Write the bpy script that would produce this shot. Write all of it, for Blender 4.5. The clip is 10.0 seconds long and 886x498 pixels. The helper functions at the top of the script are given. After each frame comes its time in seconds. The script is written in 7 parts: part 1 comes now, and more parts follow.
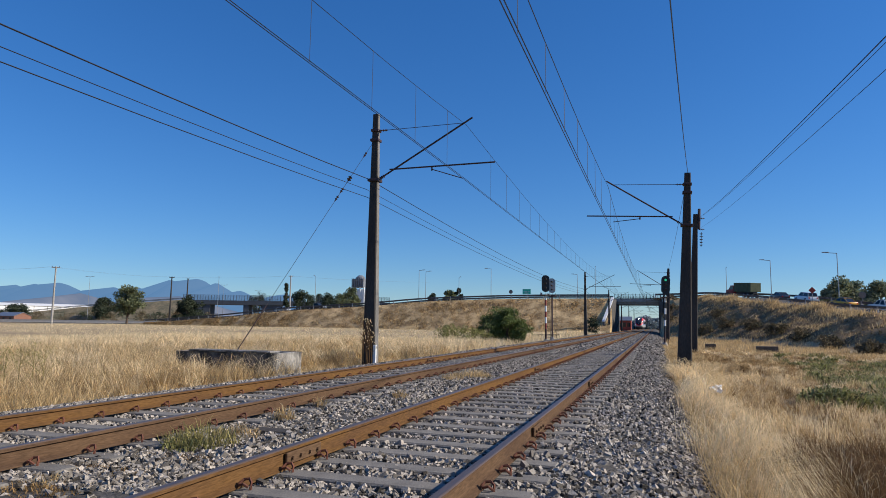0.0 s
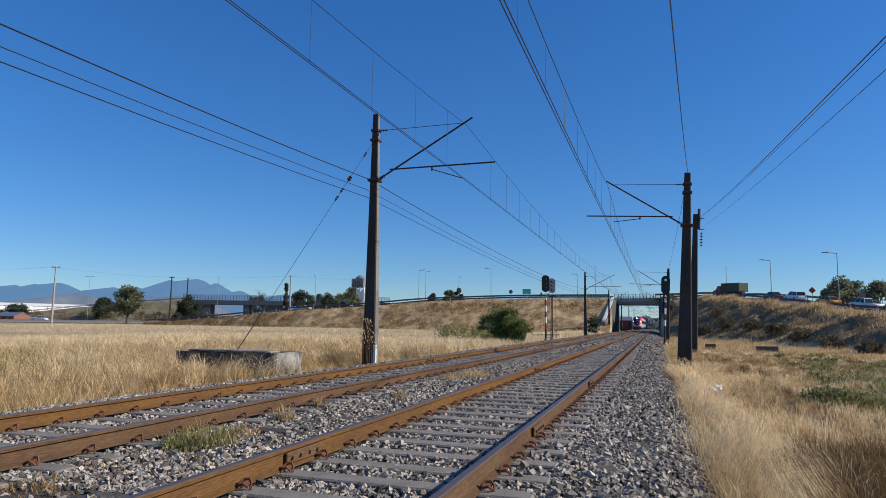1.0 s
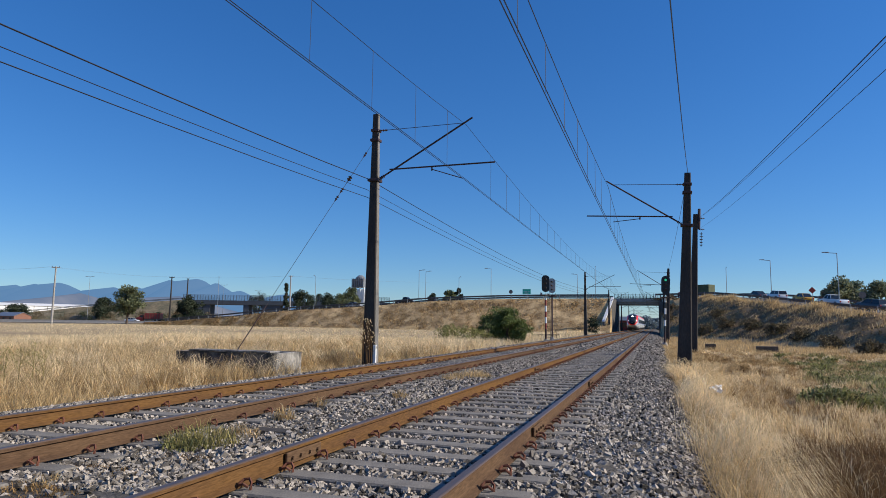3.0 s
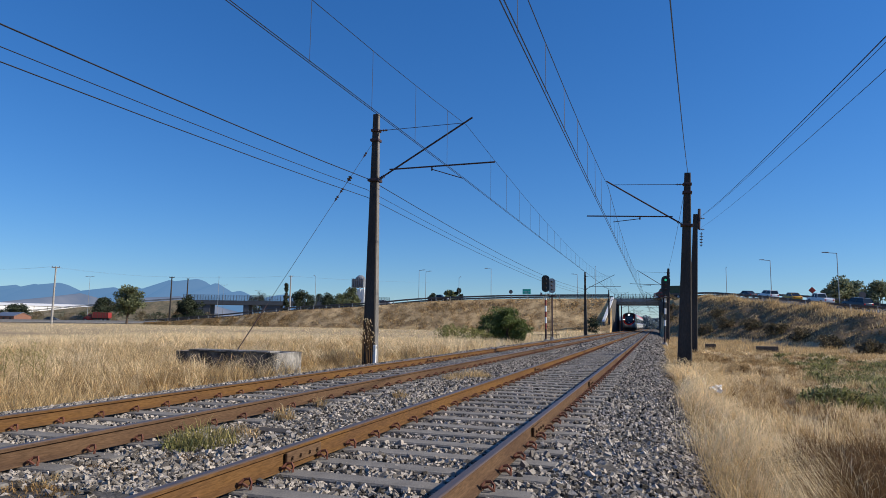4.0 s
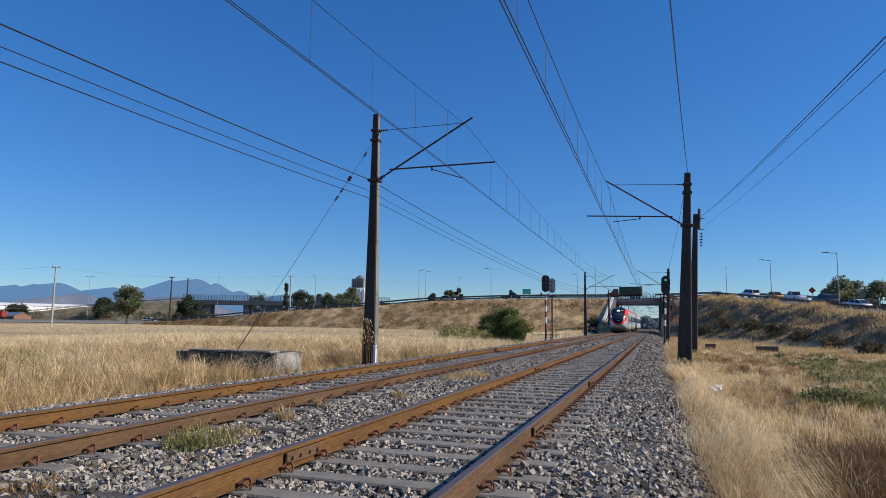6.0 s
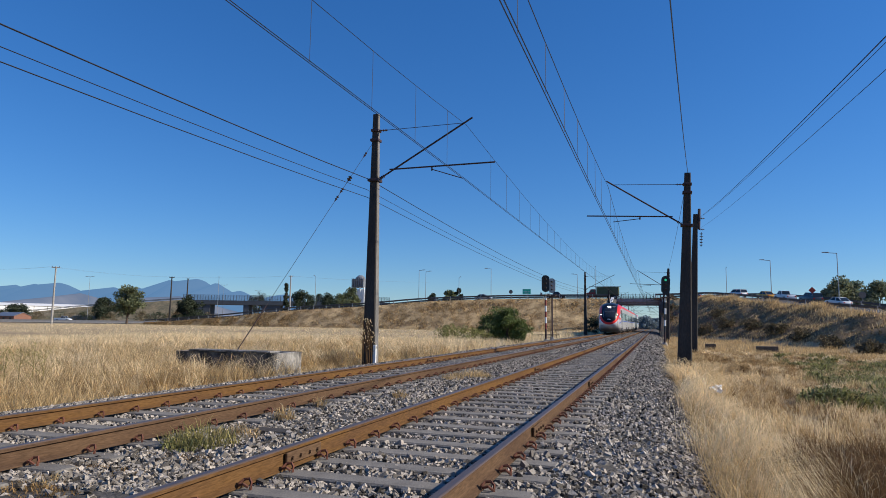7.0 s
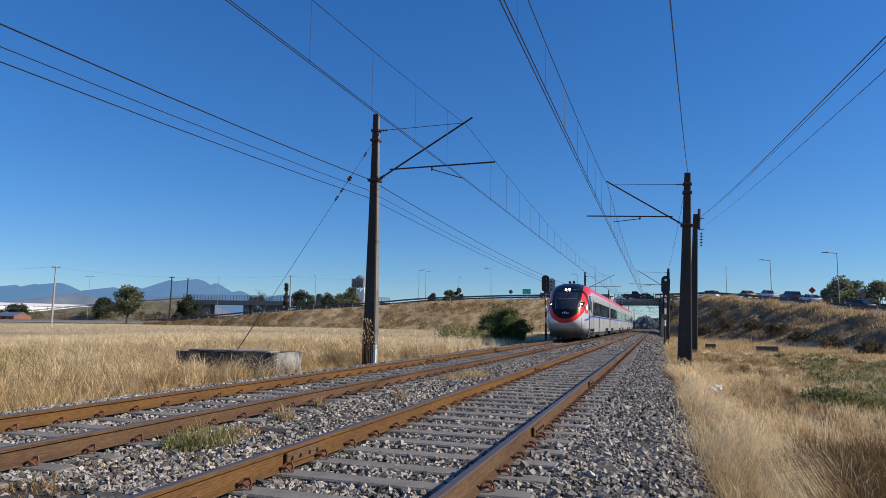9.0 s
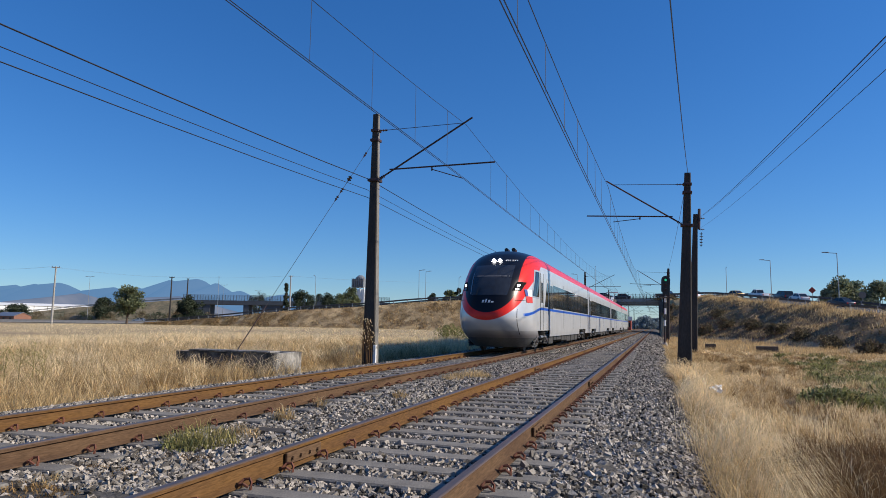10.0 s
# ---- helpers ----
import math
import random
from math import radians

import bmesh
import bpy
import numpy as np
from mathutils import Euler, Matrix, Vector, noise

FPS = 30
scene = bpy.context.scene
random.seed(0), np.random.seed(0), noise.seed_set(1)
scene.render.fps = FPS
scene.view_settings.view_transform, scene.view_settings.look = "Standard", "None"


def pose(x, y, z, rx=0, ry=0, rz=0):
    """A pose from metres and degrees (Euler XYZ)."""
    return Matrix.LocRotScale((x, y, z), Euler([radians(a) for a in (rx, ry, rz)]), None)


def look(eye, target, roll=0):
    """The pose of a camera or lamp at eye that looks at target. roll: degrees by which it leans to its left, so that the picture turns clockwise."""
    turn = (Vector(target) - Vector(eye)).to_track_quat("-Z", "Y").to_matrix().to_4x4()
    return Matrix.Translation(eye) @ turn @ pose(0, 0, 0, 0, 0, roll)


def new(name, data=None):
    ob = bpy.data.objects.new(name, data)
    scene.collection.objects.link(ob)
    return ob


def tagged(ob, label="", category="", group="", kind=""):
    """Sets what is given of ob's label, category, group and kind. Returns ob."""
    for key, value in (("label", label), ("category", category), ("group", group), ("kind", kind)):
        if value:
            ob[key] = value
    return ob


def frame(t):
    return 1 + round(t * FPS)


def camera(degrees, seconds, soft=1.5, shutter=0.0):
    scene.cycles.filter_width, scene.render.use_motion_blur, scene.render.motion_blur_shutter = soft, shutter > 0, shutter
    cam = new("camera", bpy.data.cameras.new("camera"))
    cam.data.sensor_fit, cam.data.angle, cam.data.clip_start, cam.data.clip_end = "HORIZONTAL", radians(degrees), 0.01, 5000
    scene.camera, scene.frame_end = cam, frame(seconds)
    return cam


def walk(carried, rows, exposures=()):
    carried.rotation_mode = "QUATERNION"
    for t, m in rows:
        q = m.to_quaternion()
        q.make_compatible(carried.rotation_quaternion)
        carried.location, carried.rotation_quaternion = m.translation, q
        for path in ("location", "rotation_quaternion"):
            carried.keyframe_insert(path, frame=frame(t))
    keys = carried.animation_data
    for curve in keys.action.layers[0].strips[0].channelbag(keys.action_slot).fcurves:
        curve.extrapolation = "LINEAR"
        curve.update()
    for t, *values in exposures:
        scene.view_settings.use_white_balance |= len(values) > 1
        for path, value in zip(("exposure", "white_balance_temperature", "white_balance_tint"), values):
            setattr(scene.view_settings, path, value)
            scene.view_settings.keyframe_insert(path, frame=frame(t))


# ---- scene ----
cam = camera(68.88, 10.0, soft=0.75)
CAM_POSE = pose(0, 0, 1.27) @ pose(0, 0, 0, 0, 0, 18.28) @ pose(0, 0, 0, 96.57, 0, 0) @ pose(0, 0, 0, 0, 0, 0.776)
walk(cam, [(0, CAM_POSE), (10, CAM_POSE)])

# ---- light: clear summer afternoon, sun over the right of the line and slightly ahead ----
SUN_EL, SUN_AZ = 32.0, 78.0          # degrees; azimuth clockwise from the line's direction
world = bpy.data.worlds.new("sky")
scene.world = world
world.use_nodes = True
wn = world.node_tree.nodes
sky = wn.new("ShaderNodeTexSky")
sky.sky_type = "NISHITA"
sky.sun_disc = False
sky.sun_elevation = radians(SUN_EL)
sky.sun_rotation = radians(SUN_AZ)
sky.air_density = 1.0
sky.dust_density = 0.15
sky.ozone_density = 4.0
wn["Background"].inputs["Strength"].default_value = 0.10
deep = wn.new("ShaderNodeHueSaturation")      # the clear deep blue of dry inland air
deep.inputs["Saturation"].default_value = 1.12
tint = wn.new("ShaderNodeMix")
tint.data_type, tint.blend_type = "RGBA", "MULTIPLY"
tint.inputs["Factor"].default_value = 1.0
tint.inputs["B"].default_value = (0.785, 0.995, 1.31, 1)
world.node_tree.links.new(sky.outputs[0], tint.inputs["A"])
world.node_tree.links.new(tint.outputs["Result"], deep.inputs["Color"])
hsv, comb = wn.new("ShaderNodeSeparateColor"), wn.new("ShaderNodeCombineColor")
hsv.mode = comb.mode = "HSV"
level, gain = wn.new("ShaderNodeMath"), wn.new("ShaderNodeMath")      # thin dry haze: little brightening towards the horizon
level.operation, gain.operation = "POWER", "MULTIPLY"
level.inputs[1].default_value, gain.inputs[1].default_value = 0.76, 1.50
SL = world.node_tree.links.new
SL(deep.outputs[0], hsv.inputs[0])
SL(hsv.outputs[0], comb.inputs[0])
SL(hsv.outputs[1], comb.inputs[1])
SL(hsv.outputs[2], level.inputs[0])
SL(level.outputs[0], gain.inputs[0])
SL(gain.outputs[0], comb.inputs[2])
SL(comb.outputs[0], wn["Background"].inputs["Color"])
sun_data = bpy.data.lights.new("sun", "SUN")
sun_data.energy = 5.6
sun_data.angle = radians(0.53)
sun_data.color = (1.0, 0.90, 0.75)
sun = new("sun", sun_data)
_el, _az = radians(SUN_EL), radians(SUN_AZ)
SUN_DIR = Vector((math.sin(_az) * math.cos(_el), math.cos(_az) * math.cos(_el), math.sin(_el)))
sun.matrix_world = look(SUN_DIR * 100, (0, 0, 0))
scene.view_settings.exposure = 0.0


# ---- materials ----
def mat(name, col, rough=0.7, metal=0.0, var=0.25, scale=8.0, fine=80.0, bump=0.0, bump_scale=60.0, col2=None, mix=0.5, per=0.0,
        coat=0.0, stretch=None, transl=0.0, spec=0.5):
    """Principled surface: base colour varied by a coarse and a fine noise, optional second colour in patches, optional relief,
    per: brightness that varies from piece to piece."""
    m = bpy.data.materials.new(name)
    m.use_nodes = True
    nt = m.node_tree
    N, Lk = nt.nodes, nt.links.new
    b = N["Principled BSDF"]
    b.inputs["Roughness"].default_value = rough
    b.inputs["Metallic"].default_value = metal
    b.inputs["Specular IOR Level"].default_value = spec
    if coat:
        b.inputs["Coat Weight"].default_value = coat
        b.inputs["Coat Roughness"].default_value = 0.08
    tc = N.new("ShaderNodeTexCoord")
    src = tc.outputs["Object"]
    if stretch:
        mp = N.new("ShaderNodeMapping")
        mp.inputs["Scale"].default_value = stretch
        Lk(src, mp.inputs["Vector"])
        src = mp.outputs[0]
    n1, n2 = N.new("ShaderNodeTexNoise"), N.new("ShaderNodeTexNoise")
    n1.inputs["Scale"].default_value, n1.inputs["Detail"].default_value = scale, 4
    n2.inputs["Scale"].default_value, n2.inputs["Detail"].default_value = fine, 3
    Lk(src, n1.inputs["Vector"])
    Lk(src, n2.inputs["Vector"])
    c = N.new("ShaderNodeMix")
    c.data_type = "RGBA"
    c.inputs["A"].default_value = col if len(col) == 4 else (*col, 1)
    c2 = col2 or tuple(v * (1 - var) for v in col[:3])
    c.inputs["B"].default_value = (*c2[:3], 1)
    ramp = N.new("ShaderNodeMapRange")
    ramp.inputs["From Min"].default_value = mix - 0.15
    ramp.inputs["From Max"].default_value = mix + 0.15
    Lk(n1.outputs["Fac"], ramp.inputs["Value"])
    Lk(ramp.outputs[0], c.inputs["Factor"])
    h = N.new("ShaderNodeHueSaturation")
    v = N.new("ShaderNodeMapRange")
    v.inputs["From Min"].default_value, v.inputs["From Max"].default_value = 0.3, 0.7
    v.inputs["To Min"].default_value, v.inputs["To Max"].default_value = 1 - var, 1 + var
    Lk(n2.outputs["Fac"], v.inputs["Value"])
    val = v.outputs[0]
    if per:
        geo, oi = N.new("ShaderNodeNewGeometry"), N.new("ShaderNodeObjectInfo")
        ad, fr, pr, mu = (N.new("ShaderNodeMath") for _ in range(4))
        ad.operation, fr.operation, mu.operation = "ADD", "FRACT", "MULTIPLY"
        Lk(geo.outputs["Random Per Island"], ad.inputs[0])
        Lk(oi.outputs["Random"], ad.inputs[1])
        Lk(ad.outputs[0], fr.inputs[0])
        pr.operation = "MULTIPLY_ADD"
        Lk(fr.outputs[0], pr.inputs[0])
        pr.inputs[1].default_value, pr.inputs[2].default_value = 2 * per, 1 - per
        Lk(val, mu.inputs[0])
        Lk(pr.outputs[0], mu.inputs[1])
        val = mu.outputs[0]
    Lk(c.outputs["Result"], h.inputs["Color"])
    Lk(val, h.inputs["Value"])
    Lk(h.outputs[0], b.inputs["Base Color"])
    if bump:
        bp, n3 = N.new("ShaderNodeBump"), N.new("ShaderNodeTexNoise")
        n3.inputs["Scale"].default_value, n3.inputs["Detail"].default_value = bump_scale, 5
        Lk(src, n3.inputs["Vector"])
        bp.inputs["Strength"].default_value, bp.inputs["Distance"].default_value = bump, 0.02
        Lk(n3.outputs["Fac"], bp.inputs["Height"])
        Lk(bp.outputs[0], b.inputs["Normal"])
    if transl:
        t, ms = N.new("ShaderNodeBsdfTranslucent"), N.new("ShaderNodeMixShader")
        Lk(h.outputs[0], t.inputs["Color"])
        ms.inputs["Fac"].default_value = transl
        Lk(b.outputs[0], ms.inputs[1])
        Lk(t.outputs[0], ms.inputs[2])
        Lk(ms.outputs[0], N["Material Output"].inputs["Surface"])
    return m


def glow(name, col, strength):
    m = bpy.data.materials.new(name)
    m.use_nodes = True
    b = m.node_tree.nodes["Principled BSDF"]
    b.inputs["Base Color"].default_value = (*col, 1)
    b.inputs["Emission Color"].default_value = (*col, 1)
    b.inputs["Emission Strength"].default_value = strength
    return m


M = dict(
    soil=mat("dry_soil", (0.27, 0.19, 0.10), 0.95, var=0.3, scale=0.35, fine=9, bump=0.6, bump_scale=14, col2=(0.38, 0.285, 0.155)),
    # bed near black: shade of the gaps between loose stones is in its colour
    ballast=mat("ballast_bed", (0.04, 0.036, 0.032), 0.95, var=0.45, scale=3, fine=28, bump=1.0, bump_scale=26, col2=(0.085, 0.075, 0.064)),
    stone=mat("crushed_stone", (0.235, 0.213, 0.187), 0.95, var=0.3, scale=6, fine=60, bump=0.3, bump_scale=90, per=0.9, col2=(0.28, 0.245, 0.205), spec=0.15),
    rust=mat("rusty_rail_side", (0.155, 0.082, 0.030), 0.9, spec=0.08, metal=0.0, var=0.25, scale=5, fine=70, bump=0.25, bump_scale=120, col2=(0.115, 0.062, 0.03), stretch=(1, 0.15, 1)),
    railtop=mat("worn_rail_head", (0.13, 0.085, 0.06), 0.42, metal=0.35, var=0.2, scale=4, fine=40, stretch=(1, 0.05, 1)),
    rust2=mat("dull_rusty_rail_side", (0.125, 0.076, 0.044), 0.9, spec=0.1, var=0.25, scale=5, fine=70, bump=0.25, bump_scale=120, col2=(0.09, 0.054, 0.034), stretch=(1, 0.15, 1)),
    clip=mat("rusty_rail_clip", (0.16, 0.055, 0.03), 0.8, var=0.3, scale=20, fine=120, per=0.2),
    sleeper=mat("sleeper_concrete", (0.205, 0.188, 0.165), 0.9, var=0.2, scale=5, fine=60, bump=0.35, bump_scale=70, per=0.15, col2=(0.15, 0.138, 0.122)),
    concrete=mat("grey_concrete", (0.36, 0.345, 0.32), 0.9, var=0.2, scale=1.5, fine=25, bump=0.3, bump_scale=30),
    pole=mat("dark_pole_concrete", (0.05, 0.043, 0.038), 0.9, var=0.25, scale=1.6, fine=22, bump=0.3, bump_scale=40, col2=(0.03, 0.026, 0.023), stretch=(1, 1, 0.3)),
    # paler copy of the pole concrete, with sunlight put into the colour
    sunlit=mat("sunlit_pole_concrete", (0.21, 0.20, 0.185), 0.9, var=0.25, scale=1.6, fine=22, bump=0.3, bump_scale=40, col2=(0.13, 0.122, 0.112), stretch=(1, 1, 0.3)),
    white=mat("white_paint", (0.78, 0.78, 0.76), 0.6, var=0.08, scale=3, fine=30),
    steel=mat("galvanised_steel", (0.33, 0.34, 0.35), 0.45, metal=0.7, var=0.15, scale=5, fine=40),
    arm=mat("dark_arm_steel", (0.06, 0.035, 0.035), 0.6, metal=0.3, var=0.2, scale=6, fine=50),
    wire=mat("wire_copper_oxide", (0.035, 0.035, 0.04), 0.6, metal=0.3, var=0.1, scale=6, fine=50),
    insul=mat("brown_insulator", (0.06, 0.035, 0.03), 0.25, var=0.1, scale=6, fine=50),
    black=mat("black_paint", (0.018, 0.018, 0.02), 0.5, var=0.2, scale=6, fine=50),
    asphalt=mat("asphalt", (0.06, 0.06, 0.06), 0.9, var=0.25, scale=1.2, fine=40, bump=0.2, bump_scale=80),
)


# ---- mesh helpers ----
def part(name, bm, material, parent=None, label="", smooth=False):
    me = bpy.data.meshes.new(name)
    bm.normal_update()
    bm.to_mesh(me)
    bm.free()
    for mm in (material if isinstance(material, (list, tuple)) else [material]):
        me.materials.append(mm)
    if smooth:
        me.polygons.foreach_set("use_smooth", [True] * len(me.polygons))
        me.set_sharp_from_angle(angle=radians(38))
    ob = new(name, me)
    ob.parent = parent
    if label:
        ob["label"] = label
    return ob


def share(ob, name, m, parent=None):
    """Another object on the same mesh, at the pose m."""
    o = new(name, ob.data)
    o.parent = parent
    o.matrix_basis = m
    return o


def mesh_np(name, verts, faces, material, parent=None, smooth=False, mats=None):
    """Mesh object from numpy arrays; faces all of one size."""
    verts, faces = np.asarray(verts, np.float32), np.asarray(faces, np.int32)
    me = bpy.data.meshes.new(name)
    k = faces.shape[1]
    me.vertices.add(len(verts))
    me.vertices.foreach_set("co", verts.ravel())
    me.loops.add(faces.size)
    me.loops.foreach_set("vertex_index", faces.ravel())
    me.polygons.add(len(faces))
    me.polygons.foreach_set("loop_start", np.arange(0, faces.size, k, dtype=np.int32))
    me.polygons.foreach_set("use_smooth", np.full(len(faces), smooth, bool))
    for mm in (material if isinstance(material, (list, tuple)) else [material]):
        me.materials.append(mm)
    if mats is not None:
        me.polygons.foreach_set("material_index", np.asarray(mats, np.int32))
    me.update()
    me.validate()
    ob = new(name, me)
    ob.parent = parent
    return ob


def box(bm, x0, x1, y0, y1, z0, z1, bevel=0.0, m=None, mi=0):
    r = bmesh.ops.create_cube(bm, size=1)
    T = Matrix.Translation(((x0 + x1) / 2, (y0 + y1) / 2, (z0 + z1) / 2)) @ Matrix.Diagonal((x1 - x0, y1 - y0, z1 - z0, 1))
    bmesh.ops.transform(bm, matrix=(m @ T) if m else T, verts=r["verts"])
    fs = list({f for v in r["verts"] for f in v.link_faces})
    for f in fs:
        f.material_index = mi
    if bevel:
        es = list({e for v in r["verts"] for e in v.link_edges})
        bmesh.ops.bevel(bm, geom=es, offset=bevel, segments=1, affect="EDGES", profile=0.5)
    return bm


def tube(bm, a, b, r0, r1=None, seg=8, caps=True, mi=0):
    a, b = Vector(a), Vector(b)
    r1 = r0 if r1 is None else r1
    q = (b - a).to_track_quat("Z", "Y").to_matrix()
    ra = [bm.verts.new(a + q @ Vector((r0 * math.cos(i * math.tau / seg), r0 * math.sin(i * math.tau / seg), 0))) for i in range(seg)]
    rb = [bm.verts.new(b + q @ Vector((r1 * math.cos(i * math.tau / seg), r1 * math.sin(i * math.tau / seg), 0))) for i in range(seg)]
    fs = [bm.faces.new((ra[i], ra[(i + 1) % seg], rb[(i + 1) % seg], rb[i])) for i in range(seg)]
    if caps:
        fs += [bm.faces.new(ra[::-1]), bm.faces.new(rb)]
    for f in fs:
        f.material_index = mi
    return bm


def loft(bm, rings, closed=True, caps=True, mi=0):
    """Skin through rings of points, all of one count."""
    R = [[bm.verts.new(p) for p in ring] for ring in rings]
    n = len(R[0])
    for a, b in zip(R, R[1:]):
        for i in range(n if closed else n - 1):
            bm.faces.new((a[i], a[(i + 1) % n], b[(i + 1) % n], b[i])).material_index = mi
    if caps and closed:
        bm.faces.new(R[0][::-1]).material_index = mi
        bm.faces.new(R[-1]).material_index = mi
    return bm


def empty(name, m=None, **tags):
    e = new(name)
    e.empty_display_size = 0.2
    if m is not None:
        e.matrix_basis = m
    return tagged(e, **tags)


def sm(t):
    t = np.clip(t, 0, 1)
    return t * t * (3 - 2 * t)


# ---- plan of the line ----
X_NEAR, X_FAR, HALF_GAUGE, RAIL_Z = -2.235, -6.126, 0.873, 0.18
BRIDGE_Y0, BRIDGE_Y1, ABUT_L, ABUT_R = 160.0, 170.0, -8.9, 0.55

# road over the line: centre line and height of the carriageway
ROAD = np.array([(-175, 164, -0.9), (-152, 166.5, 0.1), (-135, 168, 1.2), (-119, 166.5, 2.3), (-100, 165.5, 4.1), (-74, 165, 5.6), (-59, 165, 6.8),
                 (-40, 165, 7.5), (-28, 165, 7.7), (-10, 165, 7.75), (0, 164.2, 7.8), (9, 159.5, 7.8), (15.5, 152, 7.7), (20.2, 142, 6.9),
                 (23.6, 131, 6.0), (27, 122, 5.0), (33, 112, 3.7), (44, 100, 2.6), (62, 86, 1.6), (90, 68, 0.6), (130, 44, -0.2)])


def catmull(pts, per=12):
    out = []
    for i in range(len(pts) - 1):
        p0, p1, p2, p3 = pts[max(i - 1, 0)], pts[i], pts[i + 1], pts[min(i + 2, len(pts) - 1)]
        for k in range(per):
            t = k / per
            out.append(0.5 * (2 * p1 + (p2 - p0) * t + (2 * p0 - 5 * p1 + 4 * p2 - p3) * t * t + (3 * p1 - p0 - 3 * p2 + p3) * t ** 3))
    out.append(pts[-1])
    return np.array(out)


ROADC = catmull(ROAD)
ROADS = np.concatenate([[0], np.cumsum(np.linalg.norm(np.diff(ROADC[:, :2], axis=0), axis=1))])


def road_at(s, lat=0.0):
    """Point and heading (radians) at the distance s along the road, lat metres to its north side."""
    p = np.array([np.interp(s, ROADS, ROADC[:, i]) for i in range(3)])
    q = np.array([np.interp(s + 0.5, ROADS, ROADC[:, i]) for i in range(3)])
    d = (q - p) / max(np.linalg.norm(q - p), 1e-6)
    return Vector(p) + Vector((-d[1], d[0], 0)) * lat, math.atan2(d[1], d[0]), math.asin(max(-1, min(1, d[2])))


def fnoise(x, y, s, k=0):
    """Smooth lattice noise for arrays, about -1 to 1, features about pi / s metres wide."""
    x, y = np.asarray(x, float), np.asarray(y, float)

    def layer(u, v):
        i, j = np.floor(u), np.floor(v)
        a, b = u - i, v - j
        a, b = a * a * (3 - 2 * a), b * b * (3 - 2 * b)
        h = lambda p, q: (np.sin(p * 127.1 + q * 311.7) * 43758.5453) % 1.0
        return (h(i, j) * (1 - a) + h(i + 1, j) * a) * (1 - b) + (h(i, j + 1) * (1 - a) + h(i + 1, j + 1) * a) * b

    u, v = x * s * 0.33 + 17.3 * k, y * s * 0.33 - 9.1 * k
    n = 0.68 * layer(u, v) + 0.32 * layer(u * 2.1 + 0.6 * v + 5.2, v * 2.1 - 0.6 * u)
    return (2 * n - 1) * 1.35


def bed(x):
    """Height of the ballast bed across the line, and how far it covers the ground."""
    top = -0.035
    l = np.interp(x, [-11.2, -9.1, -8.0], [-0.42, -0.1, 0]) + np.interp(x, [-0.75, 0.0, 0.75], [0, -0.12, -0.47])
    return top + l


def ground_h(x, y):
    x, y = np.asarray(x, float), np.asarray(y, float)
    z = np.where(x < -4, -0.33, -0.5) + 0.05 * fnoise(x, y, 0.5) + 0.08 * fnoise(x, y, 0.13, 2)
    z = z + (x > 0.9) * sm((x - 0.9) / 1.5) * sm((50 - y) / 20) * (0.09 * fnoise(x, y, 1.5, 9) + 0.06 * fnoise(x, y, 3.4, 2))
    z = z - 0.35 * sm((x - 3) / 8) * sm((60 - y) / 40)
    # the mound beside the line, before the road
    cx = np.interp(y, [30, 49, 55, 68, 80, 90, 100, 112, 135], [27.5, 22.5, 20.5, 18.4, 18.6, 17.2, 14.2, 11, 8])
    cz = np.interp(y, [30, 49, 55, 68, 80, 90, 100, 112, 135], [1.0, 1.7, 2.1, 3.0, 4.1, 4.8, 5.7, 6.5, 7.6])
    cz = cz * 0.93
    d = cx - x
    wid = cz * 2.0 + 1.0
    u = np.clip(d / wid, 0, 1)
    m = np.where(d > 0, cz * (0.7 * (1 - u) + 0.3 * (1 - sm(u))), cz * (1 - sm((-d - 0.5) / 7)))
    m = m + (m > 0.2) * (0.40 * fnoise(x, y, 0.5, 3) + 0.38 * fnoise(x, y, 1.2, 5) + 0.16 * fnoise(x, y, 3.0, 7)) * sm(m / 1.5)
    m = np.where((y > 18) & (y < 150) & (x > -1) & (x < 60), m * sm((y - 18) / 20) * sm((150 - y) / 12) * sm((60 - x) / 15), 0)
    z = z + np.maximum(m, 0)
    on_bed = (x > -11.0) & (x < 0.7)
    return np.where(on_bed, np.minimum(z, bed(x) - 0.12), z)


def axis_steps(stops):
    out = []
    for a, b, n in stops:
        out += list(np.linspace(a, b, n, endpoint=False))
    return np.array(out + [stops[-1][1]])


def sheet(name, xs, ys, zf, material):
    gx, gy = np.meshgrid(xs, ys)
    v = np.stack([gx, gy, zf(gx, gy)], -1).reshape(-1, 3)
    nx, ny = len(xs), len(ys)
    i = (np.arange(ny - 1)[:, None] * nx + np.arange(nx - 1)[None]).ravel()
    return mesh_np(name, v, np.stack([i, i + 1, i + nx + 1, i + nx], 1), material, smooth=True)


xs = axis_steps([(-4000, -400, 12), (-400, -60, 40), (-60, -12, 40), (-12, 2, 40), (2, 40, 90), (40, 120, 30), (120, 4000, 14)])
ys = axis_steps([(-1500, -60, 8), (-60, 0, 15), (0, 150, 160), (150, 400, 40), (400, 4500, 14)])
tagged(sheet("ground", xs, ys, ground_h, M["soil"]), "dry summer field of pale earth and straw", "ground", kind="structure")
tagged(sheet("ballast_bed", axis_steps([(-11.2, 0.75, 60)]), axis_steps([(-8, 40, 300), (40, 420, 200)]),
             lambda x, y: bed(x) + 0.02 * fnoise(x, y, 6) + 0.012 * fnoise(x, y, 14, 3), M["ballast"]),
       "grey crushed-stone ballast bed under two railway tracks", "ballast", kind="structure")

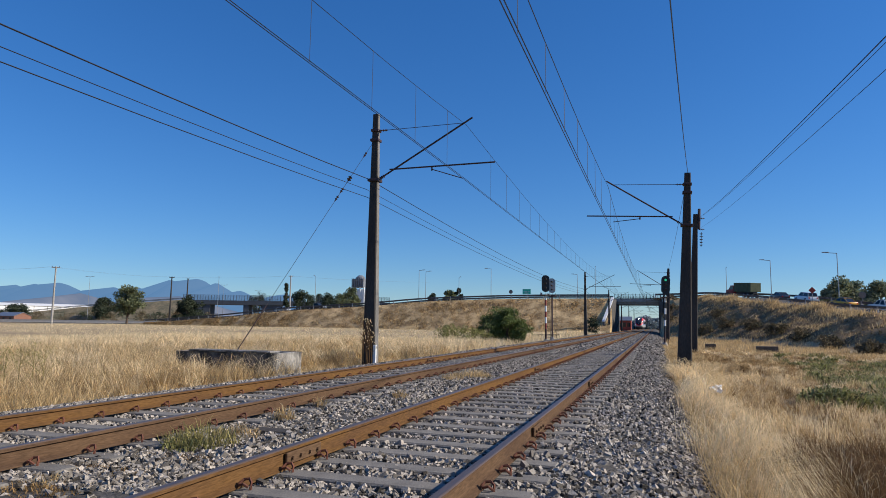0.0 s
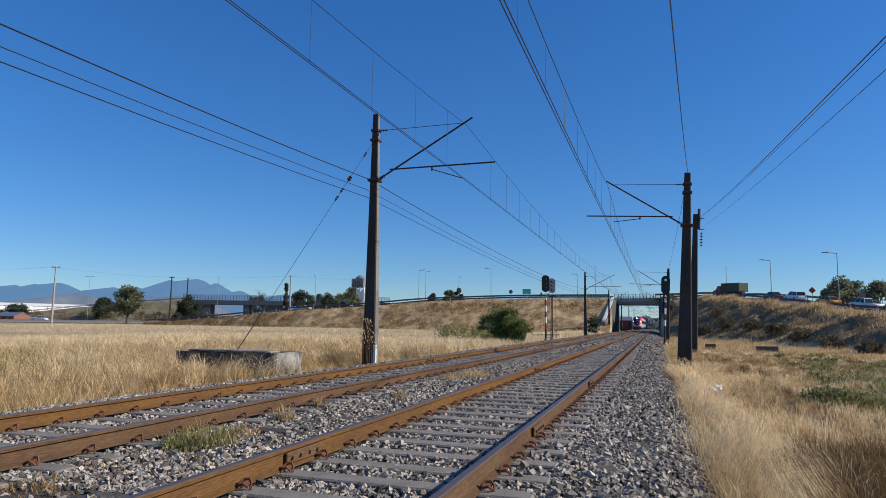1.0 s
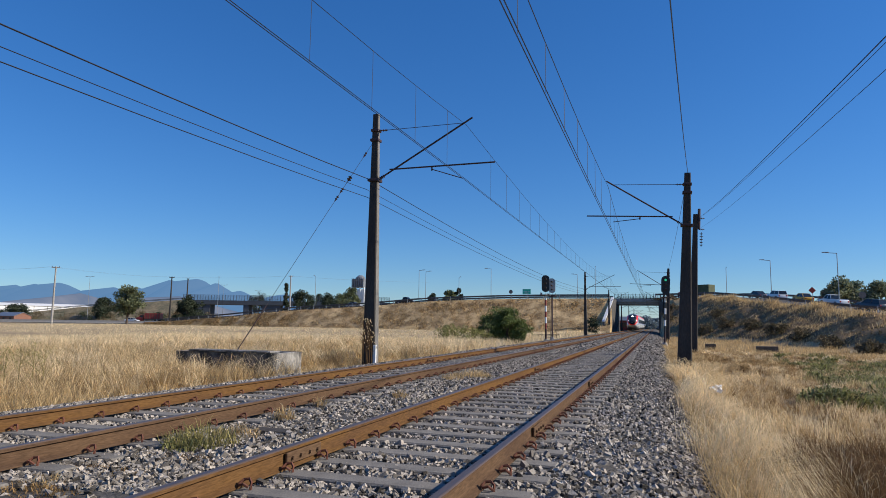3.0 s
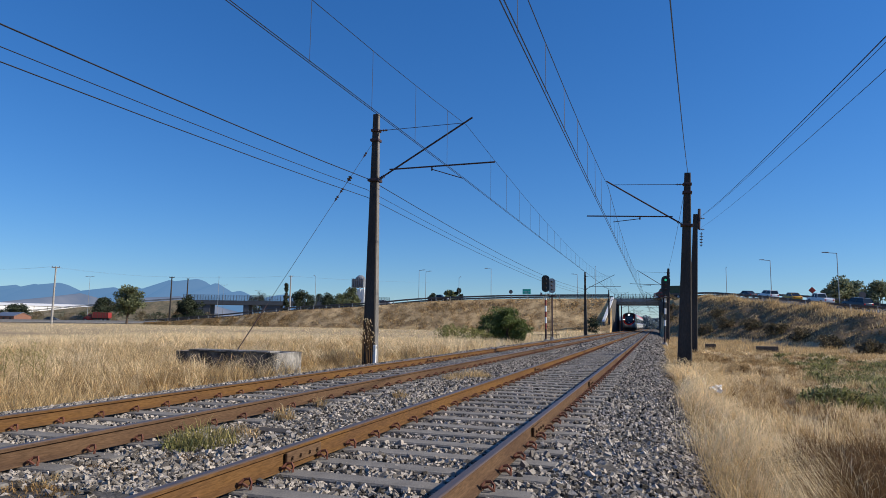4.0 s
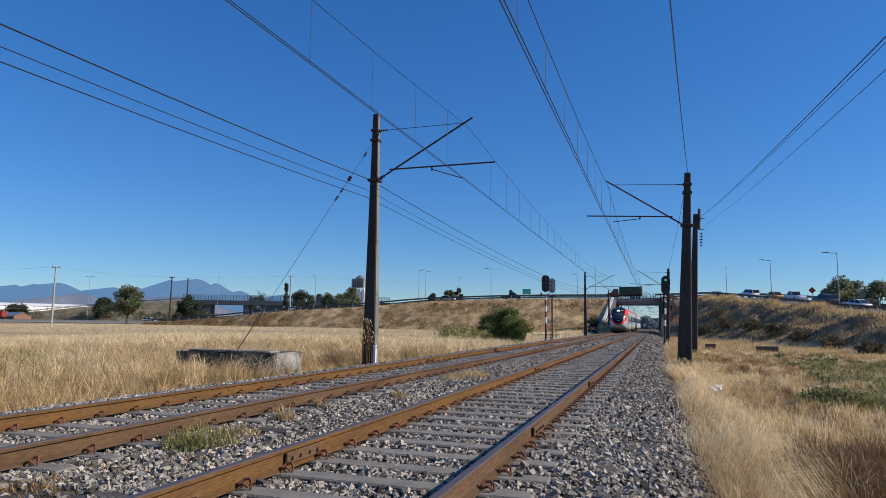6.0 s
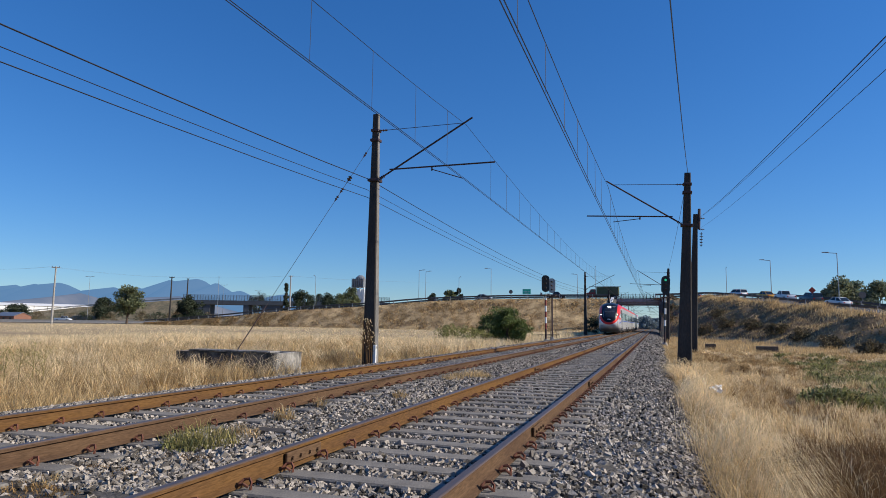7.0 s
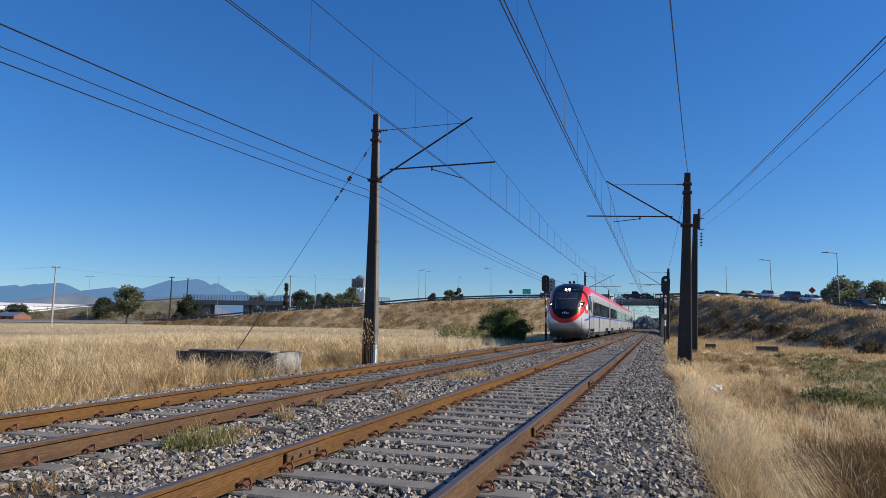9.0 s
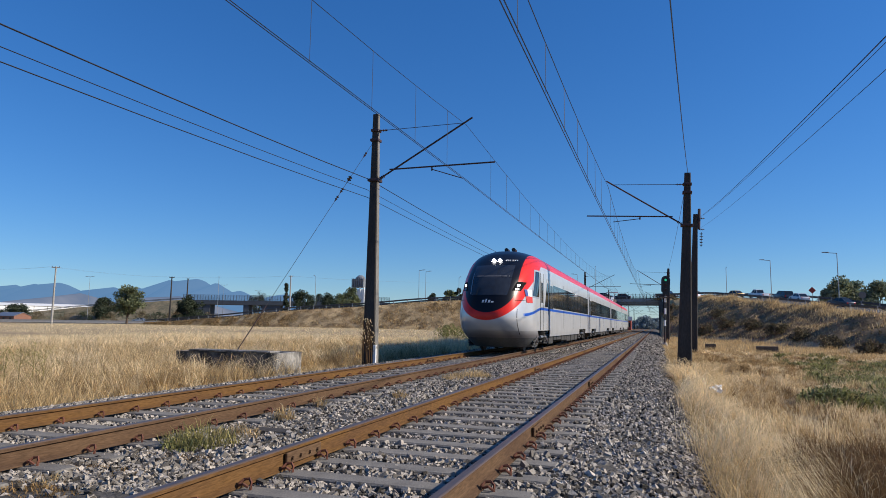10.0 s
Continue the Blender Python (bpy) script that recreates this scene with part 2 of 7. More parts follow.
BANK = mat("bank_brown_earth", (0.25, 0.155, 0.07), 0.95, var=0.4, scale=0.5, fine=5, bump=1.0, bump_scale=6, col2=(0.15, 0.095, 0.045))


def bank_h(x, y):
    g = ground_h(x, y)
    return np.where(g > -0.1, g + 0.05, g - 0.4)


tagged(sheet("bank", axis_steps([(2, 45, 90)]), axis_steps([(28, 150, 160)]), bank_h, BANK), "brown earth bank with dry scrub beside the line", "bank", kind="structure")

# ---- road embankment, bridge ----
EMB = mat("embankment_dry_grass", (0.60, 0.425, 0.215), 0.95, var=0.35, scale=0.4, fine=5, bump=1.0, bump_scale=5, col2=(0.24, 0.155, 0.07))


def embankment(name, s0, s1, label):
    rings = []
    for s in np.arange(s0, s1 + 0.01, 1.5):
        row = []
        for lat, k in ((7.2, 0), (5.6, 1), (-5.6, 1), (-7.2, 0)):
            p, a, _ = road_at(s, 0)
            z = p.z - 0.06
            h = max(z + 0.5, 0.05)
            n = Vector((-math.sin(a), math.cos(a), 0))
            if k:
                row.append((p.x + n.x * lat, p.y + n.y * lat, z))
            else:
                for j in ((1, .8, .6, .4, .2, 0) if lat > 0 else (0, .2, .4, .6, .8, 1)):
                    q = p + n * (math.copysign(5.6 + 1.55 * h * j, lat))
                    if name == "embankment_east":
                        q.x = max(q.x, ABUT_R + 0.92)
                    else:
                        q.x = min(q.x, ABUT_L - 0.92)
                    bump = 0.0 if j in (0,) else 0.25 * float(fnoise(q.x, q.y, 0.8, 1)) + 0.18 * float(fnoise(q.x, q.y, 2.1, 4))
                    row.append((q.x, q.y, z - h * j + bump * min(1, h / 3)))
        rings.append(row)
    bm = bmesh.new()
    loft(bm, rings, closed=False)
    bmesh.ops.contextual_create(bm, geom=[v for v in bm.verts][:len(rings[0])])
    bmesh.ops.contextual_create(bm, geom=[v for v in bm.verts][-len(rings[0]):])
    return tagged(part(name, bm, EMB, smooth=True), label, "embankment", kind="structure")


def s_of_x(x, lo=0, hi=len(ROADC)):
    i = int(np.argmin(np.abs(ROADC[lo:hi, 0] - x))) + lo
    return float(ROADS[i])


S_ABL, S_ABR = s_of_x(ABUT_L), s_of_x(ABUT_R)
embankment("embankment_west", s_of_x(-172), S_ABL - 0.3, "long grassy road embankment of brown dry grass")
embankment("embankment_east", S_ABR + 0.3, s_of_x(110), "grassy road embankment curving away beside the line")


def road_strip(name, s0, s1, half, lift, material, label, step=2.0, lat=0.0):
    rings = []
    for s in np.arange(s0, s1 + 0.01, step):
        p, a, _ = road_at(s, lat)
        n = Vector((-math.sin(a), math.cos(a), 0))
        rings.append([p + n * half + Vector((0, 0, lift)), p - n * half + Vector((0, 0, lift)), p - n * half + Vector((0, 0, lift - 0.15)), p + n * half + Vector((0, 0, lift - 0.15))])
    bm = bmesh.new()
    loft(bm, rings)
    return tagged(part(name, bm, material), label, "road", kind="structure")


road_strip("road", s_of_x(-172), s_of_x(120), 4.6, 0.03, M["asphalt"], "two-lane asphalt road on the embankment and the bridge")


# bridge walls: the shadow of bank and deck is put into this colour
WINGM = mat("shaded_wall_concrete", (0.11, 0.105, 0.10), 0.95, var=0.3, scale=0.8, fine=8, bump=0.3, bump_scale=12)


def bridge():
    e = empty("road_bridge", pose(0, 0, 0), label="concrete road bridge over the railway with metal railing", category="bridge")
    dark = M["concrete"]
    bm = bmesh.new()
    box(bm, ABUT_L - 0.6, ABUT_R + 0.6, BRIDGE_Y0 - 0.3, BRIDGE_Y1 + 0.3, 6.9, 7.62, 0.04)
    part("deck", bm, dark, e)
    for k in range(5):
        bm = bmesh.new()
        y = BRIDGE_Y0 + 0.4 + k * 2.3
        box(bm, ABUT_L - 0.4, ABUT_R + 0.4, y - 0.22, y + 0.22, 6.35, 6.9, 0.03)
        part("girder", bm, dark, e)
    for x, s in ((ABUT_L, -1), (ABUT_R, 1)):
        bm = bmesh.new()
        box(bm, min(x, x + s * 0.9), max(x, x + s * 0.9), BRIDGE_Y0 - 0.2, BRIDGE_Y1 + 0.2, -0.6, 6.34, 0.04)
        part("abutment", bm, WINGM, e, "concrete abutment wall, coloured dark as in shade")
        # sloping wing wall along the toe of the fill
        bm = bmesh.new()
        w = [(x, BRIDGE_Y0 - 0.22, -0.6), (x, BRIDGE_Y0 - 0.22, 7.5), (x + s * 0.7, BRIDGE_Y0 - 0.9, 7.75), (x + s * 2.2, BRIDGE_Y0 - 10.5, 2.1), (x + s * 2.2, BRIDGE_Y0 - 10.7, -0.6)]
        loft(bm, [w, [(p[0] + s * 0.4, p[1] + 0.1, p[2]) for p in w]])
        part("wing_wall", bm, WINGM, e, "concrete wing wall, coloured dark as in shade")
        bm = bmesh.new()
        q = [(w[2][0] - s * 0.1, w[2][1], w[2][2] + 0.02), (w[3][0] - s * 0.1, w[3][1], w[3][2] + 0.02)]
        loft(bm, [[(x2, y2, z2), (x2 + s * 0.65, y2 + 0.1, z2), (x2 + s * 0.65, y2 + 0.1, z2 + 0.25), (x2, y2, z2 + 0.25)] for x2, y2, z2 in q])
        part("coping", bm, M["white"], e, "pale sloping coping stone")
    for y in (BRIDGE_Y0 - 0.1, BRIDGE_Y1 + 0.1):
        for z in (7.95, 8.35, 8.75):
            bm = bmesh.new()
            tube(bm, (ABUT_L - 0.6, y, z), (ABUT_R + 0.6, y, z), 0.035, seg=6)
            part("rail", bm, M["arm"], e)
        for k in range(14):
            x = ABUT_L - 0.5 + k * (ABUT_R - ABUT_L + 1.0) / 13
            bm = bmesh.new()
            box(bm, x - 0.05, x + 0.05, y - 0.05, y + 0.05, 7.6, 8.9)
            part("post", bm, M["arm"], e)
    return e


bridge()

S_SHIFT = 89.0    # road distances below are counted from a point farther west
# ---- railway tracks ----
def rail_profile(x):
    p = [(-0.07, 0), (0.07, 0), (0.07, 0.012), (0.012, 0.03), (0.009, 0.125), (0.034, 0.14), (0.036, 0.165), (0.028, 0.175), (-0.028, 0.175), (-0.036, 0.165), (-0.034, 0.14), (-0.009, 0.125), (-0.012, 0.03), (-0.07, 0.012)]
    return [(x + a, b + 0.005) for a, b in p]


SLEEPER_Y0, SLEEPER_DY, Y_END = 5.565 - 14 * 0.6, 0.6, 420.0


def sleeper_mesh():
    bm = bmesh.new()
    box(bm, -1.35, 1.35, -0.115, 0.115, -0.2, 0.0, 0.015)
    return bm


def clip_mesh():
    bm = bmesh.new()
    ring = [Vector(p) for p in ((0.06, 0, -0.01), (0.058, 0.015, 0.05), (0.02, 0.04, 0.078), (-0.03, 0.035, 0.07), (-0.055, 0.0, 0.04), (-0.03, -0.04, 0.035), (0.02, -0.05, 0.05), (0.055, -0.03, 0.02))]
    rings = []
    for k, c in enumerate(ring):
        d = (ring[min(k + 1, 7)] - ring[max(k - 1, 0)]).normalized()
        q = d.to_track_quat("Z", "Y").to_matrix()
        rings.append([c + q @ Vector((0.014 * math.cos(i * math.tau / 5), 0.014 * math.sin(i * math.tau / 5), 0)) for i in range(5)])
    loft(bm, rings)
    return bm


JOINTS = {X_NEAR: [(7.6, 1), (13.9, 1), (5.35, -1), (17.5, -1)], X_FAR: [(31.5, 1), (20.0, -1), (44, -1)]}


def track(xc, label):
    e = empty("railway_track", pose(0, 0, 0), label=label, category="railway track")
    for side in (-1, 1):
        bm = bmesh.new()
        prof = rail_profile(xc + side * HALF_GAUGE)
        loft(bm, [[(a, y, b) for a, b in prof] for y in (-10, 20, 60, 120, 240, Y_END)])
        bm.normal_update()
        for f in bm.faces:
            c = f.calc_center_median()
            if c.z > 0.174 and abs(f.normal.z) > 0.3:
                f.material_index = 1
        part("rail", bm, [M["rust"] if side < 0 else M["rust2"], M["railtop"]], e)
    for yj, side in JOINTS.get(xc, ()):
        xj = xc + side * HALF_GAUGE
        bm = bmesh.new()
        for io in (-1, 1):
            box(bm, xj + io * 0.035 - 0.014, xj + io * 0.035 + 0.014, yj - 0.3, yj + 0.3, 0.035, 0.135, 0.006)
        for k in (-0.22, -0.08, 0.08, 0.22):
            tube(bm, (xj - 0.07, yj + k, 0.085), (xj + 0.07, yj + k, 0.085), 0.016, seg=6)
        part("joint_bar", bm, M["rust2"], e, "rusty bolted rail joint bar")
    first = None
    n = int((170 - SLEEPER_Y0) / SLEEPER_DY)
    rnd = random.Random(int(-xc * 100))
    for i in range(n):
        y = SLEEPER_Y0 + i * SLEEPER_DY
        m = pose(xc + rnd.uniform(-0.02, 0.02), y + rnd.uniform(-0.015, 0.015), rnd.uniform(-0.006, 0.004), 0, 0, rnd.uniform(-0.7, 0.7))
        if first is None:
            first = part("sleeper", sleeper_mesh(), M["sleeper"], e)
            first.matrix_basis = m
        else:
            share(first, "sleeper", m, e)
    c0, rest, cnt = None, bmesh.new(), 0
    for i in range(n - 30):
        y = SLEEPER_Y0 + i * SLEEPER_DY
        if y < 2:
            continue
        for side in (-1, 1):
            for io in (-1, 1):
                m = pose(xc + side * HALF_GAUGE + io * 0.105, y, 0.004, 0, 0, 0 if io > 0 else 180) @ Matrix.Diagonal((0.85, 0.85, 0.85, 1))
                if cnt < 296:
                    if c0 is None:
                        c0 = part("rail_clip", clip_mesh(), M["clip"], e)
                        c0.matrix_basis = m
                    else:
                        share(c0, "rail_clip", m, e)
                    cnt += 1
                else:
                    box(rest, -0.05, 0.05, -0.06, 0.06, 0, 0.06, m=m)
    tagged(part("far_rail_clips", rest, M["clip"], e), kind="stuff")
    return e


track(X_NEAR, "railway track with rusty rails on grey concrete sleepers beside the verge")
track(X_FAR, "railway track with rusty rails on which the train runs")
# ---- overhead line ----
def mast_body(h, w0, w1):
    bm = bmesh.new()
    rings = []
    for k in range(7):
        t = k / 6
        w = (w0 * (1 - t) + w1 * t) / 2
        d = w * 0.8
        c = w * 0.18
        rings.append([(w - c, -d, h * t), (w, -d + c, h * t), (w, d - c, h * t), (w - c, d, h * t), (-w + c, d, h * t), (-w, d - c, h * t), (-w, -d + c, h * t), (-w + c, -d, h * t)])
    return loft(bm, rings)


def insulator(bm, a, b, n=4, r=0.07):
    a, b = Vector(a), Vector(b)
    tube(bm, a, b, 0.02, seg=6)
    d = (b - a).normalized()
    for i in range(n):
        c = a + (b - a) * ((i + 0.7) / (n + 0.4))
        tube(bm, c - d * 0.025, c + d * 0.025, r, r * 0.45, seg=10)


def mast(x, y, z0, h, s, xw, z_top, z_arm, z_wire, label, w=0.52, name="catenary_mast", lean=0.0):
    """Concrete mast with a hinged cantilever towards the track; s: side of the track (+1: arm reaches to +x)."""
    e = empty(name, pose(x, y, z0, 0, lean, 0), label=label, category="catenary mast", group="catenary masts")
    bm = mast_body(h, w, w * 0.43)
    bm.normal_update()
    # mast faces towards the sun take the lighter copy, the rest stay dark
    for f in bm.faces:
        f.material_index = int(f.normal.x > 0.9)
    part("pole", bm, [M["pole"], M["sunlit"]], e)
    zt, za, zw = z_top - z0, z_arm - z0, z_wire - z0
    dx = xw - x
    bm = bmesh.new()
    tube(bm, (s * 0.35, 0, za - 0.15), (dx + s * 0.35, 0, zt + 0.18), 0.035)
    part("strut", bm, M["arm"], e)
    bm = bmesh.new()
    tube(bm, (s * 0.6, 0, za + 0.1), (dx + s * 1.2, 0, za + 0.12), 0.03)
    part("register_tube", bm, M["arm"], e)
    bm = bmesh.new()
    tube(bm, (s * 0.2, 0, zt - 0.02), (dx, 0, zt), 0.012, seg=5)
    part("stay_rod", bm, M["arm"], e)
    bm = bmesh.new()
    tube(bm, (dx - s * 1.2, 0, za + 0.0), (dx, 0, zw + 0.02), 0.018, seg=6)
    tube(bm, (dx - s * 1.2, 0, za + 0.12), (dx - s * 1.2, 0, za - 0.05), 0.03, seg=6)
    part("steady_arm", bm, M["arm"], e)
    bm = bmesh.new()
    insulator(bm, (s * 0.14, 0, za - 0.28), (s * 0.42, 0, za - 0.11), 4, 0.075)
    part("insulator", bm, M["insul"], e)
    bm = bmesh.new()
    insulator(bm, (s * 0.14, 0, zt - 0.02), (s * 0.5, 0, zt - 0.02), 3, 0.05)
    part("insulator", bm, M["insul"], e)
    for zz, hw in ((za - 0.3, w * 0.42), (zt - 0.02, w * 0.3), (zt - 0.4, w * 0.33)):
        bm = bmesh.new()
        box(bm, -hw, hw, -hw, hw, zz - 0.05, zz + 0.05, 0.01)
        part("clamp", bm, M["arm"], e)
    return e


def span_wire(bm, supports, sag, r, n=10, seg=4):
    """One wire hung through all supports, as a single skin."""
    pts = []
    S = [Vector(p) for p in supports]
    for k, (a, b) in enumerate(zip(S, S[1:])):
        for i in range(0 if k == 0 else 1, n + 1):
            t = i / n
            pts.append(a.lerp(b, t) - Vector((0, 0, 4 * sag * t * (1 - t))))
    rings = []
    for i, p in enumerate(pts):
        d = pts[min(i + 1, len(pts) - 1)] - pts[max(i - 1, 0)]
        q = d.to_track_quat("Z", "Y").to_matrix()
        rings.append([p + q @ Vector((r * math.cos(j * math.tau / seg), r * math.sin(j * math.tau / seg), 0)) for j in range(seg)])
    loft(bm, rings)
    return bm


def overhead(xc, masts, zc, zm, sag, drop0, drop_dy, label):
    """Contact wire, carrying wire and droppers between masts at the given places along the line."""
    e = empty("overhead_line", pose(0, 0, 0), label=label, category="overhead wire", group="overhead lines")
    for dx in (-0.03, 0.03):
        bm = bmesh.new()
        span_wire(bm, [(xc + dx, a, zc) for a in masts], 0.05, 0.0105, 4)
        part("contact_wire", bm, M["wire"], e)
    bm = bmesh.new()
    span_wire(bm, [(xc, a, zm) for a in masts], sag, 0.0095, 14)
    part("carrying_wire", bm, M["wire"], e)
    for a, b in zip(masts, masts[1:]):
        if a > 200:
            break
        n = int((b - a) / drop_dy) - 1
        y1 = a + 1.2 + (drop0 - a - 1.2) % drop_dy
        for i in range(n):
            y = y1 + i * drop_dy
            t = (y - a) / (b - a)
            if t > 0.98:
                continue
            bm = bmesh.new()
            tube(bm, (xc, y, zm - sag * 4 * t * (1 - t)), (xc, y, zc - 0.05 * 4 * t * (1 - t)), 0.006, seg=4)
            part("dropper", bm, M["wire"], e)
    return e


MAST_L = [-29, 22.17, 99.0, 150.0, 205, 260, 320]
MAST_R = [-20.6, 30.72, 82.1, 133.0, 185, 240, 300]
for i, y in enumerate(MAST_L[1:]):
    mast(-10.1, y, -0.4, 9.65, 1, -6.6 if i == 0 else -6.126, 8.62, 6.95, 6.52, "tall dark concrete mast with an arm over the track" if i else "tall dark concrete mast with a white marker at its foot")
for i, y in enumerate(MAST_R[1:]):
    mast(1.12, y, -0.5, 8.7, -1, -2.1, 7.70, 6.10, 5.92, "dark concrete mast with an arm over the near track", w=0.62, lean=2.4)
overhead(-6.5, MAST_L, 6.48, 8.55, 1.15, 10.97, 3.0, "contact wire and carrying wire over the train's track")
overhead(-2.02, MAST_R, 5.97, 7.75, 0.85, 9.8, 2.8, "contact wire and carrying wire over the near track")
# ---- electric train ----
TRAIN_V, NOSE_Y10, CAR_L = 22.17, 23.75, 23.3


def livery(cab):
    """Silver train paint with the black face, red hood, blue waist line and a lower nose greyed partly as shade. Object
    space: y from the nose backwards.
    """
    m = bpy.data.materials.new("train_livery" if cab else "coach_livery")
    m.use_nodes = True
    nt = m.node_tree
    N, Lk = nt.nodes, nt.links.new
    b = N["Principled BSDF"]
    b.inputs["Roughness"].default_value = 0.28
    b.inputs["Specular IOR Level"].default_value = 0.22
    b.inputs["Coat Weight"].default_value = 0.08
    tc, sp = N.new("ShaderNodeTexCoord"), N.new("ShaderNodeSeparateXYZ")
    Lk(tc.outputs["Object"], sp.inputs[0])
    X, Y, Z = sp.outputs

    def op(o, a, c=None, d=None):
        n = N.new("ShaderNodeMath")
        n.operation = o
        for i, v in enumerate((a, c, d)):
            if v is None:
                continue
            if isinstance(v, (int, float)):
                n.inputs[i].default_value = v
            else:
                Lk(v, n.inputs[i])
        return n.outputs[0]

    def ramp(v, x0, x1, y0, y1, round_off=False):
        n = N.new("ShaderNodeMapRange")
        n.interpolation_type = "SMOOTHSTEP" if round_off else "LINEAR"
        Lk(v, n.inputs["Value"])
        for k, w in zip(("From Min", "From Max", "To Min", "To Max"), (x0, x1, y0, y1)):
            n.inputs[k].default_value = w
        return n.outputs[0]

    def soft(v, edge, w=0.012):
        return ramp(v, edge - w, edge + w, 0, 1)

    ax = op("ABSOLUTE", X)
    dz = op("MULTIPLY", op("MINIMUM", op("SUBTRACT", Z, 2.72), 0), 1.02)
    e = op("SQRT", op("ADD", op("POWER", ax, 2), op("POWER", dz, 2)))
    front = op("MULTIPLY", op("SUBTRACT", 1, soft(Y, 4.6)), 1.0 if cab else 0.0)
    black = op("MULTIPLY", op("SUBTRACT", 1, soft(e, 1.03)), front)
    lo = 0.0 if cab else 9.0
    line = op("MAXIMUM", ramp(op("ADD", Y, lo), 0.6, 3.7, 2.2, 3.72), ramp(op("ADD", Y, lo), 1.5, 4.4, 2.35, 3.74))
    redside = soft(op("SUBTRACT", Z, line), 0)
    redfront = op("MULTIPLY", op("SUBTRACT", 1, soft(e, 1.33)), front)
    redm = op("MAXIMUM", redside, redfront)
    wl = op("ADD", ramp(op("ADD", Y, lo), 0.7, 3.8, 1.60, 1.94, True), op("MULTIPLY", op("SUBTRACT", 1, ramp(op("ADD", Y, lo), 1.6, 3.2, 0, 1)), 0.03))
    blue = op("MULTIPLY", op("SUBTRACT", 1, soft(op("ABSOLUTE", op("SUBTRACT", Z, wl)), 0.055)), op("MULTIPLY", soft(op("ADD", Y, lo), 0.95, 0.1), soft(ax, 1.25)))
    lower = op("SUBTRACT", 1, soft(Z, 0.96, 0.14))
    lowfront = op("MULTIPLY", lower, op("MULTIPLY", op("SUBTRACT", 1, soft(Y, 3.4, 0.4)), 1.0 if cab else 0.0))
    noise_ = N.new("ShaderNodeTexNoise")
    noise_.inputs["Scale"].default_value = 1.4
    Lk(tc.outputs["Object"], noise_.inputs["Vector"])
    dirt = ramp(noise_.outputs["Fac"], 0.3, 0.7, 0.9, 1.05)

    def mix(fac, a, c):
        n = N.new("ShaderNodeMix")
        n.data_type = "RGBA"
        Lk(fac, n.inputs["Factor"])
        if isinstance(a, tuple):
            n.inputs["A"].default_value = (*a, 1)
        else:
            Lk(a, n.inputs["A"])
        n.inputs["B"].default_value = (*c, 1)
        return n.outputs["Result"]

    # lower nose: grey paint with the shade of its downturned side mixed in
    c = mix(lowfront, (0.56, 0.57, 0.59), (0.22, 0.205, 0.215))
    c = mix(blue, c, (0.02, 0.12, 0.62))
    c = mix(redm, c, (0.72, 0.028, 0.018))
    c = mix(black, c, (0.008, 0.008, 0.010))
    h = N.new("ShaderNodeHueSaturation")
    Lk(c, h.inputs["Color"])
    Lk(dirt, h.inputs["Value"])
    Lk(h.outputs[0], b.inputs["Base Color"])
    Lk(op("MULTIPLY", op("SUBTRACT", 1, op("MAXIMUM", redm, black)), 0.3), b.inputs["Metallic"])
    return m


TM = dict(
    livery=livery(True),
    coach=livery(False),
    glass=mat("tinted_train_glass", (0.012, 0.014, 0.016), 0.04, var=0.1, scale=1.0, fine=3, spec=0.8),
    glass2=mat("windscreen_glass", (0.03, 0.032, 0.036), 0.04, var=0.2, scale=1.0, fine=3, spec=0.7),
    pane=mat("reflecting_pane_glass", (0.03, 0.033, 0.036), 0.02, var=0.1, scale=1.0, fine=3, spec=1.0, coat=0.5),
    seam=mat("dark_rubber_seam", (0.012, 0.012, 0.012), 0.9, var=0.1, spec=0.1),
    under=mat("underframe_dirty_steel", (0.075, 0.07, 0.066), 0.6, metal=0.3, var=0.35, scale=2, fine=18),
    wheel=mat("wheel_steel", (0.12, 0.10, 0.09), 0.55, metal=0.6, var=0.25, scale=4, fine=20),
    lampw=glow("headlight_white", (1.0, 0.98, 1.0), 45.0),
    lampt=glow("marker_light_white", (0.95, 0.97, 1.0), 25.0),
    lens=mat("clear_lens_housing", (0.10, 0.105, 0.11), 0.25, var=0.2),
    door=mat("door_silver", (0.42, 0.44, 0.47), 0.35, metal=0.2, var=0.06, coat=0.3),
    mark=mat("white_lettering", (0.7, 0.7, 0.7), 0.6, var=0.05),
    red=mat("flag_red", (0.6, 0.04, 0.03), 0.5, var=0.05),
    blue=mat("flag_blue", (0.03, 0.07, 0.3), 0.5, var=0.05),
)
NOSE_Z = [0.30, 0.5, 0.75, 1.0, 1.25, 1.5, 1.75, 2.3, 2.75, 3.1, 3.5, 3.9, 4.16, 4.36, 4.47]
NOSE_U = [2.0, 1.5, 0.92, 0.42, 0.1, 0.0, 0.05, 0.26, 0.52, 0.82, 1.32, 1.95, 2.45, 3.1, 4.4]
NOSE_LEN = 2.3


def half_w(z):
    w = 1.5 if z < 3.3 else 1.5 * max(0.0, 1 - ((z - 3.3) / 1.17) ** 3.6) ** 0.5
    return w * (1 - 0.13 * max(0.0, (1.1 - z) / 0.8) ** 2)


def nose_y(x, z):
    """Distance of the face behind the tip at the place (x, z)."""
    w = half_w(z)
    r = min(abs(x) / w, 1.0) if w > 0 else 0
    return float(np.interp(z, NOSE_Z, NOSE_U)) + NOSE_LEN * (1 - max(0.0, 1 - r ** 3.0) ** (1 / 1.9))


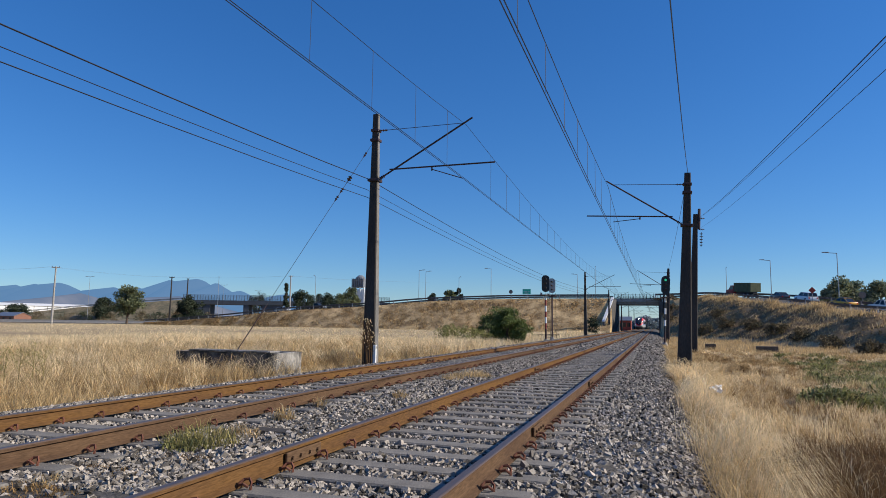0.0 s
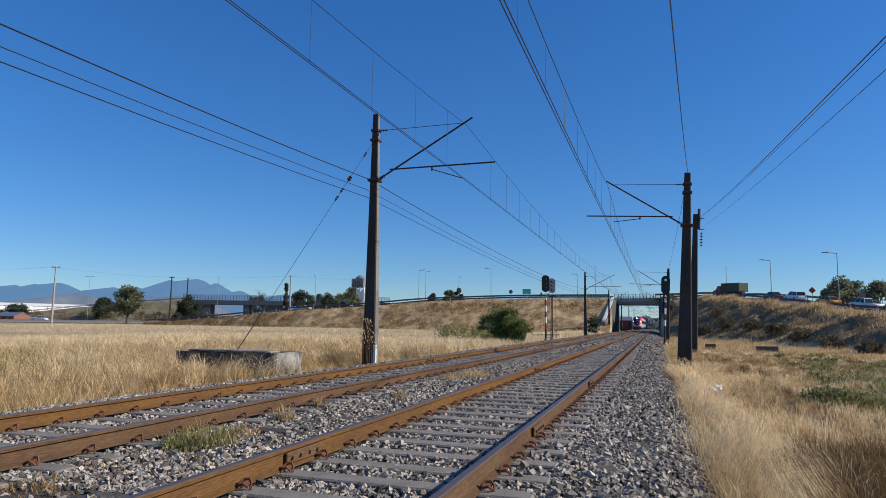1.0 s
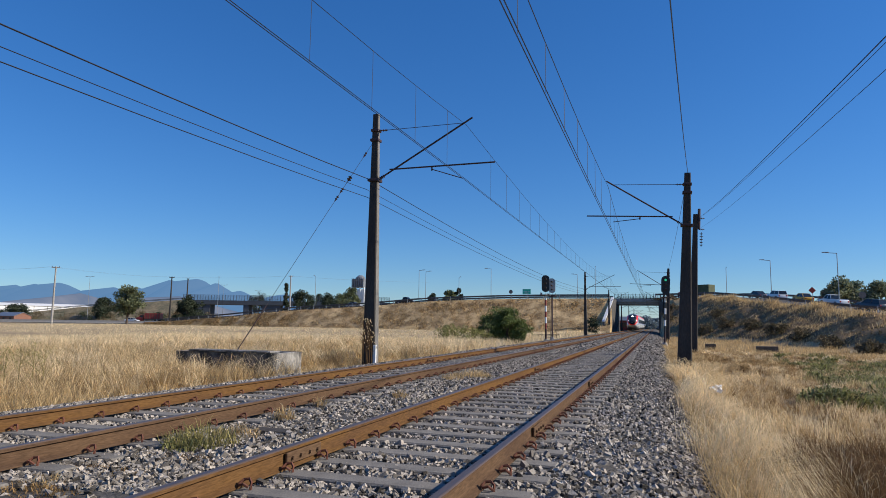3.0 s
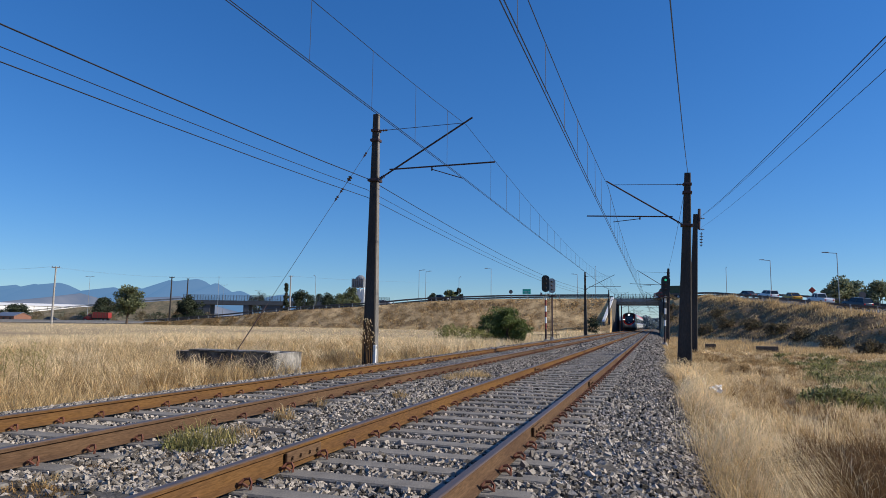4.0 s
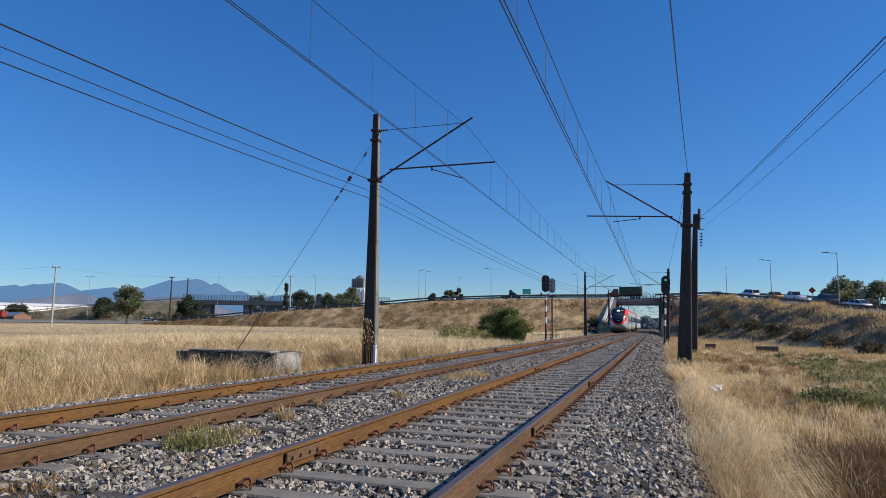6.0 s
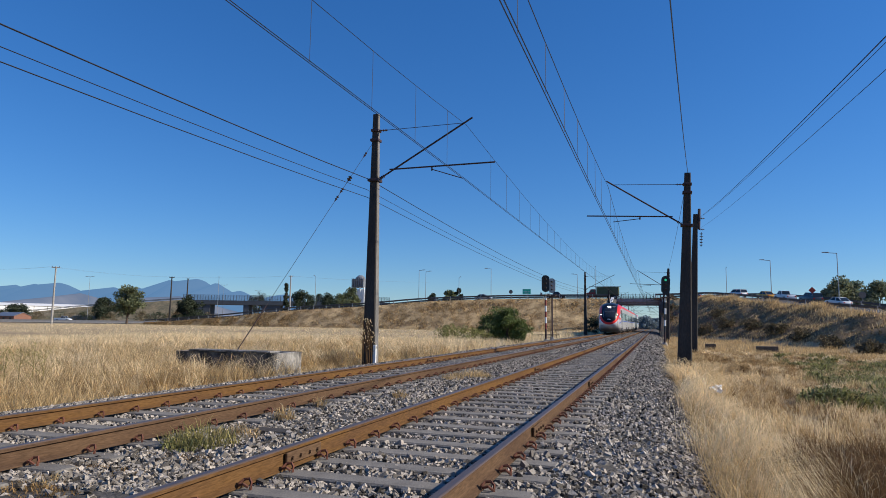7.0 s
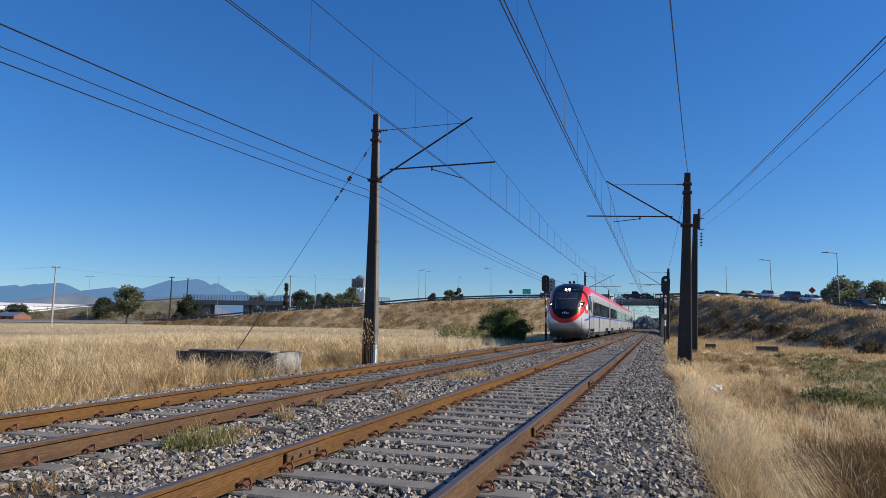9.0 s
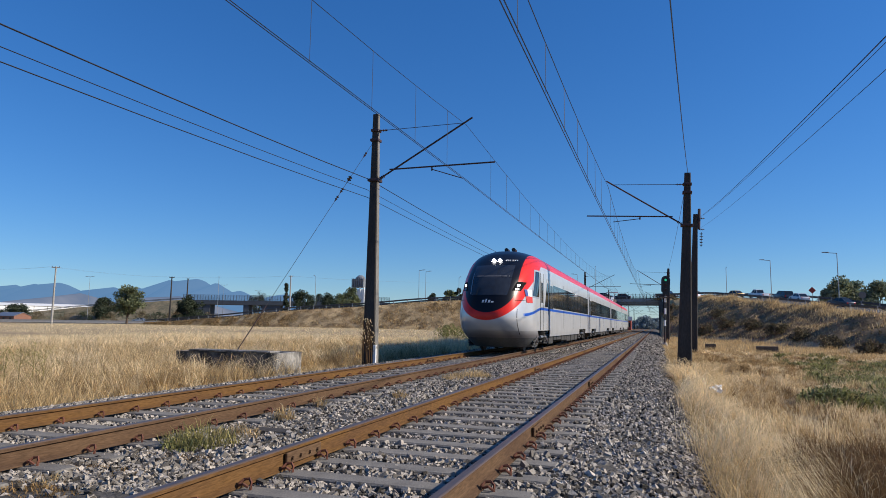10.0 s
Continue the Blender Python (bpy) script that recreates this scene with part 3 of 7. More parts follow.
def car_shell(cab, z0=1.02):
    zs = [z0, 1.1, 1.2, 1.35, 1.5, 1.8, 2.1, 2.4, 2.7, 2.95, 3.1, 3.3, 3.5, 3.65, 3.75, 3.85, 3.95, 4.03, 4.1, 4.17, 4.24, 4.30, 4.36, 4.40, 4.435, 4.455, 4.466]
    bm = bmesh.new()
    rows = []
    for z in zs:
        w = half_w(z)
        row = []
        if cab:
            y1 = float(np.interp(z, NOSE_Z, NOSE_U)) + NOSE_LEN
            side = [CAR_L + (y1 - CAR_L) * k / 10 for k in range(10)]
            arc = [math.sin(a) for a in np.linspace(-math.pi / 2, math.pi / 2, 41)]
            row = [(-w, y, z) for y in side] + [(w * s, nose_y(w * s, z), z) for s in arc] + [(w, y, z) for y in side[::-1]]
        else:
            row = [(-w, y, z) for y in (CAR_L, CAR_L / 2, 0)] + [(w, y, z) for y in (0, CAR_L / 2, CAR_L)]
        rows.append(row)
    loft(bm, rows, closed=False)
    R = len(rows[0])
    bm.verts.ensure_lookup_table()
    top = [bm.verts[(len(rows) - 1) * R + i] for i in range(R)]
    for i in range(R // 2 - (0 if R % 2 else 1)):
        a, b2, c, d = top[i], top[i + 1], top[R - 2 - i], top[R - 1 - i]
        if len({a, b2, c, d}) == 4:
            bm.faces.new((a, b2, c, d))
    # end wall
    ends = [bm.verts[j * R] for j in range(len(rows))], [bm.verts[j * R + R - 1] for j in range(len(rows))]
    for j in range(len(rows) - 1):
        bm.faces.new((ends[0][j], ends[0][j + 1], ends[1][j + 1], ends[1][j]))
    bmesh.ops.recalc_face_normals(bm, faces=bm.faces)
    return bm


def nose_patch(x0, x1, z0, z1, lift, nx=12, nz=10, shape=None):
    """A piece of skin that lies on the face, lift metres proud. shape(u, v) bends the rectangle."""
    bm = bmesh.new()
    g = []
    for j in range(nz + 1):
        row = []
        for i in range(nx + 1):
            x, z = x0 + (x1 - x0) * i / nx, z0 + (z1 - z0) * j / nz
            if shape:
                x, z = shape(x, z)
            row.append(bm.verts.new((x, nose_y(x, z) - lift, z + lift * 0.3)))
        g.append(row)
    for j in range(nz):
        for i in range(nx):
            bm.faces.new((g[j][i], g[j][i + 1], g[j + 1][i + 1], g[j + 1][i]))
    return bm


def side_quad(bm, pts, x, thick=0.012):
    s = 1 if x > 0 else -1
    loft(bm, [[(x, y, z) for y, z in pts], [(x + s * thick, y, z) for y, z in pts]])
    return bm


def flank_x(y, z):
    """Half width of the body at the distance y behind the tip."""
    t = min(max((y - float(np.interp(z, NOSE_Z, NOSE_U))) / NOSE_LEN, 0.0), 1.0)
    return half_w(z) * (1 - (1 - t) ** 1.9) ** (1 / 3)


def flank_patch(s, bl, tl, tr, br, lift, n=8):
    """A piece of skin between four corners (y, z) that follows the curved flank behind the nose."""
    bm = bmesh.new()
    g = []
    for j in range(n + 1):
        v = j / n
        row = []
        for i in range(n + 1):
            u = i / n
            y = (bl[0] * (1 - u) + br[0] * u) * (1 - v) + (tl[0] * (1 - u) + tr[0] * u) * v
            z = (bl[1] * (1 - u) + br[1] * u) * (1 - v) + (tl[1] * (1 - u) + tr[1] * u) * v
            row.append(bm.verts.new((s * (flank_x(y, z) + lift), y - lift, z)))
        g.append(row)
    for j in range(n):
        for i in range(n):
            q = (g[j][i], g[j][i + 1], g[j + 1][i + 1], g[j + 1][i])
            bm.faces.new(q if s > 0 else q[::-1])
    return bm


def bogie(e, yc):
    bm = bmesh.new()
    for s in (-1, 1):
        rail = [(-1.75, 0.66), (-1.0, 0.7), (-0.55, 0.52), (0.55, 0.52), (1.0, 0.7), (1.75, 0.66), (1.75, 0.82), (0.9, 0.86), (0.5, 0.7), (-0.5, 0.7), (-0.9, 0.86), (-1.75, 0.82)]
        loft(bm, [[(s * 1.16, yc + a, b) for a, b in rail], [(s * 1.32, yc + a, b) for a, b in rail]])
    box(bm, -1.16, 1.16, yc - 0.35, yc + 0.35, 0.5, 0.75, 0.03)
    bg = part("bogie", bm, TM["under"], e, "dirty dark steel bogie")
    for k in (-1.25, 1.25):
        for s in (-1, 1):
            bm = bmesh.new()
            x = s * 0.84
            tube(bm, (x - 0.065, yc + k, 0.62), (x + 0.065, yc + k, 0.62), 0.44, seg=24)
            tube(bm, (x - s * 0.07, yc + k, 0.62), (x - s * 0.04, yc + k, 0.62), 0.46, seg=24)
            part("wheel", bm, TM["wheel"], bg)
            bm = bmesh.new()
            tube(bm, (s * 0.95, yc + k, 0.6), (s * 1.42, yc + k, 0.6), 0.19, 0.17, seg=14)
            tube(bm, (s * 1.42, yc + k, 0.6), (s * 1.47, yc + k, 0.6), 0.1, 0.08, seg=10)
            part("axle_box", bm, TM["wheel"], bg)
            for q in (-0.32, 0.32):
                bm = bmesh.new()
                for c in range(5):
                    tube(bm, (s * 1.33, yc + k + q, 0.46 + c * 0.11), (s * 1.33, yc + k + q, 0.53 + c * 0.11), 0.1, 0.085, seg=10)
                part("coil_spring", bm, TM["under"], bg)
    for s in (-1, 1):
        bm = bmesh.new()
        tube(bm, (s * 1.3, yc, 0.62), (s * 1.3, yc, 1.02), 0.26, 0.2, seg=14)
        part("air_spring", bm, TM["seam"], bg)
        bm = bmesh.new()
        tube(bm, (s * 1.46, yc - 0.7, 0.76), (s * 1.46, yc + 0.1, 0.76), 0.06, seg=8)
        tube(bm, (s * 1.46, yc + 0.1, 0.76), (s * 1.46, yc + 0.75, 0.76), 0.035, seg=8)
        part("yaw_damper", bm, M["steel"], bg)
    return bg


def train_car(cab, label, pantograph=False):
    e = empty("train_car", pose(X_FAR, 0, 0), label=label, category="train car", group="cars of the train")
    part("body", car_shell(cab), TM["livery"] if cab else TM["coach"], e, smooth=True)
    # lower fairing under the cab
    if cab:
        bm = bmesh.new()
        rows = []
        for z in (0.36, 0.45, 0.55, 0.65, 0.75):
            w = half_w(z) - 0.02
            rows.append([(w * s, nose_y(w * s, z) + 0.02, z) for s in [math.sin(a) for a in np.linspace(-math.pi / 2, math.pi / 2, 25)]])
            rows[-1] = [(-w, 2.75 - 0.9 * (0.75 - z), z)] + rows[-1] + [(w, 2.75 - 0.9 * (0.75 - z), z)]
        loft(bm, rows, closed=False)
        rows2 = []
        for z in (0.75, 0.82, 0.9, 0.96, 1.02):
            w = half_w(z)
            rows2.append([(-w, 2.75, z)] + [(w * s, nose_y(w * s, z), z) for s in [math.sin(a) for a in np.linspace(-math.pi / 2, math.pi / 2, 41)]] + [(w, 2.75, z)])
        bm2 = bmesh.new()
        loft(bm2, rows2, closed=False)
        part("chin", bm2, TM["livery"], e, "silver rounded chin of the nose", smooth=True)
        # the skirt's grey also holds the shade under the nose
        part("nose_skirt", bm, mat("shaded_skirt_grey", (0.12, 0.124, 0.13), 0.5, var=0.2, scale=2, fine=12), e, "grey lower nose skirt", smooth=True)

        def wind(x, z):
            return x * (1.0 if z > 2.75 else (0.86 + 0.14 * (z - 2.15) / 0.6)), z
        part("windscreen", nose_patch(-0.8, 0.8, 2.38, 3.62, 0.006, shape=wind), TM["glass2"], e, "dark tinted windscreen", smooth=True)
        for s in (-1, 1):
            bm = nose_patch(s * 0.94, s * 1.22, 2.56, 2.92, 0.008, 5, 5, shape=lambda x, z: (x + s * 0.35 * (z - 2.74), z))
            hl = part("headlight", bm, TM["seam"], e, "slanted headlight cluster")
            bm = nose_patch(s * 1.02, s * 1.12, 2.72, 2.82, 0.02, 4, 4, shape=lambda x, z: (s * 1.07 + (x - s * 1.07) * (1 - 6 * abs(z - 2.77)), z))
            part("lamp", bm, TM["lampt"], hl)
            bm = nose_patch(s * 0.98, s * 1.12, 2.58, 2.66, 0.016, 4, 3)
            part("lens", bm, TM["lens"], hl)
            bm = bmesh.new()
            c = Vector((s * 0.125, nose_y(0, 3.84) - 0.0, 3.84))
            tube(bm, c + Vector((0, 0.05, 0)), c + Vector((0, -0.03, 0)), 0.082, 0.078, seg=16)
            part("upper_headlight", bm, TM["lampw"], e, "round bright white upper headlight")
        # lettering as plain bars
        for k in range(4):
            x = -0.2 + k * 0.12
            part("badge_bar", nose_patch(x, x + (0.08, 0.06, 0.08, 0.1)[k], 2.08, 2.08 + (0.1, 0.14, 0.1, 0.05)[k], 0.01, 2, 2, shape=lambda a, b: (a + 0.25 * (b - 2.08), b)), TM["mark"], e, "white badge bar")
        for k in range(6):
            x = 0.36 + k * 0.075 + (0.04 if k > 2 else 0)
            part("number_bar", nose_patch(x, x + 0.045, 3.82, 3.88, 0.01, 1, 1), TM["mark"], e, "white number bar")
        for s in (-1, 1):
            part("coupler_seam", nose_patch(s * 1.085, s * 1.10, 0.86, 1.86, 0.004, 1, 12, shape=lambda x, z: (x - s * 0.12 * max(0.0, 1.25 - z) ** 2, z)), TM["seam"], e)
            part("hood_seam", nose_patch(s * 1.0, s * 1.3, 2.18, 2.195, 0.004, 6, 1), TM["seam"], e)
        part("wiper", nose_patch(-0.72, -0.68, 2.42, 3.3, 0.02, 1, 10, shape=lambda x, z: (x - 0.06 * (z - 2.4), z)), M["steel"], e)
        part("sun_blind", nose_patch(-0.72, 0.72, 3.12, 3.17, 0.008, 8, 1), mat("blind_grey", (0.10, 0.10, 0.11), 0.6), e)
        bm = bmesh.new()
        for s in (-1, 1):
            tube(bm, (s * 0.16, 4.3, 4.56), (s * 0.16, 4.8, 4.56), 0.09, 0.06, seg=10)
            box(bm, s * 0.16 - 0.04, s * 0.16 + 0.04, 4.5, 4.7, 4.3, 4.56)
        part("roof_horn", bm, M["black"], e, "pair of black roof horns")
    # side glazing, doors, seams on both flanks
    y0 = 5.1 if cab else 0.7
    for s in (-1, 1):
        x = s * 1.502
        if cab:
            part("cab_side_window", flank_patch(s, (1.88, 2.40), (2.7, 3.45), (3.2, 3.45), (3.05, 2.40), 0.012), TM["glass"], e, smooth=True)
            part("window_frame", flank_patch(s, (1.72, 2.34), (2.62, 3.52), (3.28, 3.52), (3.12, 2.34), 0.006), TM["door"], e, smooth=True)
            bm = bmesh.new()
            side_quad(bm, [(3.4, 1.05), (3.4, 3.42), (4.1, 3.42), (4.1, 1.05)], x, 0.008)
            d = part("cab_door", bm, TM["livery"], e, "silver crew door")
            bm = bmesh.new()
            side_quad(bm, [(3.58, 2.2), (3.58, 3.05), (3.92, 3.05), (3.92, 2.2)], x + s * 0.008)
            part("door_window", bm, TM["glass"], d)
            fl = part("flag_sticker", flank_patch(s, (1.25, 2.12), (1.25, 2.37), (1.85, 2.37), (1.85, 2.12), 0.01), TM["red"], e, "small red, white and blue flag sticker")
            part("white_half", flank_patch(s, (1.25, 2.37), (1.25, 2.64), (1.85, 2.64), (1.85, 2.37), 0.01), M["white"], fl)
            part("blue_canton", flank_patch(s, (1.25, 2.37), (1.25, 2.64), (1.45, 2.64), (1.45, 2.37), 0.016), TM["blue"], fl)
            for yy_ in (3.36, 4.12):
                bm = bmesh.new()
                side_quad(bm, [(yy_, 1.05), (yy_, 3.45), (yy_ + 0.025, 3.45), (yy_ + 0.025, 1.05)], x, 0.012)
                part("door_seam", bm, TM["seam"], d)
        yb = y0 + 0.05
        bm = bmesh.new()
        side_quad(bm, [(yb - (0.6 if cab else 0), 2.05), (yb, 3.12), (CAR_L - 0.2, 3.12), (CAR_L - 0.2, 2.05)], x, 0.008)
        band = part("window_band", bm, TM["glass"], e, "long black glossy window band")
        n = int((CAR_L - 0.6 - yb - 2.0) / 1.62)
        for k in range(n):
            a = yb + 2.05 + k * 1.62
            bm = bmesh.new()
            side_quad(bm, [(a, 2.2), (a, 2.98), (a + 1.35, 2.98), (a + 1.35, 2.2)], x + s * 0.008, 0.006)
            part("pane", bm, TM["pane"], band)
        a = yb + 0.35
        bm = bmesh.new()
        side_quad(bm, [(a, 1.04), (a, 3.3), (a + 1.3, 3.3), (a + 1.3, 1.04)], x + s * 0.009, 0.008)
        d = part("passenger_door", bm, TM["livery"] if cab else TM["coach"], e, "silver sliding passenger door")
        for k in (0, 1):
            bm = bmesh.new()
            side_quad(bm, [(a + 0.12 + k * 0.6, 2.0), (a + 0.12 + k * 0.6, 3.05), (a + 0.56 + k * 0.6, 3.05), (a + 0.56 + k * 0.6, 2.0)], x + s * 0.017)
            part("door_window", bm, TM["glass"], d)
        for y in [y0, y0 + 5.5, y0 + 9.5, y0 + 13.2, CAR_L - 0.4]:
            if y > CAR_L - 0.3:
                continue
            bm = bmesh.new()
            side_quad(bm, [(y, 1.03), (y, 2.04), (y + 0.022, 2.04), (y + 0.022, 1.03)], x, 0.004)
            part("panel_seam", bm, TM["seam"], e)
            bm = bmesh.new()
            side_quad(bm, [(y, 3.14), (y, 3.3), (y + 0.022, 3.3), (y + 0.022, 3.14)], x, 0.004)
            part("panel_seam", bm, TM["seam"], e)
    bm = bmesh.new()
    box(bm, -1.42, 1.42, 2.6 if cab else 0.05, CAR_L - 0.05, 0.97, 1.05)
    part("underframe", bm, TM["seam"], e)
    for s in (-1, 1):
        for a, b in ([] if cab else [(0.02, 2.35)]) + [(6.1, CAR_L - 5.5), (CAR_L - 1.75, CAR_L - 0.02)]:
            bm = bmesh.new()
            loft(bm, [[(s * half_w(z), y, z) for y in (a, b)] + [(s * (half_w(z) - 0.05), y, z) for y in (b, a)] for z in (0.74, 0.9, 1.018)])
            part("side_skirt", bm, TM["livery"] if cab else TM["coach"], e)
    bogie(e, 4.2)
    bogie(e, CAR_L - 3.6)
    rnd = random.Random(7 if cab else 9)
    y = 6.6
    while y < CAR_L - 6.4:
        l = rnd.uniform(0.8, 1.9)
        bm = bmesh.new()
        box(bm, -1.36, 1.36, y, y + l, rnd.choice((0.38, 0.46, 0.52)), 0.78, 0.03)
        part("underfloor_box", bm, TM["under"], e)
        y += l + rnd.uniform(0.15, 0.5)
    bm = bmesh.new()
    box(bm, -1.25, 1.25, CAR_L - 0.02, CAR_L + 0.32, 0.9, 3.75, 0.05)
    part("gangway", bm, TM["seam"], e, "black rubber gangway bellows")
    bm = bmesh.new()
    box(bm, -0.7, 0.7, 9.5, 13.5, 4.2, 4.42, 0.06)
    part("roof_unit", bm, TM["under"], e)
    if pantograph:
        bm = bmesh.new()
        for s in (-1, 1):
            tube(bm, (s * 0.5, 19.4, 4.45), (s * 0.35, 21.3, 5.1), 0.035, seg=6)
            tube(bm, (s * 0.35, 21.3, 5.1), (s * 0.3, 19.9, 6.05), 0.03, seg=6)
            tube(bm, (s * 0.8, 19.7, 6.1), (s * 0.8, 20.1, 6.1), 0.03, seg=6)
            tube(bm, (s * 0.8, 19.9, 6.1), (s * 1.0, 19.9, 5.85), 0.03, seg=6)
            box(bm, s * 0.5 - 0.1, s * 0.5 + 0.1, 19.2, 21.5, 4.25, 4.45, 0.02)
        tube(bm, (-0.8, 19.75, 6.12), (0.8, 19.75, 6.12), 0.04, seg=6)
        tube(bm, (-0.8, 20.05, 6.12), (0.8, 20.05, 6.12), 0.04, seg=6)
        part("pantograph", bm, M["steel"], e, "raised grey steel pantograph")
    return e


TRAIN = [train_car(True, "leading train car, black face, red hood, silver sides"),
         train_car(False, "middle train car, silver with red roof edge"),
         train_car(False, "middle train car, silver with red roof edge")]
TRAIN.append(train_car(True, "rear train car, silver with red roof edge", True))
# ---- vehicles ----
VM = dict(
    white=mat("white_car_paint", (0.75, 0.76, 0.77), 0.3, coat=0.6, var=0.05),
    silver=mat("silver_car_paint", (0.42, 0.44, 0.46), 0.3, metal=0.4, coat=0.5, var=0.05),
    dark=mat("dark_car_paint", (0.022, 0.024, 0.03), 0.3, coat=0.6, var=0.1),
    taxi=mat("taxi_yellow_paint", (0.75, 0.36, 0.02), 0.35, coat=0.5, var=0.05),
    red=mat("truck_red_paint", (0.32, 0.03, 0.025), 0.45, var=0.15),
    tarp=mat("green_tarpaulin", (0.10, 0.115, 0.06), 0.85, var=0.25, scale=1.5, fine=8),
    glass=mat("car_glass", (0.02, 0.025, 0.03), 0.05, var=0.05),
    tyre=mat("tyre_rubber", (0.02, 0.02, 0.02), 0.85, var=0.1),
    rim=mat("rim_alloy", (0.4, 0.4, 0.42), 0.4, metal=0.8, var=0.1),
    tail=mat("tail_light_red", (0.5, 0.01, 0.01), 0.2, var=0.05),
    head=mat("headlamp_clear", (0.7, 0.7, 0.7), 0.1, var=0.05),
)


def vehicle(kind, paint, label, category="car"):
    """Car in parts, x forward, on its wheels at z = 0."""
    e = empty({"pickup": "pickup_truck", "van": "van", "taxi": "taxi"}.get(kind, "car"), pose(0, 0, 0), label=label, category=category, group="vehicles on the road")
    L, W, hb, hr = dict(sedan=(4.4, 1.72, 0.9, 1.45), taxi=(4.4, 1.72, 0.9, 1.46), suv=(4.6, 1.85, 1.08, 1.74), pickup=(5.2, 1.82, 1.05, 1.76), van=(5.0, 1.9, 1.15, 2.05))[kind]
    f, r, h, w = L / 2, -L / 2, hb, W / 2
    low = [(r, 0.35), (r - 0.03, 0.6), (r + 0.05, h * 0.97), (f * 0.45, h), (f * 0.9, h * 0.84), (f, h * 0.62), (f + 0.02, 0.4), (f - 0.1, 0.24), (r + 0.1, 0.24)]
    bm = bmesh.new()
    loft(bm, [[(x, y, z) for x, z in low] for y in (-w, w)])
    bmesh.ops.bevel(bm, geom=list(bm.edges), offset=0.07, segments=2, affect="EDGES", profile=0.5)
    part("body", bm, paint, e, smooth=True)
    gr = dict(sedan=(-0.80, -0.42, 0.16, 0.46), taxi=(-0.80, -0.42, 0.16, 0.46), suv=(-0.97, -0.86, 0.14, 0.46), pickup=(-0.18, -0.10, 0.30, 0.55), van=(-0.98, -0.94, 0.42, 0.72))[kind]
    x0, x1, x2, x3 = (g * f for g in gr)

    def cabin(inset, top, zt):
        return [[(x0, -w + 0.06 - inset, h - 0.04), (x3, -w + 0.06 - inset, h - 0.04), (x3, w - 0.06 + inset, h - 0.04), (x0, w - 0.06 + inset, h - 0.04)],
                [(x1, -w + 0.2 - inset, zt), (x2, -w + 0.2 - inset, zt), (x2, w - 0.2 + inset, zt), (x1, w - 0.2 + inset, zt)]]
    bm = bmesh.new()
    loft(bm, cabin(0, 0, hr - 0.05))
    part("cabin_glass", bm, VM["glass"], e, "dark glass cabin windows")
    bm = bmesh.new()
    box(bm, x1 - 0.03, x2 + 0.03, -w + 0.18, w - 0.18, hr - 0.06, hr, 0.02)
    part("roof", bm, paint, e)
    for s in (-1, 1):
        for (a, b) in ((x0, x1), ((x0 + x3) / 2, (x1 + x2) / 2), (x3, x2)):
            bm = bmesh.new()
            tube(bm, (a, s * (w - 0.06), h - 0.03), (b, s * (w - 0.19), hr - 0.03), 0.04, seg=5)
            part("pillar", bm, paint, e)
    if kind == "taxi":
        bm = bmesh.new()
        box(bm, x1 - 0.02, x2 + 0.02, -w + 0.17, w - 0.17, hr, hr + 0.03, 0.01)
        part("roof_panel", bm, M["black"], e)
    if kind == "pickup":
        bm = bmesh.new()
        for s in (-1, 1):
            box(bm, r + 0.05, x0 - 0.05, s * (w - 0.09) - 0.03, s * (w - 0.09) + 0.03, h - 0.02, h + 0.06, 0.01)
        part("cargo_rail", bm, paint, e)
    for sx in (r * 0.62, f * 0.64):
        for s in (-1, 1):
            bm = bmesh.new()
            rr = 0.33 if kind in ("sedan", "taxi") else 0.37
            tube(bm, (sx, s * (w - 0.2), rr), (sx, s * (w + 0.01), rr), rr, seg=16)
            wh = part("wheel", bm, VM["tyre"], e)
            bm = bmesh.new()
            tube(bm, (sx, s * (w - 0.02), rr), (sx, s * (w + 0.02), rr), rr * 0.6, seg=12)
            part("rim", bm, VM["rim"], wh)
    for s in (-1, 1):
        bm = bmesh.new()
        box(bm, f - 0.12, f + 0.015, s * (w - 0.3) - 0.17, s * (w - 0.3) + 0.17, h * 0.58, h * 0.72, 0.02)
        part("headlight", bm, VM["head"], e)
        bm = bmesh.new()
        box(bm, r - 0.03, r + 0.1, s * (w - 0.2) - 0.12, s * (w - 0.2) + 0.12, h * 0.62, h * 0.85, 0.02)
        part("tail_light", bm, VM["tail"], e)
    return e


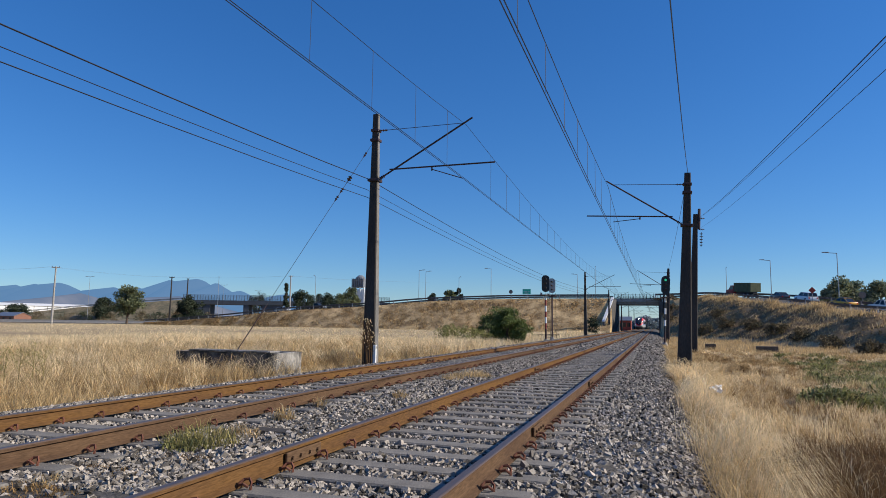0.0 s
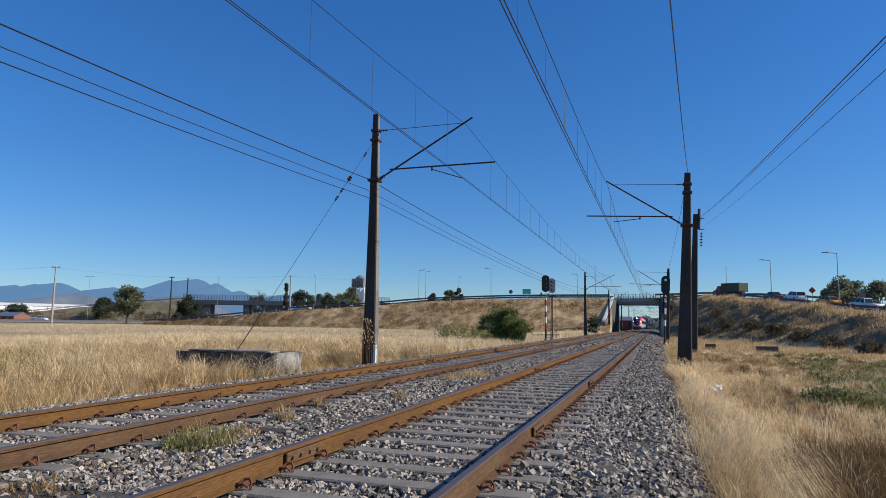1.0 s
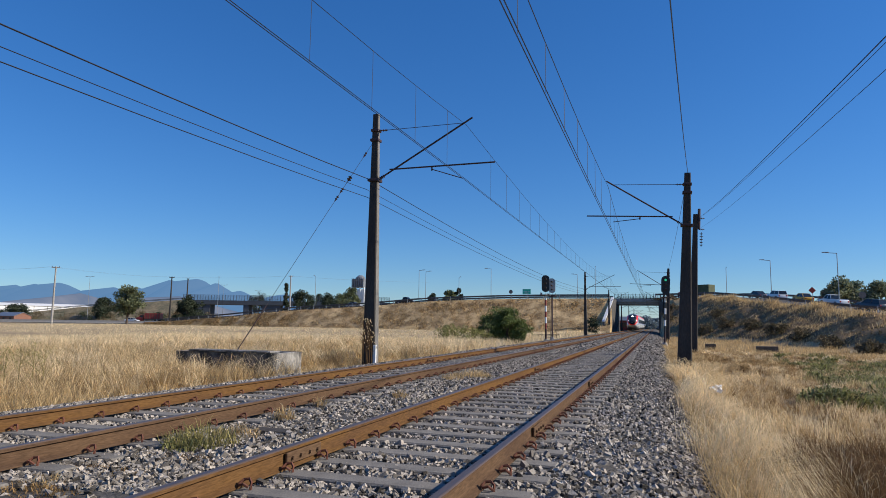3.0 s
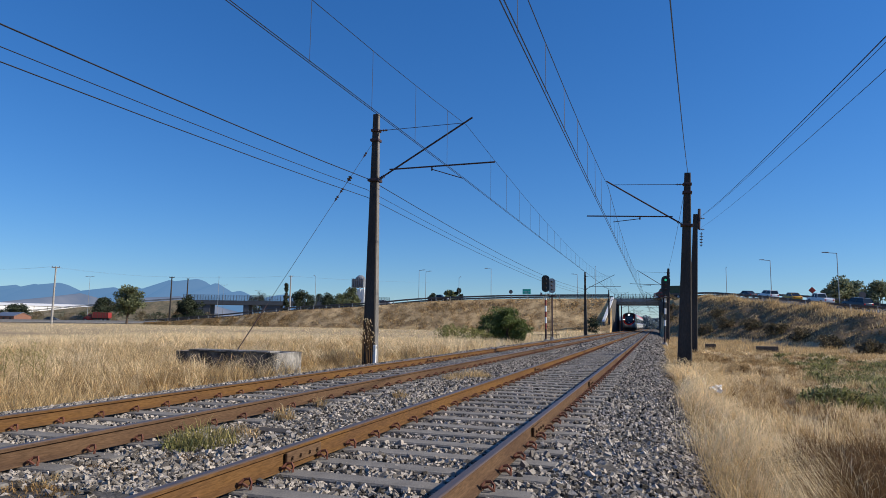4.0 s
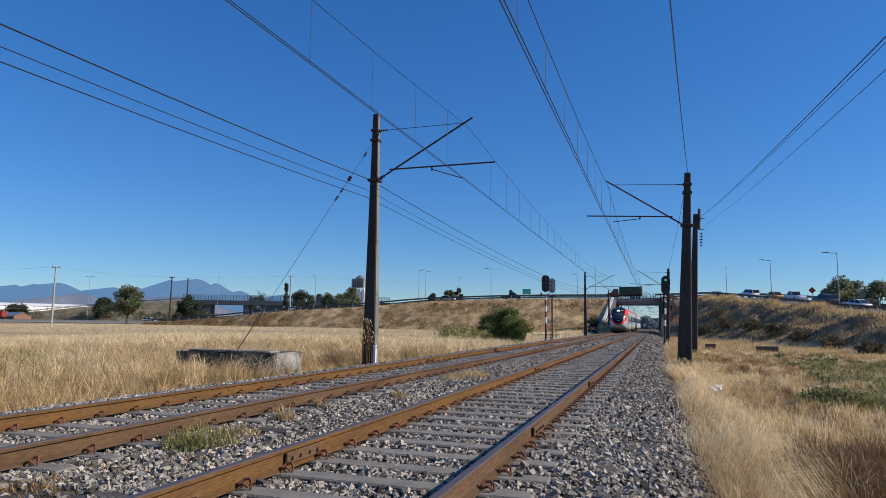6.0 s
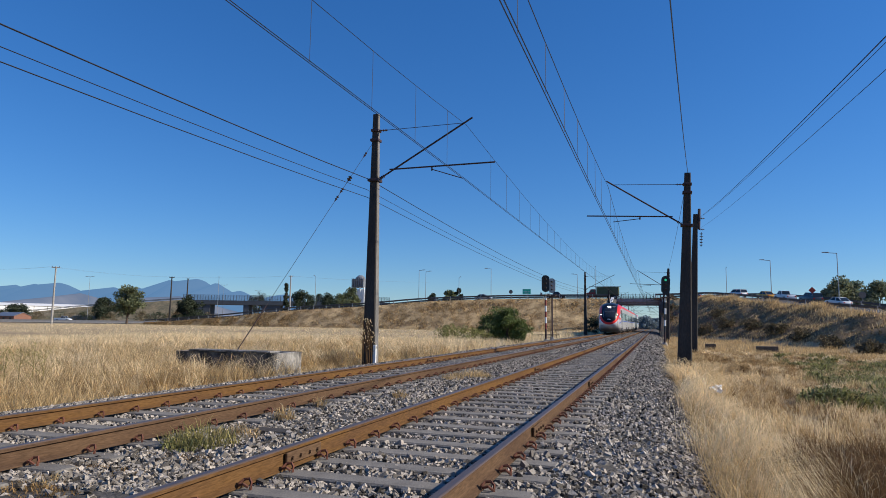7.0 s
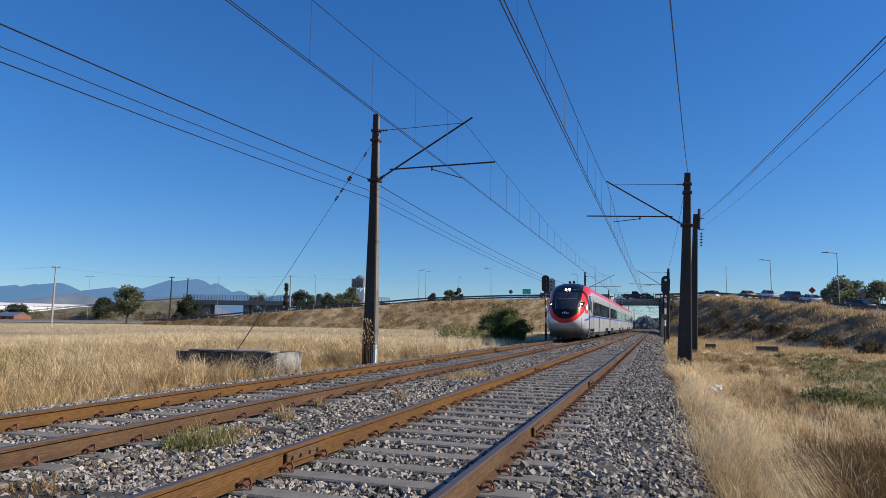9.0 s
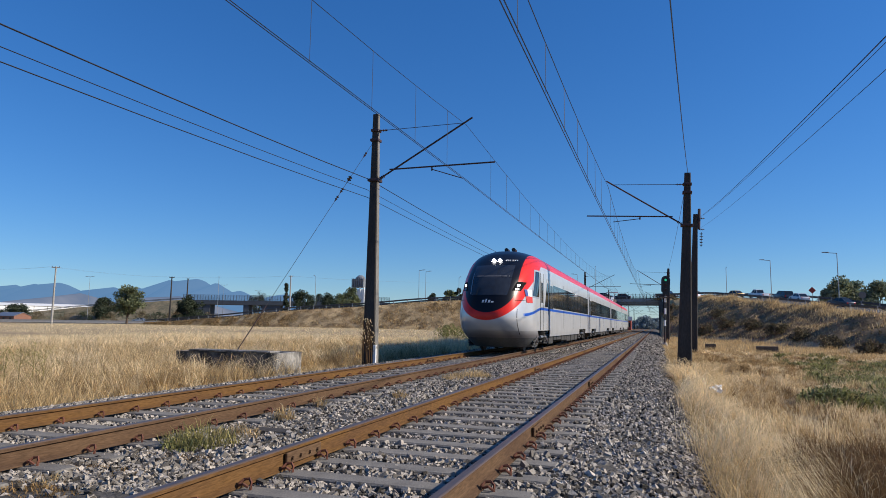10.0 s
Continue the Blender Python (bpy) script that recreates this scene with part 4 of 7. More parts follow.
def lorry(cab_paint, box_paint, label, box_len=5.4):
    e = empty("lorry", pose(0, 0, 0), label=label, category="truck", group="vehicles on the road")
    bm = bmesh.new()
    x0 = 2.1
    prof = [(x0, 0.55), (x0, 2.55), (x0 + 1.1, 2.55), (x0 + 1.55, 1.65), (x0 + 2.6, 1.5), (x0 + 2.7, 0.55)]
    loft(bm, [[(x, y, z) for x, z in prof] for y in (-1.1, 1.1)])
    bmesh.ops.bevel(bm, geom=list(bm.edges), offset=0.08, segments=2, affect="EDGES", profile=0.5)
    part("cab", bm, cab_paint, e, smooth=True)
    for s in (-1, 1):
        bm = bmesh.new()
        side = [(x0 + 0.2, 1.75), (x0 + 0.2, 2.35), (x0 + 1.0, 2.35), (x0 + 1.35, 1.75)]
        loft(bm, [[(x, s * 1.105, z) for x, z in side], [(x, s * 1.115, z) for x, z in side]])
        part("side_window", bm, VM["glass"], e)
    bm = bmesh.new()
    ws = [(x0 + 1.17, -0.95, 2.43), (x0 + 1.17, 0.95, 2.43), (x0 + 1.56, 0.95, 1.72), (x0 + 1.56, -0.95, 1.72)]
    loft(bm, [ws, [(x + 0.03, y, z + 0.02) for x, y, z in ws]])
    part("windscreen", bm, VM["glass"], e)
    bm = bmesh.new()
    box(bm, x0 - 0.3 - box_len, x0 - 0.3, -1.24, 1.24, 1.2, 3.1, 0.04)
    b = part("cargo_box", bm, box_paint, e, "green canvas-covered cargo box")
    for k in range(7):
        x = x0 - 0.35 - box_len * k / 6.15
        for s in (-1, 1):
            bm = bmesh.new()
            box(bm, x - 0.05, x + 0.05, s * 1.24 - 0.03, s * 1.24 + 0.03, 1.15, 3.12)
            part("stake", bm, VM["tarp"], b)
    bm = bmesh.new()
    box(bm, x0 - 0.2 - box_len, x0 + 2.5, -0.45, 0.45, 0.7, 1.2, 0.02)
    part("chassis", bm, M["black"], e)
    for sx in (x0 + 1.9, x0 - 3.4, x0 - 4.7):
        for s in (-1, 1):
            bm = bmesh.new()
            tube(bm, (sx, s * 0.8, 0.5), (sx, s * 1.15, 0.5), 0.5, seg=16)
            wh = part("wheel", bm, VM["tyre"], e)
            bm = bmesh.new()
            tube(bm, (sx, s * 1.1, 0.5), (sx, s * 1.17, 0.5), 0.28, seg=12)
            part("rim", bm, VM["rim"], wh)
    return e


# westbound traffic: seconds and distance along the road
TRAFFIC = [
    (lorry(VM["red"], VM["tarp"], "slow red lorry with a green canvas cargo box"), [(0, 285.7), (1.2, 281.2), (2.4, 276.2), (4, 268.0), (5, 262.5), (5.7, 259.0), (6.8, 253.1), (7.5, 248.9), (8.2, 245), (10, 235)]),
    (vehicle("sedan", VM["dark"], "dark sedan car in the queue of traffic"), [(0, 297.7), (1.2, 294.8), (2.4, 291.6), (3.8, 287.1), (5, 282.5), (5.6, 279.6), (7.3, 270.6), (9, 261.3), (10, 256.1)]),
    (vehicle("suv", VM["white"], "white sport utility car in slow traffic"), [(0, 307.2), (1.2, 302.6), (2.4, 298.5), (3.8, 294.2), (5.6, 288.7), (6.8, 284.3), (8, 279.7), (9.2, 275.1), (10, 271.5)]),
    (vehicle("taxi", VM["taxi"], "yellow taxi with a black roof", "taxi"), [(0, 317.6), (1.2, 313.1), (2.4, 308.6), (3.8, 303), (5, 298.9), (6.8, 293.2), (8, 289.7), (9.2, 285.6), (10, 282.8)]),
    (vehicle("pickup", VM["white"], "white pickup truck with an open bed", "pickup truck"), [(0, 326), (1.2, 321.6), (2.4, 317.3), (3.8, 312.4), (5, 307.6), (6.8, 300.2), (8, 296.5), (9.2, 293.2), (10, 290.4)]),
    (vehicle("suv", VM["dark"], "dark sport utility car in slow traffic"), [(0, 331), (2.4, 324.9), (3.8, 321.1), (5, 317.1), (6.8, 309.5), (8, 305.2), (9.2, 301), (10, 298.9)]),
    (vehicle("sedan", VM["white"], "white sedan car in slow traffic"), [(0, 344), (2.5, 334), (5, 324.5), (6.8, 317.2), (8, 312.4), (9.2, 307.9), (10, 304.9)]),
    (vehicle("sedan", VM["dark"], "dark sedan car at the end of the queue"), [(0, 357), (4, 341), (8, 324.9), (9.2, 320.4), (10, 317.1)]),
]
# the same road eastbound
EASTBOUND = [
    (vehicle("pickup", VM["dark"], "dark pickup truck driving over the bridge", "pickup truck"), [(0, 173), (2, 190.5), (4, 209.5), (5.2, 220.6), (6.8, 238.1), (8, 250.5), (9, 259.3), (10, 267.9)]),
    (vehicle("sedan", VM["silver"], "silver sedan car driving along the embankment"), [(0, 161.9), (2, 176.6), (4.4, 197.3), (5.6, 208.2), (6.8, 219.7), (8, 232.5), (9, 242.7), (10, 252.4)]),
]

# ---- low road west of the line, far bridge, sheds, hills ----
LOW_A, LOW_B = Vector((-330, 118, 0)), Vector((-95, 205, 0))


def low_road(x, lane):
    """Pose on the low road at the place x; lane 1: eastbound, -1: westbound."""
    d = (LOW_B - LOW_A).normalized()
    k = (x - LOW_A.x) / (LOW_B.x - LOW_A.x)
    p = LOW_A.lerp(LOW_B, k) + Vector((d.y, -d.x, 0)) * 1.8 * lane
    a = math.degrees(math.atan2(d.y, d.x))
    return pose(p.x, p.y, 0.3, 0, 0, a if lane > 0 else a + 180)


def far_things():
    d = (LOW_B - LOW_A).normalized()
    n = Vector((d.y, -d.x, 0))
    bm = bmesh.new()
    loft(bm, [[p + n * 4 + Vector((0, 0, 0.29)), p - n * 4 + Vector((0, 0, 0.29)), p - n * 6 + Vector((0, 0, -0.7)), p + n * 6 + Vector((0, 0, -0.6))] for p in (LOW_A.lerp(LOW_B, -0.45), LOW_A.lerp(LOW_B, 1.2))])
    tagged(part("service_road", bm, M["asphalt"]), "grey asphalt road behind the dry field", "road", kind="structure")
    # concrete barrier along it
    e = empty("road_barrier", pose(0, 0, 0), label="low pale concrete barrier along the service road", category="barrier")
    L = (LOW_B - LOW_A).length
    first = None
    for k in range(int(L / 6)):
        p = LOW_A + d * (k * 6 + 3) + n * 6.2
        m = pose(p.x, p.y, -0.1, 0, 0, math.degrees(math.atan2(d.y, d.x)))
        if first is None:
            bm = bmesh.new()
            prof = [(-0.28, 0), (0.28, 0), (0.12, 0.35), (0.08, 0.85), (-0.08, 0.85), (-0.12, 0.35)]
            loft(bm, [[(x, a, b) for a, b in prof] for x in (-2.97, 2.97)])
            first = part("barrier_block", bm, M["concrete"], e)
            first.matrix_basis = m
        else:
            share(first, "barrier_block", m, e)


far_things()
LOW_TRAFFIC = [
    (vehicle("pickup", VM["white"], "white pickup truck on the service road", "pickup truck"), 1, [(0, -227), (0.6, -209.3), (1.2, -192), (1.8, -173.6), (2.4, -157.5), (3, -142.3), (4, -120), (6, -90), (10, -62)]),
    (vehicle("sedan", VM["white"], "white sedan car on the service road"), 1, [(0, -262), (1.8, -207.4), (2.4, -188.4), (2.7, -178.7), (3.8, -145), (5, -118), (7, -95), (10, -75)]),
    (vehicle("sedan", VM["dark"], "dark sedan car on the service road"), 1, [(0, -300), (3.6, -205.6), (4.1, -191.3), (4.7, -174.1), (5, -164.1), (5.7, -145), (7, -118), (10, -86)]),
    (vehicle("suv", VM["white"], "white utility car on the service road"), 1, [(0, -335), (4.7, -208.2), (5.3, -189.4), (5.6, -178.5), (6.6, -143.2), (8, -115), (10, -98)]),
    (vehicle("pickup", VM["white"], "white pickup truck on the service road", "pickup truck"), 1, [(0, -375), (6.5, -209.1), (7, -190.5), (7.4, -176.2), (7.8, -164.1), (8.2, -154.5), (8.7, -145.8), (10, -122)]),
    (lorry(VM["red"], VM["red"], "red tipper lorry on the service road"), -1, [(0, -116), (1.8, -145.1), (2.7, -159.9), (3.8, -177.5), (4.7, -193.5), (5.7, -209.5), (10, -285)]),
    (vehicle("sedan", VM["silver"], "pale sedan car on the service road"), -1, [(0, -60), (5, -85), (8.7, -144.2), (9.5, -159), (10, -168.2)]),
]


def hill(name, x0, x1, y, peaks, material, label, seed):
    """Ridge seen far off: a solid range with a ragged crest and folded flanks."""
    rnd = random.Random(seed)
    n = 160
    xs_ = np.linspace(x0, x1, n)
    crest = np.zeros(n)
    for px, ph, pw in peaks:
        crest = np.maximum(crest, ph * np.exp(-((xs_ - px) / pw) ** 2))
    ph = rnd.uniform(0, 9)
    crest = crest * (1 + 0.05 * np.sin(xs_ * 0.021 + ph) + 0.03 * np.sin(xs_ * 0.06 + ph))
    rows = []
    for j, (f, k) in enumerate(((-1.0, 0.0), (-0.75, 0.3), (-0.5, 0.56), (-0.25, 0.82), (0, 1.0), (0.5, 0.5), (1.0, 0.0))):
        fold = 1 + 0.10 * np.sin(xs_ * 0.03 + j * 1.3) * (abs(f) > 0.01) * (abs(f) < 0.99)
        rows.append(np.stack([xs_ + 30 * f * np.sin(xs_ * 0.01), np.full(n, y) + f * 420, crest * k * fold - 2], -1))
    v = np.concatenate(rows)
    i = (np.arange(len(rows) - 1)[:, None] * n + np.arange(n - 1)[None]).ravel()
    ob = mesh_np(name, v, np.stack([i, i + 1, i + n + 1, i + n], 1), material, smooth=True)
    return tagged(ob, label, "mountains", kind="structure")


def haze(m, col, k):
    """Air light over a far backdrop, put in as a glow of its own surface."""
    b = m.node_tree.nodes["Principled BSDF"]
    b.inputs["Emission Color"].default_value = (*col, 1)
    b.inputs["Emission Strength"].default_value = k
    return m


# hills emit a blue glow that imitates the haze before them
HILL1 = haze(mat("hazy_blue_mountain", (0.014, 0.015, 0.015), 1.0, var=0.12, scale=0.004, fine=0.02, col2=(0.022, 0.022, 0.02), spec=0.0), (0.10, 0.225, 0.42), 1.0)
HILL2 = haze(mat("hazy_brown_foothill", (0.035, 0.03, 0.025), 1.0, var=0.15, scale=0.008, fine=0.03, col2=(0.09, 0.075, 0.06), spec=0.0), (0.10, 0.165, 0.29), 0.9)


def ray_point(px, py, y):
    """Place at the distance y along the line of sight through a point of the view (1568 wide)."""
    half = math.tan(radians(68.88) / 2)
    w = CAM_POSE.to_3x3() @ Vector(((2 * px / 1568 - 1) * half, (882 - 2 * py) / 1568 * half, -1))
    k = y / w.y
    return Vector((0, 0, 1.27)) + w * k


def peak(px, py, y, w):
    p = ray_point(px, py, y)
    return (p.x, p.z + 2, w)


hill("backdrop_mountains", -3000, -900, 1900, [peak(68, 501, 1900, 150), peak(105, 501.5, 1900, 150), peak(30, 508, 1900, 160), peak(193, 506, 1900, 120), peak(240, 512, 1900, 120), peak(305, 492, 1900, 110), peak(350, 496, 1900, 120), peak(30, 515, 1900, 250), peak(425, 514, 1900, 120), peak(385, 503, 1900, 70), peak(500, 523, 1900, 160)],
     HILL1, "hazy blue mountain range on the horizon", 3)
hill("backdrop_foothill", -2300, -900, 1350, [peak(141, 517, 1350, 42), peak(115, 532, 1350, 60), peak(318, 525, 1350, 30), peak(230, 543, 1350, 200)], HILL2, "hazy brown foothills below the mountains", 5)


# the blue of distant haze is mixed into this concrete colour
FARB = mat("hazy_dark_concrete", (0.06, 0.075, 0.095), 0.9, var=0.15, scale=0.4, fine=3)


def far_bridge():
    """Second road bridge with a tall mesh fence, farther to the west."""
    e = empty("far_road_bridge", pose(0, 0, 0), label="distant dark concrete overpass with a blue-grey mesh fence", category="bridge")
    a, b = ray_point(330, 533, 290), ray_point(690, 533, 330)
    d = (b - a).normalized()
    ang = math.degrees(math.atan2(d.y, d.x))
    L = (b.xy - a.xy).length
    z = 12.9
    m = pose(a.x, a.y, 0, 0, 0, ang)
    bm = bmesh.new()
    box(bm, 0, L, -5, 5, z - 3.2, z - 0.9, 0.05, m=m)
    part("deck", bm, FARB, e)
    for k in range(76):
        x = L * k / 75
        bm = bmesh.new()
        box(bm, x - 0.09, x + 0.09, -5.09, -4.91, z - 0.9, z + 1.9, m=m)
        part("fence_post", bm, FARB, e)
    for zz in (z - 0.6, z - 0.1, z + 0.4, z + 0.9, z + 1.4, z + 1.9):
        bm = bmesh.new()
        box(bm, 0, L, -5.03, -4.97, zz - 0.06, zz + 0.06, m=m)
        part("fence_rail", bm, FARB, e)
    # the wide ones fill in the dark mass under the deck
    for x, hw in ((7, 7), (L * 0.3, 1.4), (L * 0.42, 5), (L * 0.7, 9), (L - 6, 6)):
        bm = bmesh.new()
        box(bm, x - hw, x + hw, -4.5, 4.5, -0.5, z - 2.4, 0.1, m=m)
        part("pier", bm, FARB, e)
    bm = bmesh.new()
    prof = [(-112, 0.3), (-98, 1.8), (-84, 3.6), (-62, 6.2), (-33, 9.2), (0, z - 0.9)]
    rings = []
    for px_, pz in prof:
        rows_ = [(-6 - 1.6 * pz * k, pz - (pz + 0.6) * k) for k in (1, 0.75, 0.5, 0.25, 0)] + [(6, pz), (6 + 1.6 * pz, -0.6)]
        rings.append([m @ Vector((px_, a_, b_ + (0.5 * float(fnoise(px_, a_, 0.6)) if -0.5 < b_ < pz - 0.1 else 0))) for a_, b_ in rows_])
    loft(bm, rings, closed=False)
    tagged(part("embankment_far", bm, mat("far_scrub_bank", (0.21, 0.165, 0.10), 0.95, var=0.4, scale=0.2, fine=1.2, bump=1.0, bump_scale=2, col2=(0.10, 0.095, 0.06))), "far ramp bank of dry grass and scrub", "embankment", kind="structure")
    # guard rail along the ramp
    for (xa, za), (xb, zb) in zip(prof[1:], prof[2:]):
        bm = bmesh.new()
        for zz in (0.55, 0.95):
            tube(bm, m @ Vector((xa, -5.4, za + zz)), m @ Vector((xb, -5.4, zb + zz)), 0.14, seg=5)
        part("ramp_rail", bm, FARB, e)
    return e


far_bridge()


def shed():
    """Long white warehouse."""
    e = empty("warehouse", pose(0, 0, 0), label="long low white metal warehouse far behind the field", category="warehouse")
    a, b = ray_point(-60, 560, 240), ray_point(162, 560, 300)
    ang = math.degrees(math.atan2(b.y - a.y, b.x - a.x))
    L = (b.xy - a.xy).length
    m = pose(a.x, a.y, 0, 0, 0, ang)
    bm = bmesh.new()
    prof = [(0, -0.5), (0, 7.9), (11, 9.3), (22, 7.9), (22, -0.5)]
    loft(bm, [[m @ Vector((x, y, z)) for y, z in prof] for x in (0, L)])
    part("wall", bm, M["white"], e)
    for k in range(9):
        bm = bmesh.new()
        x = L * (k + 0.5) / 9
        box(bm, x - 0.15, x + 0.15, -0.06, 0.0, -0.5, 7.9, m=m)
        part("wall_rib", bm, M["steel"], e)
    bm = bmesh.new()
    box(bm, 2, L - 2, -0.05, 0, 3.0, 3.7, m=m)
    part("louvre_band", bm, M["steel"], e)
    bm = bmesh.new()
    for s in (0, 1):
        q = [(0, 11, 9.35), (0, -0.5 if s == 0 else 22.5, 7.9), (L, -0.5 if s == 0 else 22.5, 7.9), (L, 11, 9.35)]
        loft(bm, [[m @ Vector(p) for p in q], [m @ (Vector(p) + Vector((0, 0, 0.12))) for p in q]])
    part("roof", bm, M["white"], e)
    return e


shed()
bm = bmesh.new()
ring = []
for k in range(34):
    u = k / 33
    a = Vector((-345, 196, 0)).lerp(Vector((-196, 222, 0)), u)
    h = 3.6 * (1 - sm((u - 0.62) / 0.38) * 0.75) + 0.35 * float(fnoise(a.x, a.y, 0.5, 3))
    ring.append([a + Vector((1.5, -9, -0.6)), a + Vector((0.8, -5, h * 0.5)), a + Vector((0, 0, h)), a + Vector((-0.5, 3, h * 0.97)), a + Vector((-1.5, 10, -0.6))])
loft(bm, ring, closed=False)
tagged(part("berm", bm, mat("scrub_berm_earth", (0.20, 0.16, 0.10), 0.95, var=0.4, scale=0.2, fine=1.2, bump=1.0, bump_scale=2, col2=(0.09, 0.09, 0.05)), smooth=True), "low scrubby earth berm before the warehouse", "berm", kind="structure")


def house(px, py, y, w, h, wallm, label, name="house"):
    p = ray_point(px, py, y)
    e = empty(name, pose(p.x, p.y, -0.5), label=label, category="building")
    bm = bmesh.new()
    loft(bm, [[(x, yy, z) for yy, z in ((0, 0), (0, h), (3.5, h + 1.3), (7, h), (7, 0))] for x in (-w / 2, w / 2)])
    part("wall", bm, wallm, e)
    bm = bmesh.new()
    for q in ([(-w / 2 - .3, -.3, h), (w / 2 + .3, -.3, h), (w / 2 + .3, 3.5, h + 1.36), (-w / 2 - .3, 3.5, h + 1.36)], [(-w / 2 - .3, 3.5, h + 1.36), (w / 2 + .3, 3.5, h + 1.36), (w / 2 + .3, 7.3, h), (-w / 2 - .3, 7.3, h)]):
        loft(bm, [q, [(a, b, c + 0.1) for a, b, c in q]])
    part("roof", bm, M["steel"], e)
    for k in range(3):
        bm = bmesh.new()
        x = -w / 2 + w * (k + 0.5) / 3
        box(bm, x - 0.5, x + 0.5, -0.05, 0.02, h * 0.4, h * 0.8)
        part("window", bm, VM["glass"], e)
    return e


house(6, 566, 175, 10, 2.3, mat("faded_brick_red", (0.24, 0.12, 0.085), 0.9, var=0.2), "small faded red building behind the field")
house(1105, 582, 235, 4.4, 3.6, mat("red_shed_paint", (0.35, 0.06, 0.035), 0.8, var=0.2), "red shed beyond the bridge opening", "shed")


def tower():
    """Grey silo block with a white tank frame behind the mast."""
    p = ray_point(637, 540, 260)
    e = empty("silo_tower", pose(p.x, p.y, -0.5), label="grey industrial silo block on a white frame", category="tower")
    grey = mat("silo_grey", (0.20, 0.22, 0.25), 0.7, var=0.3, scale=0.8, fine=3)
    bm = bmesh.new()
    box(bm, -3.0, 2.4, -2.4, 2.4, 17.0, 20.8, 0.1)
    part("silo", bm, grey, e)
    bm = bmesh.new()
    tube(bm, (0, 0, 20.7), (0, 0, 21.4), 2.1, 2.1, seg=20)
    tube(bm, (0, 0, 21.4), (0, 0, 22.4), 2.1, 0.9, seg=20)
    part("tank", bm, grey, e)
    for k in range(7):
        bm = bmesh.new()
        tube(bm, (-3.05 + k * 0.92, -2.5, 17), (-3.05 + k * 0.92, -2.5, 21.2), 0.09, seg=5)
        part("lattice_bar", bm, M["pole"], e)
    for x in (-2.8, -0.9, 0.9, 2.8):
        bm = bmesh.new()
        box(bm, x - 0.2, x + 0.2, -2.5, -2.1, 0, 17)
        part("column", bm, M["white"], e)
    bm = bmesh.new()
    box(bm, -1.2, 3.6, -2, 2.5, 0, 16.2, 0.1)
    part("white_wall", bm, M["white"], e)
    return e


tower()


def power_pole(px, py_top, py_base, y, label, cross=1.6, material=None, two=False):
    b, t = ray_point(px, py_base, y), ray_point(px, py_top, y)
    e = empty("power_pole", pose(b.x, b.y, -0.5), label=label, category="power pole", group="power poles")
    h = t.z + 0.5
    bm = bmesh.new()
    tube(bm, (0, 0, 0), (0, 0, h), h * 0.02, h * 0.011, seg=8)
    part("pole", bm, material or M["pole"], e)
    bm = bmesh.new()
    box(bm, -cross / 2, cross / 2, -0.08, 0.08, h - 0.35, h - 0.15, m=pose(0, 0, 0, 0, 0, 25))
    part("crossarm", bm, material or M["pole"], e)
    for k in (-1, 0, 1):
        bm = bmesh.new()
        c = pose(0, 0, 0, 0, 0, 25) @ Vector((k * cross * 0.42, 0, h - 0.15))
        insulator(bm, c, c + Vector((0, 0, 0.35)), 2, 0.09)
        part("insulator", bm, M["insul"], e)
    return e


POLES = [power_pole(91, 472, 572, 118, "pale grey concrete power pole with a crossarm", 1.9, M["concrete"]), power_pole(300, 490, 562, 170, "dark power pole with a crossarm", 1.6), power_pole(329, 493, 560, 205, "dark power pole with a crossarm", 0.9), power_pole(512, 488, 560, 200, "pale power pole beside a cypress", 1.6, M["concrete"])]
pw = empty("power_wires", pose(0, 0, 0), label="faint pale power wires between distant poles", category="wire")
for k in (-0.7, 0.7):
    bm = bmesh.new()
    tops = [ray_point(-80, 474, 105)] + [ray_point(*q) + Vector((k, 0, 0.1)) for q in ((91, 473, 118), (300, 491, 170), (512, 489, 200))] + [ray_point(760, 500, 260)]
    span_wire(bm, tops, 0.5, 0.009, 10)
    part("wire", bm, M["steel"], pw)


def lamp_post(px, py_top, py_base, y, arm, label, twin=False, z0=None):
    b, t = ray_point(px, py_base, y), ray_point(px, py_top, y)
    zb = b.z if z0 is None else z0
    e = empty("street_lamp", pose(b.x, b.y, zb), label=label, category="street lamp", group="street lamps")
    h = t.z - zb
    bm = bmesh.new()
    tube(bm, (0, 0, -5.0), (0, 0, h), 0.10, 0.06, seg=8)
    part("post", bm, M["steel"], e)
    for s in ((-1, 1) if twin else (1,)):
        bm = bmesh.new()
        tube(bm, (0, 0, h - 0.05), (arm * s, 0, h + 0.15), 0.06, 0.05, seg=6)
        part("arm", bm, M["steel"], e)
        bm = bmesh.new()
        box(bm, min(arm * s, arm * s * 0.55), max(arm * s, arm * s * 0.55), -0.14, 0.14, h + 0.08, h + 0.22, 0.03)
        part("lamp_head", bm, M["steel"], e)
    return e


for a in ((1485.5, 448, 531, 122, -2.2), (1365.5, 461, 521, 148, -2.0), (869, 476, 528, 176, -1.9), (741, 479, 531, 176, 1.9), (753, 481, 531, 190, 1.9), (1022, 486, 528, 184, -1.6), (812, 491, 531, 200, 0.7), (557, 489, 548, 172, -0.7)):
    lamp_post(*a, "grey steel street lamp with a single arm beside the road")
for a in ((154, 490, 563, 205, 2.4), (384, 491, 560, 215, 0.3), (394, 505, 555, 300, 2.5), (455, 515, 555, 320, 2.0)):
    lamp_post(*a, "distant grey street lamp with two arms", True)
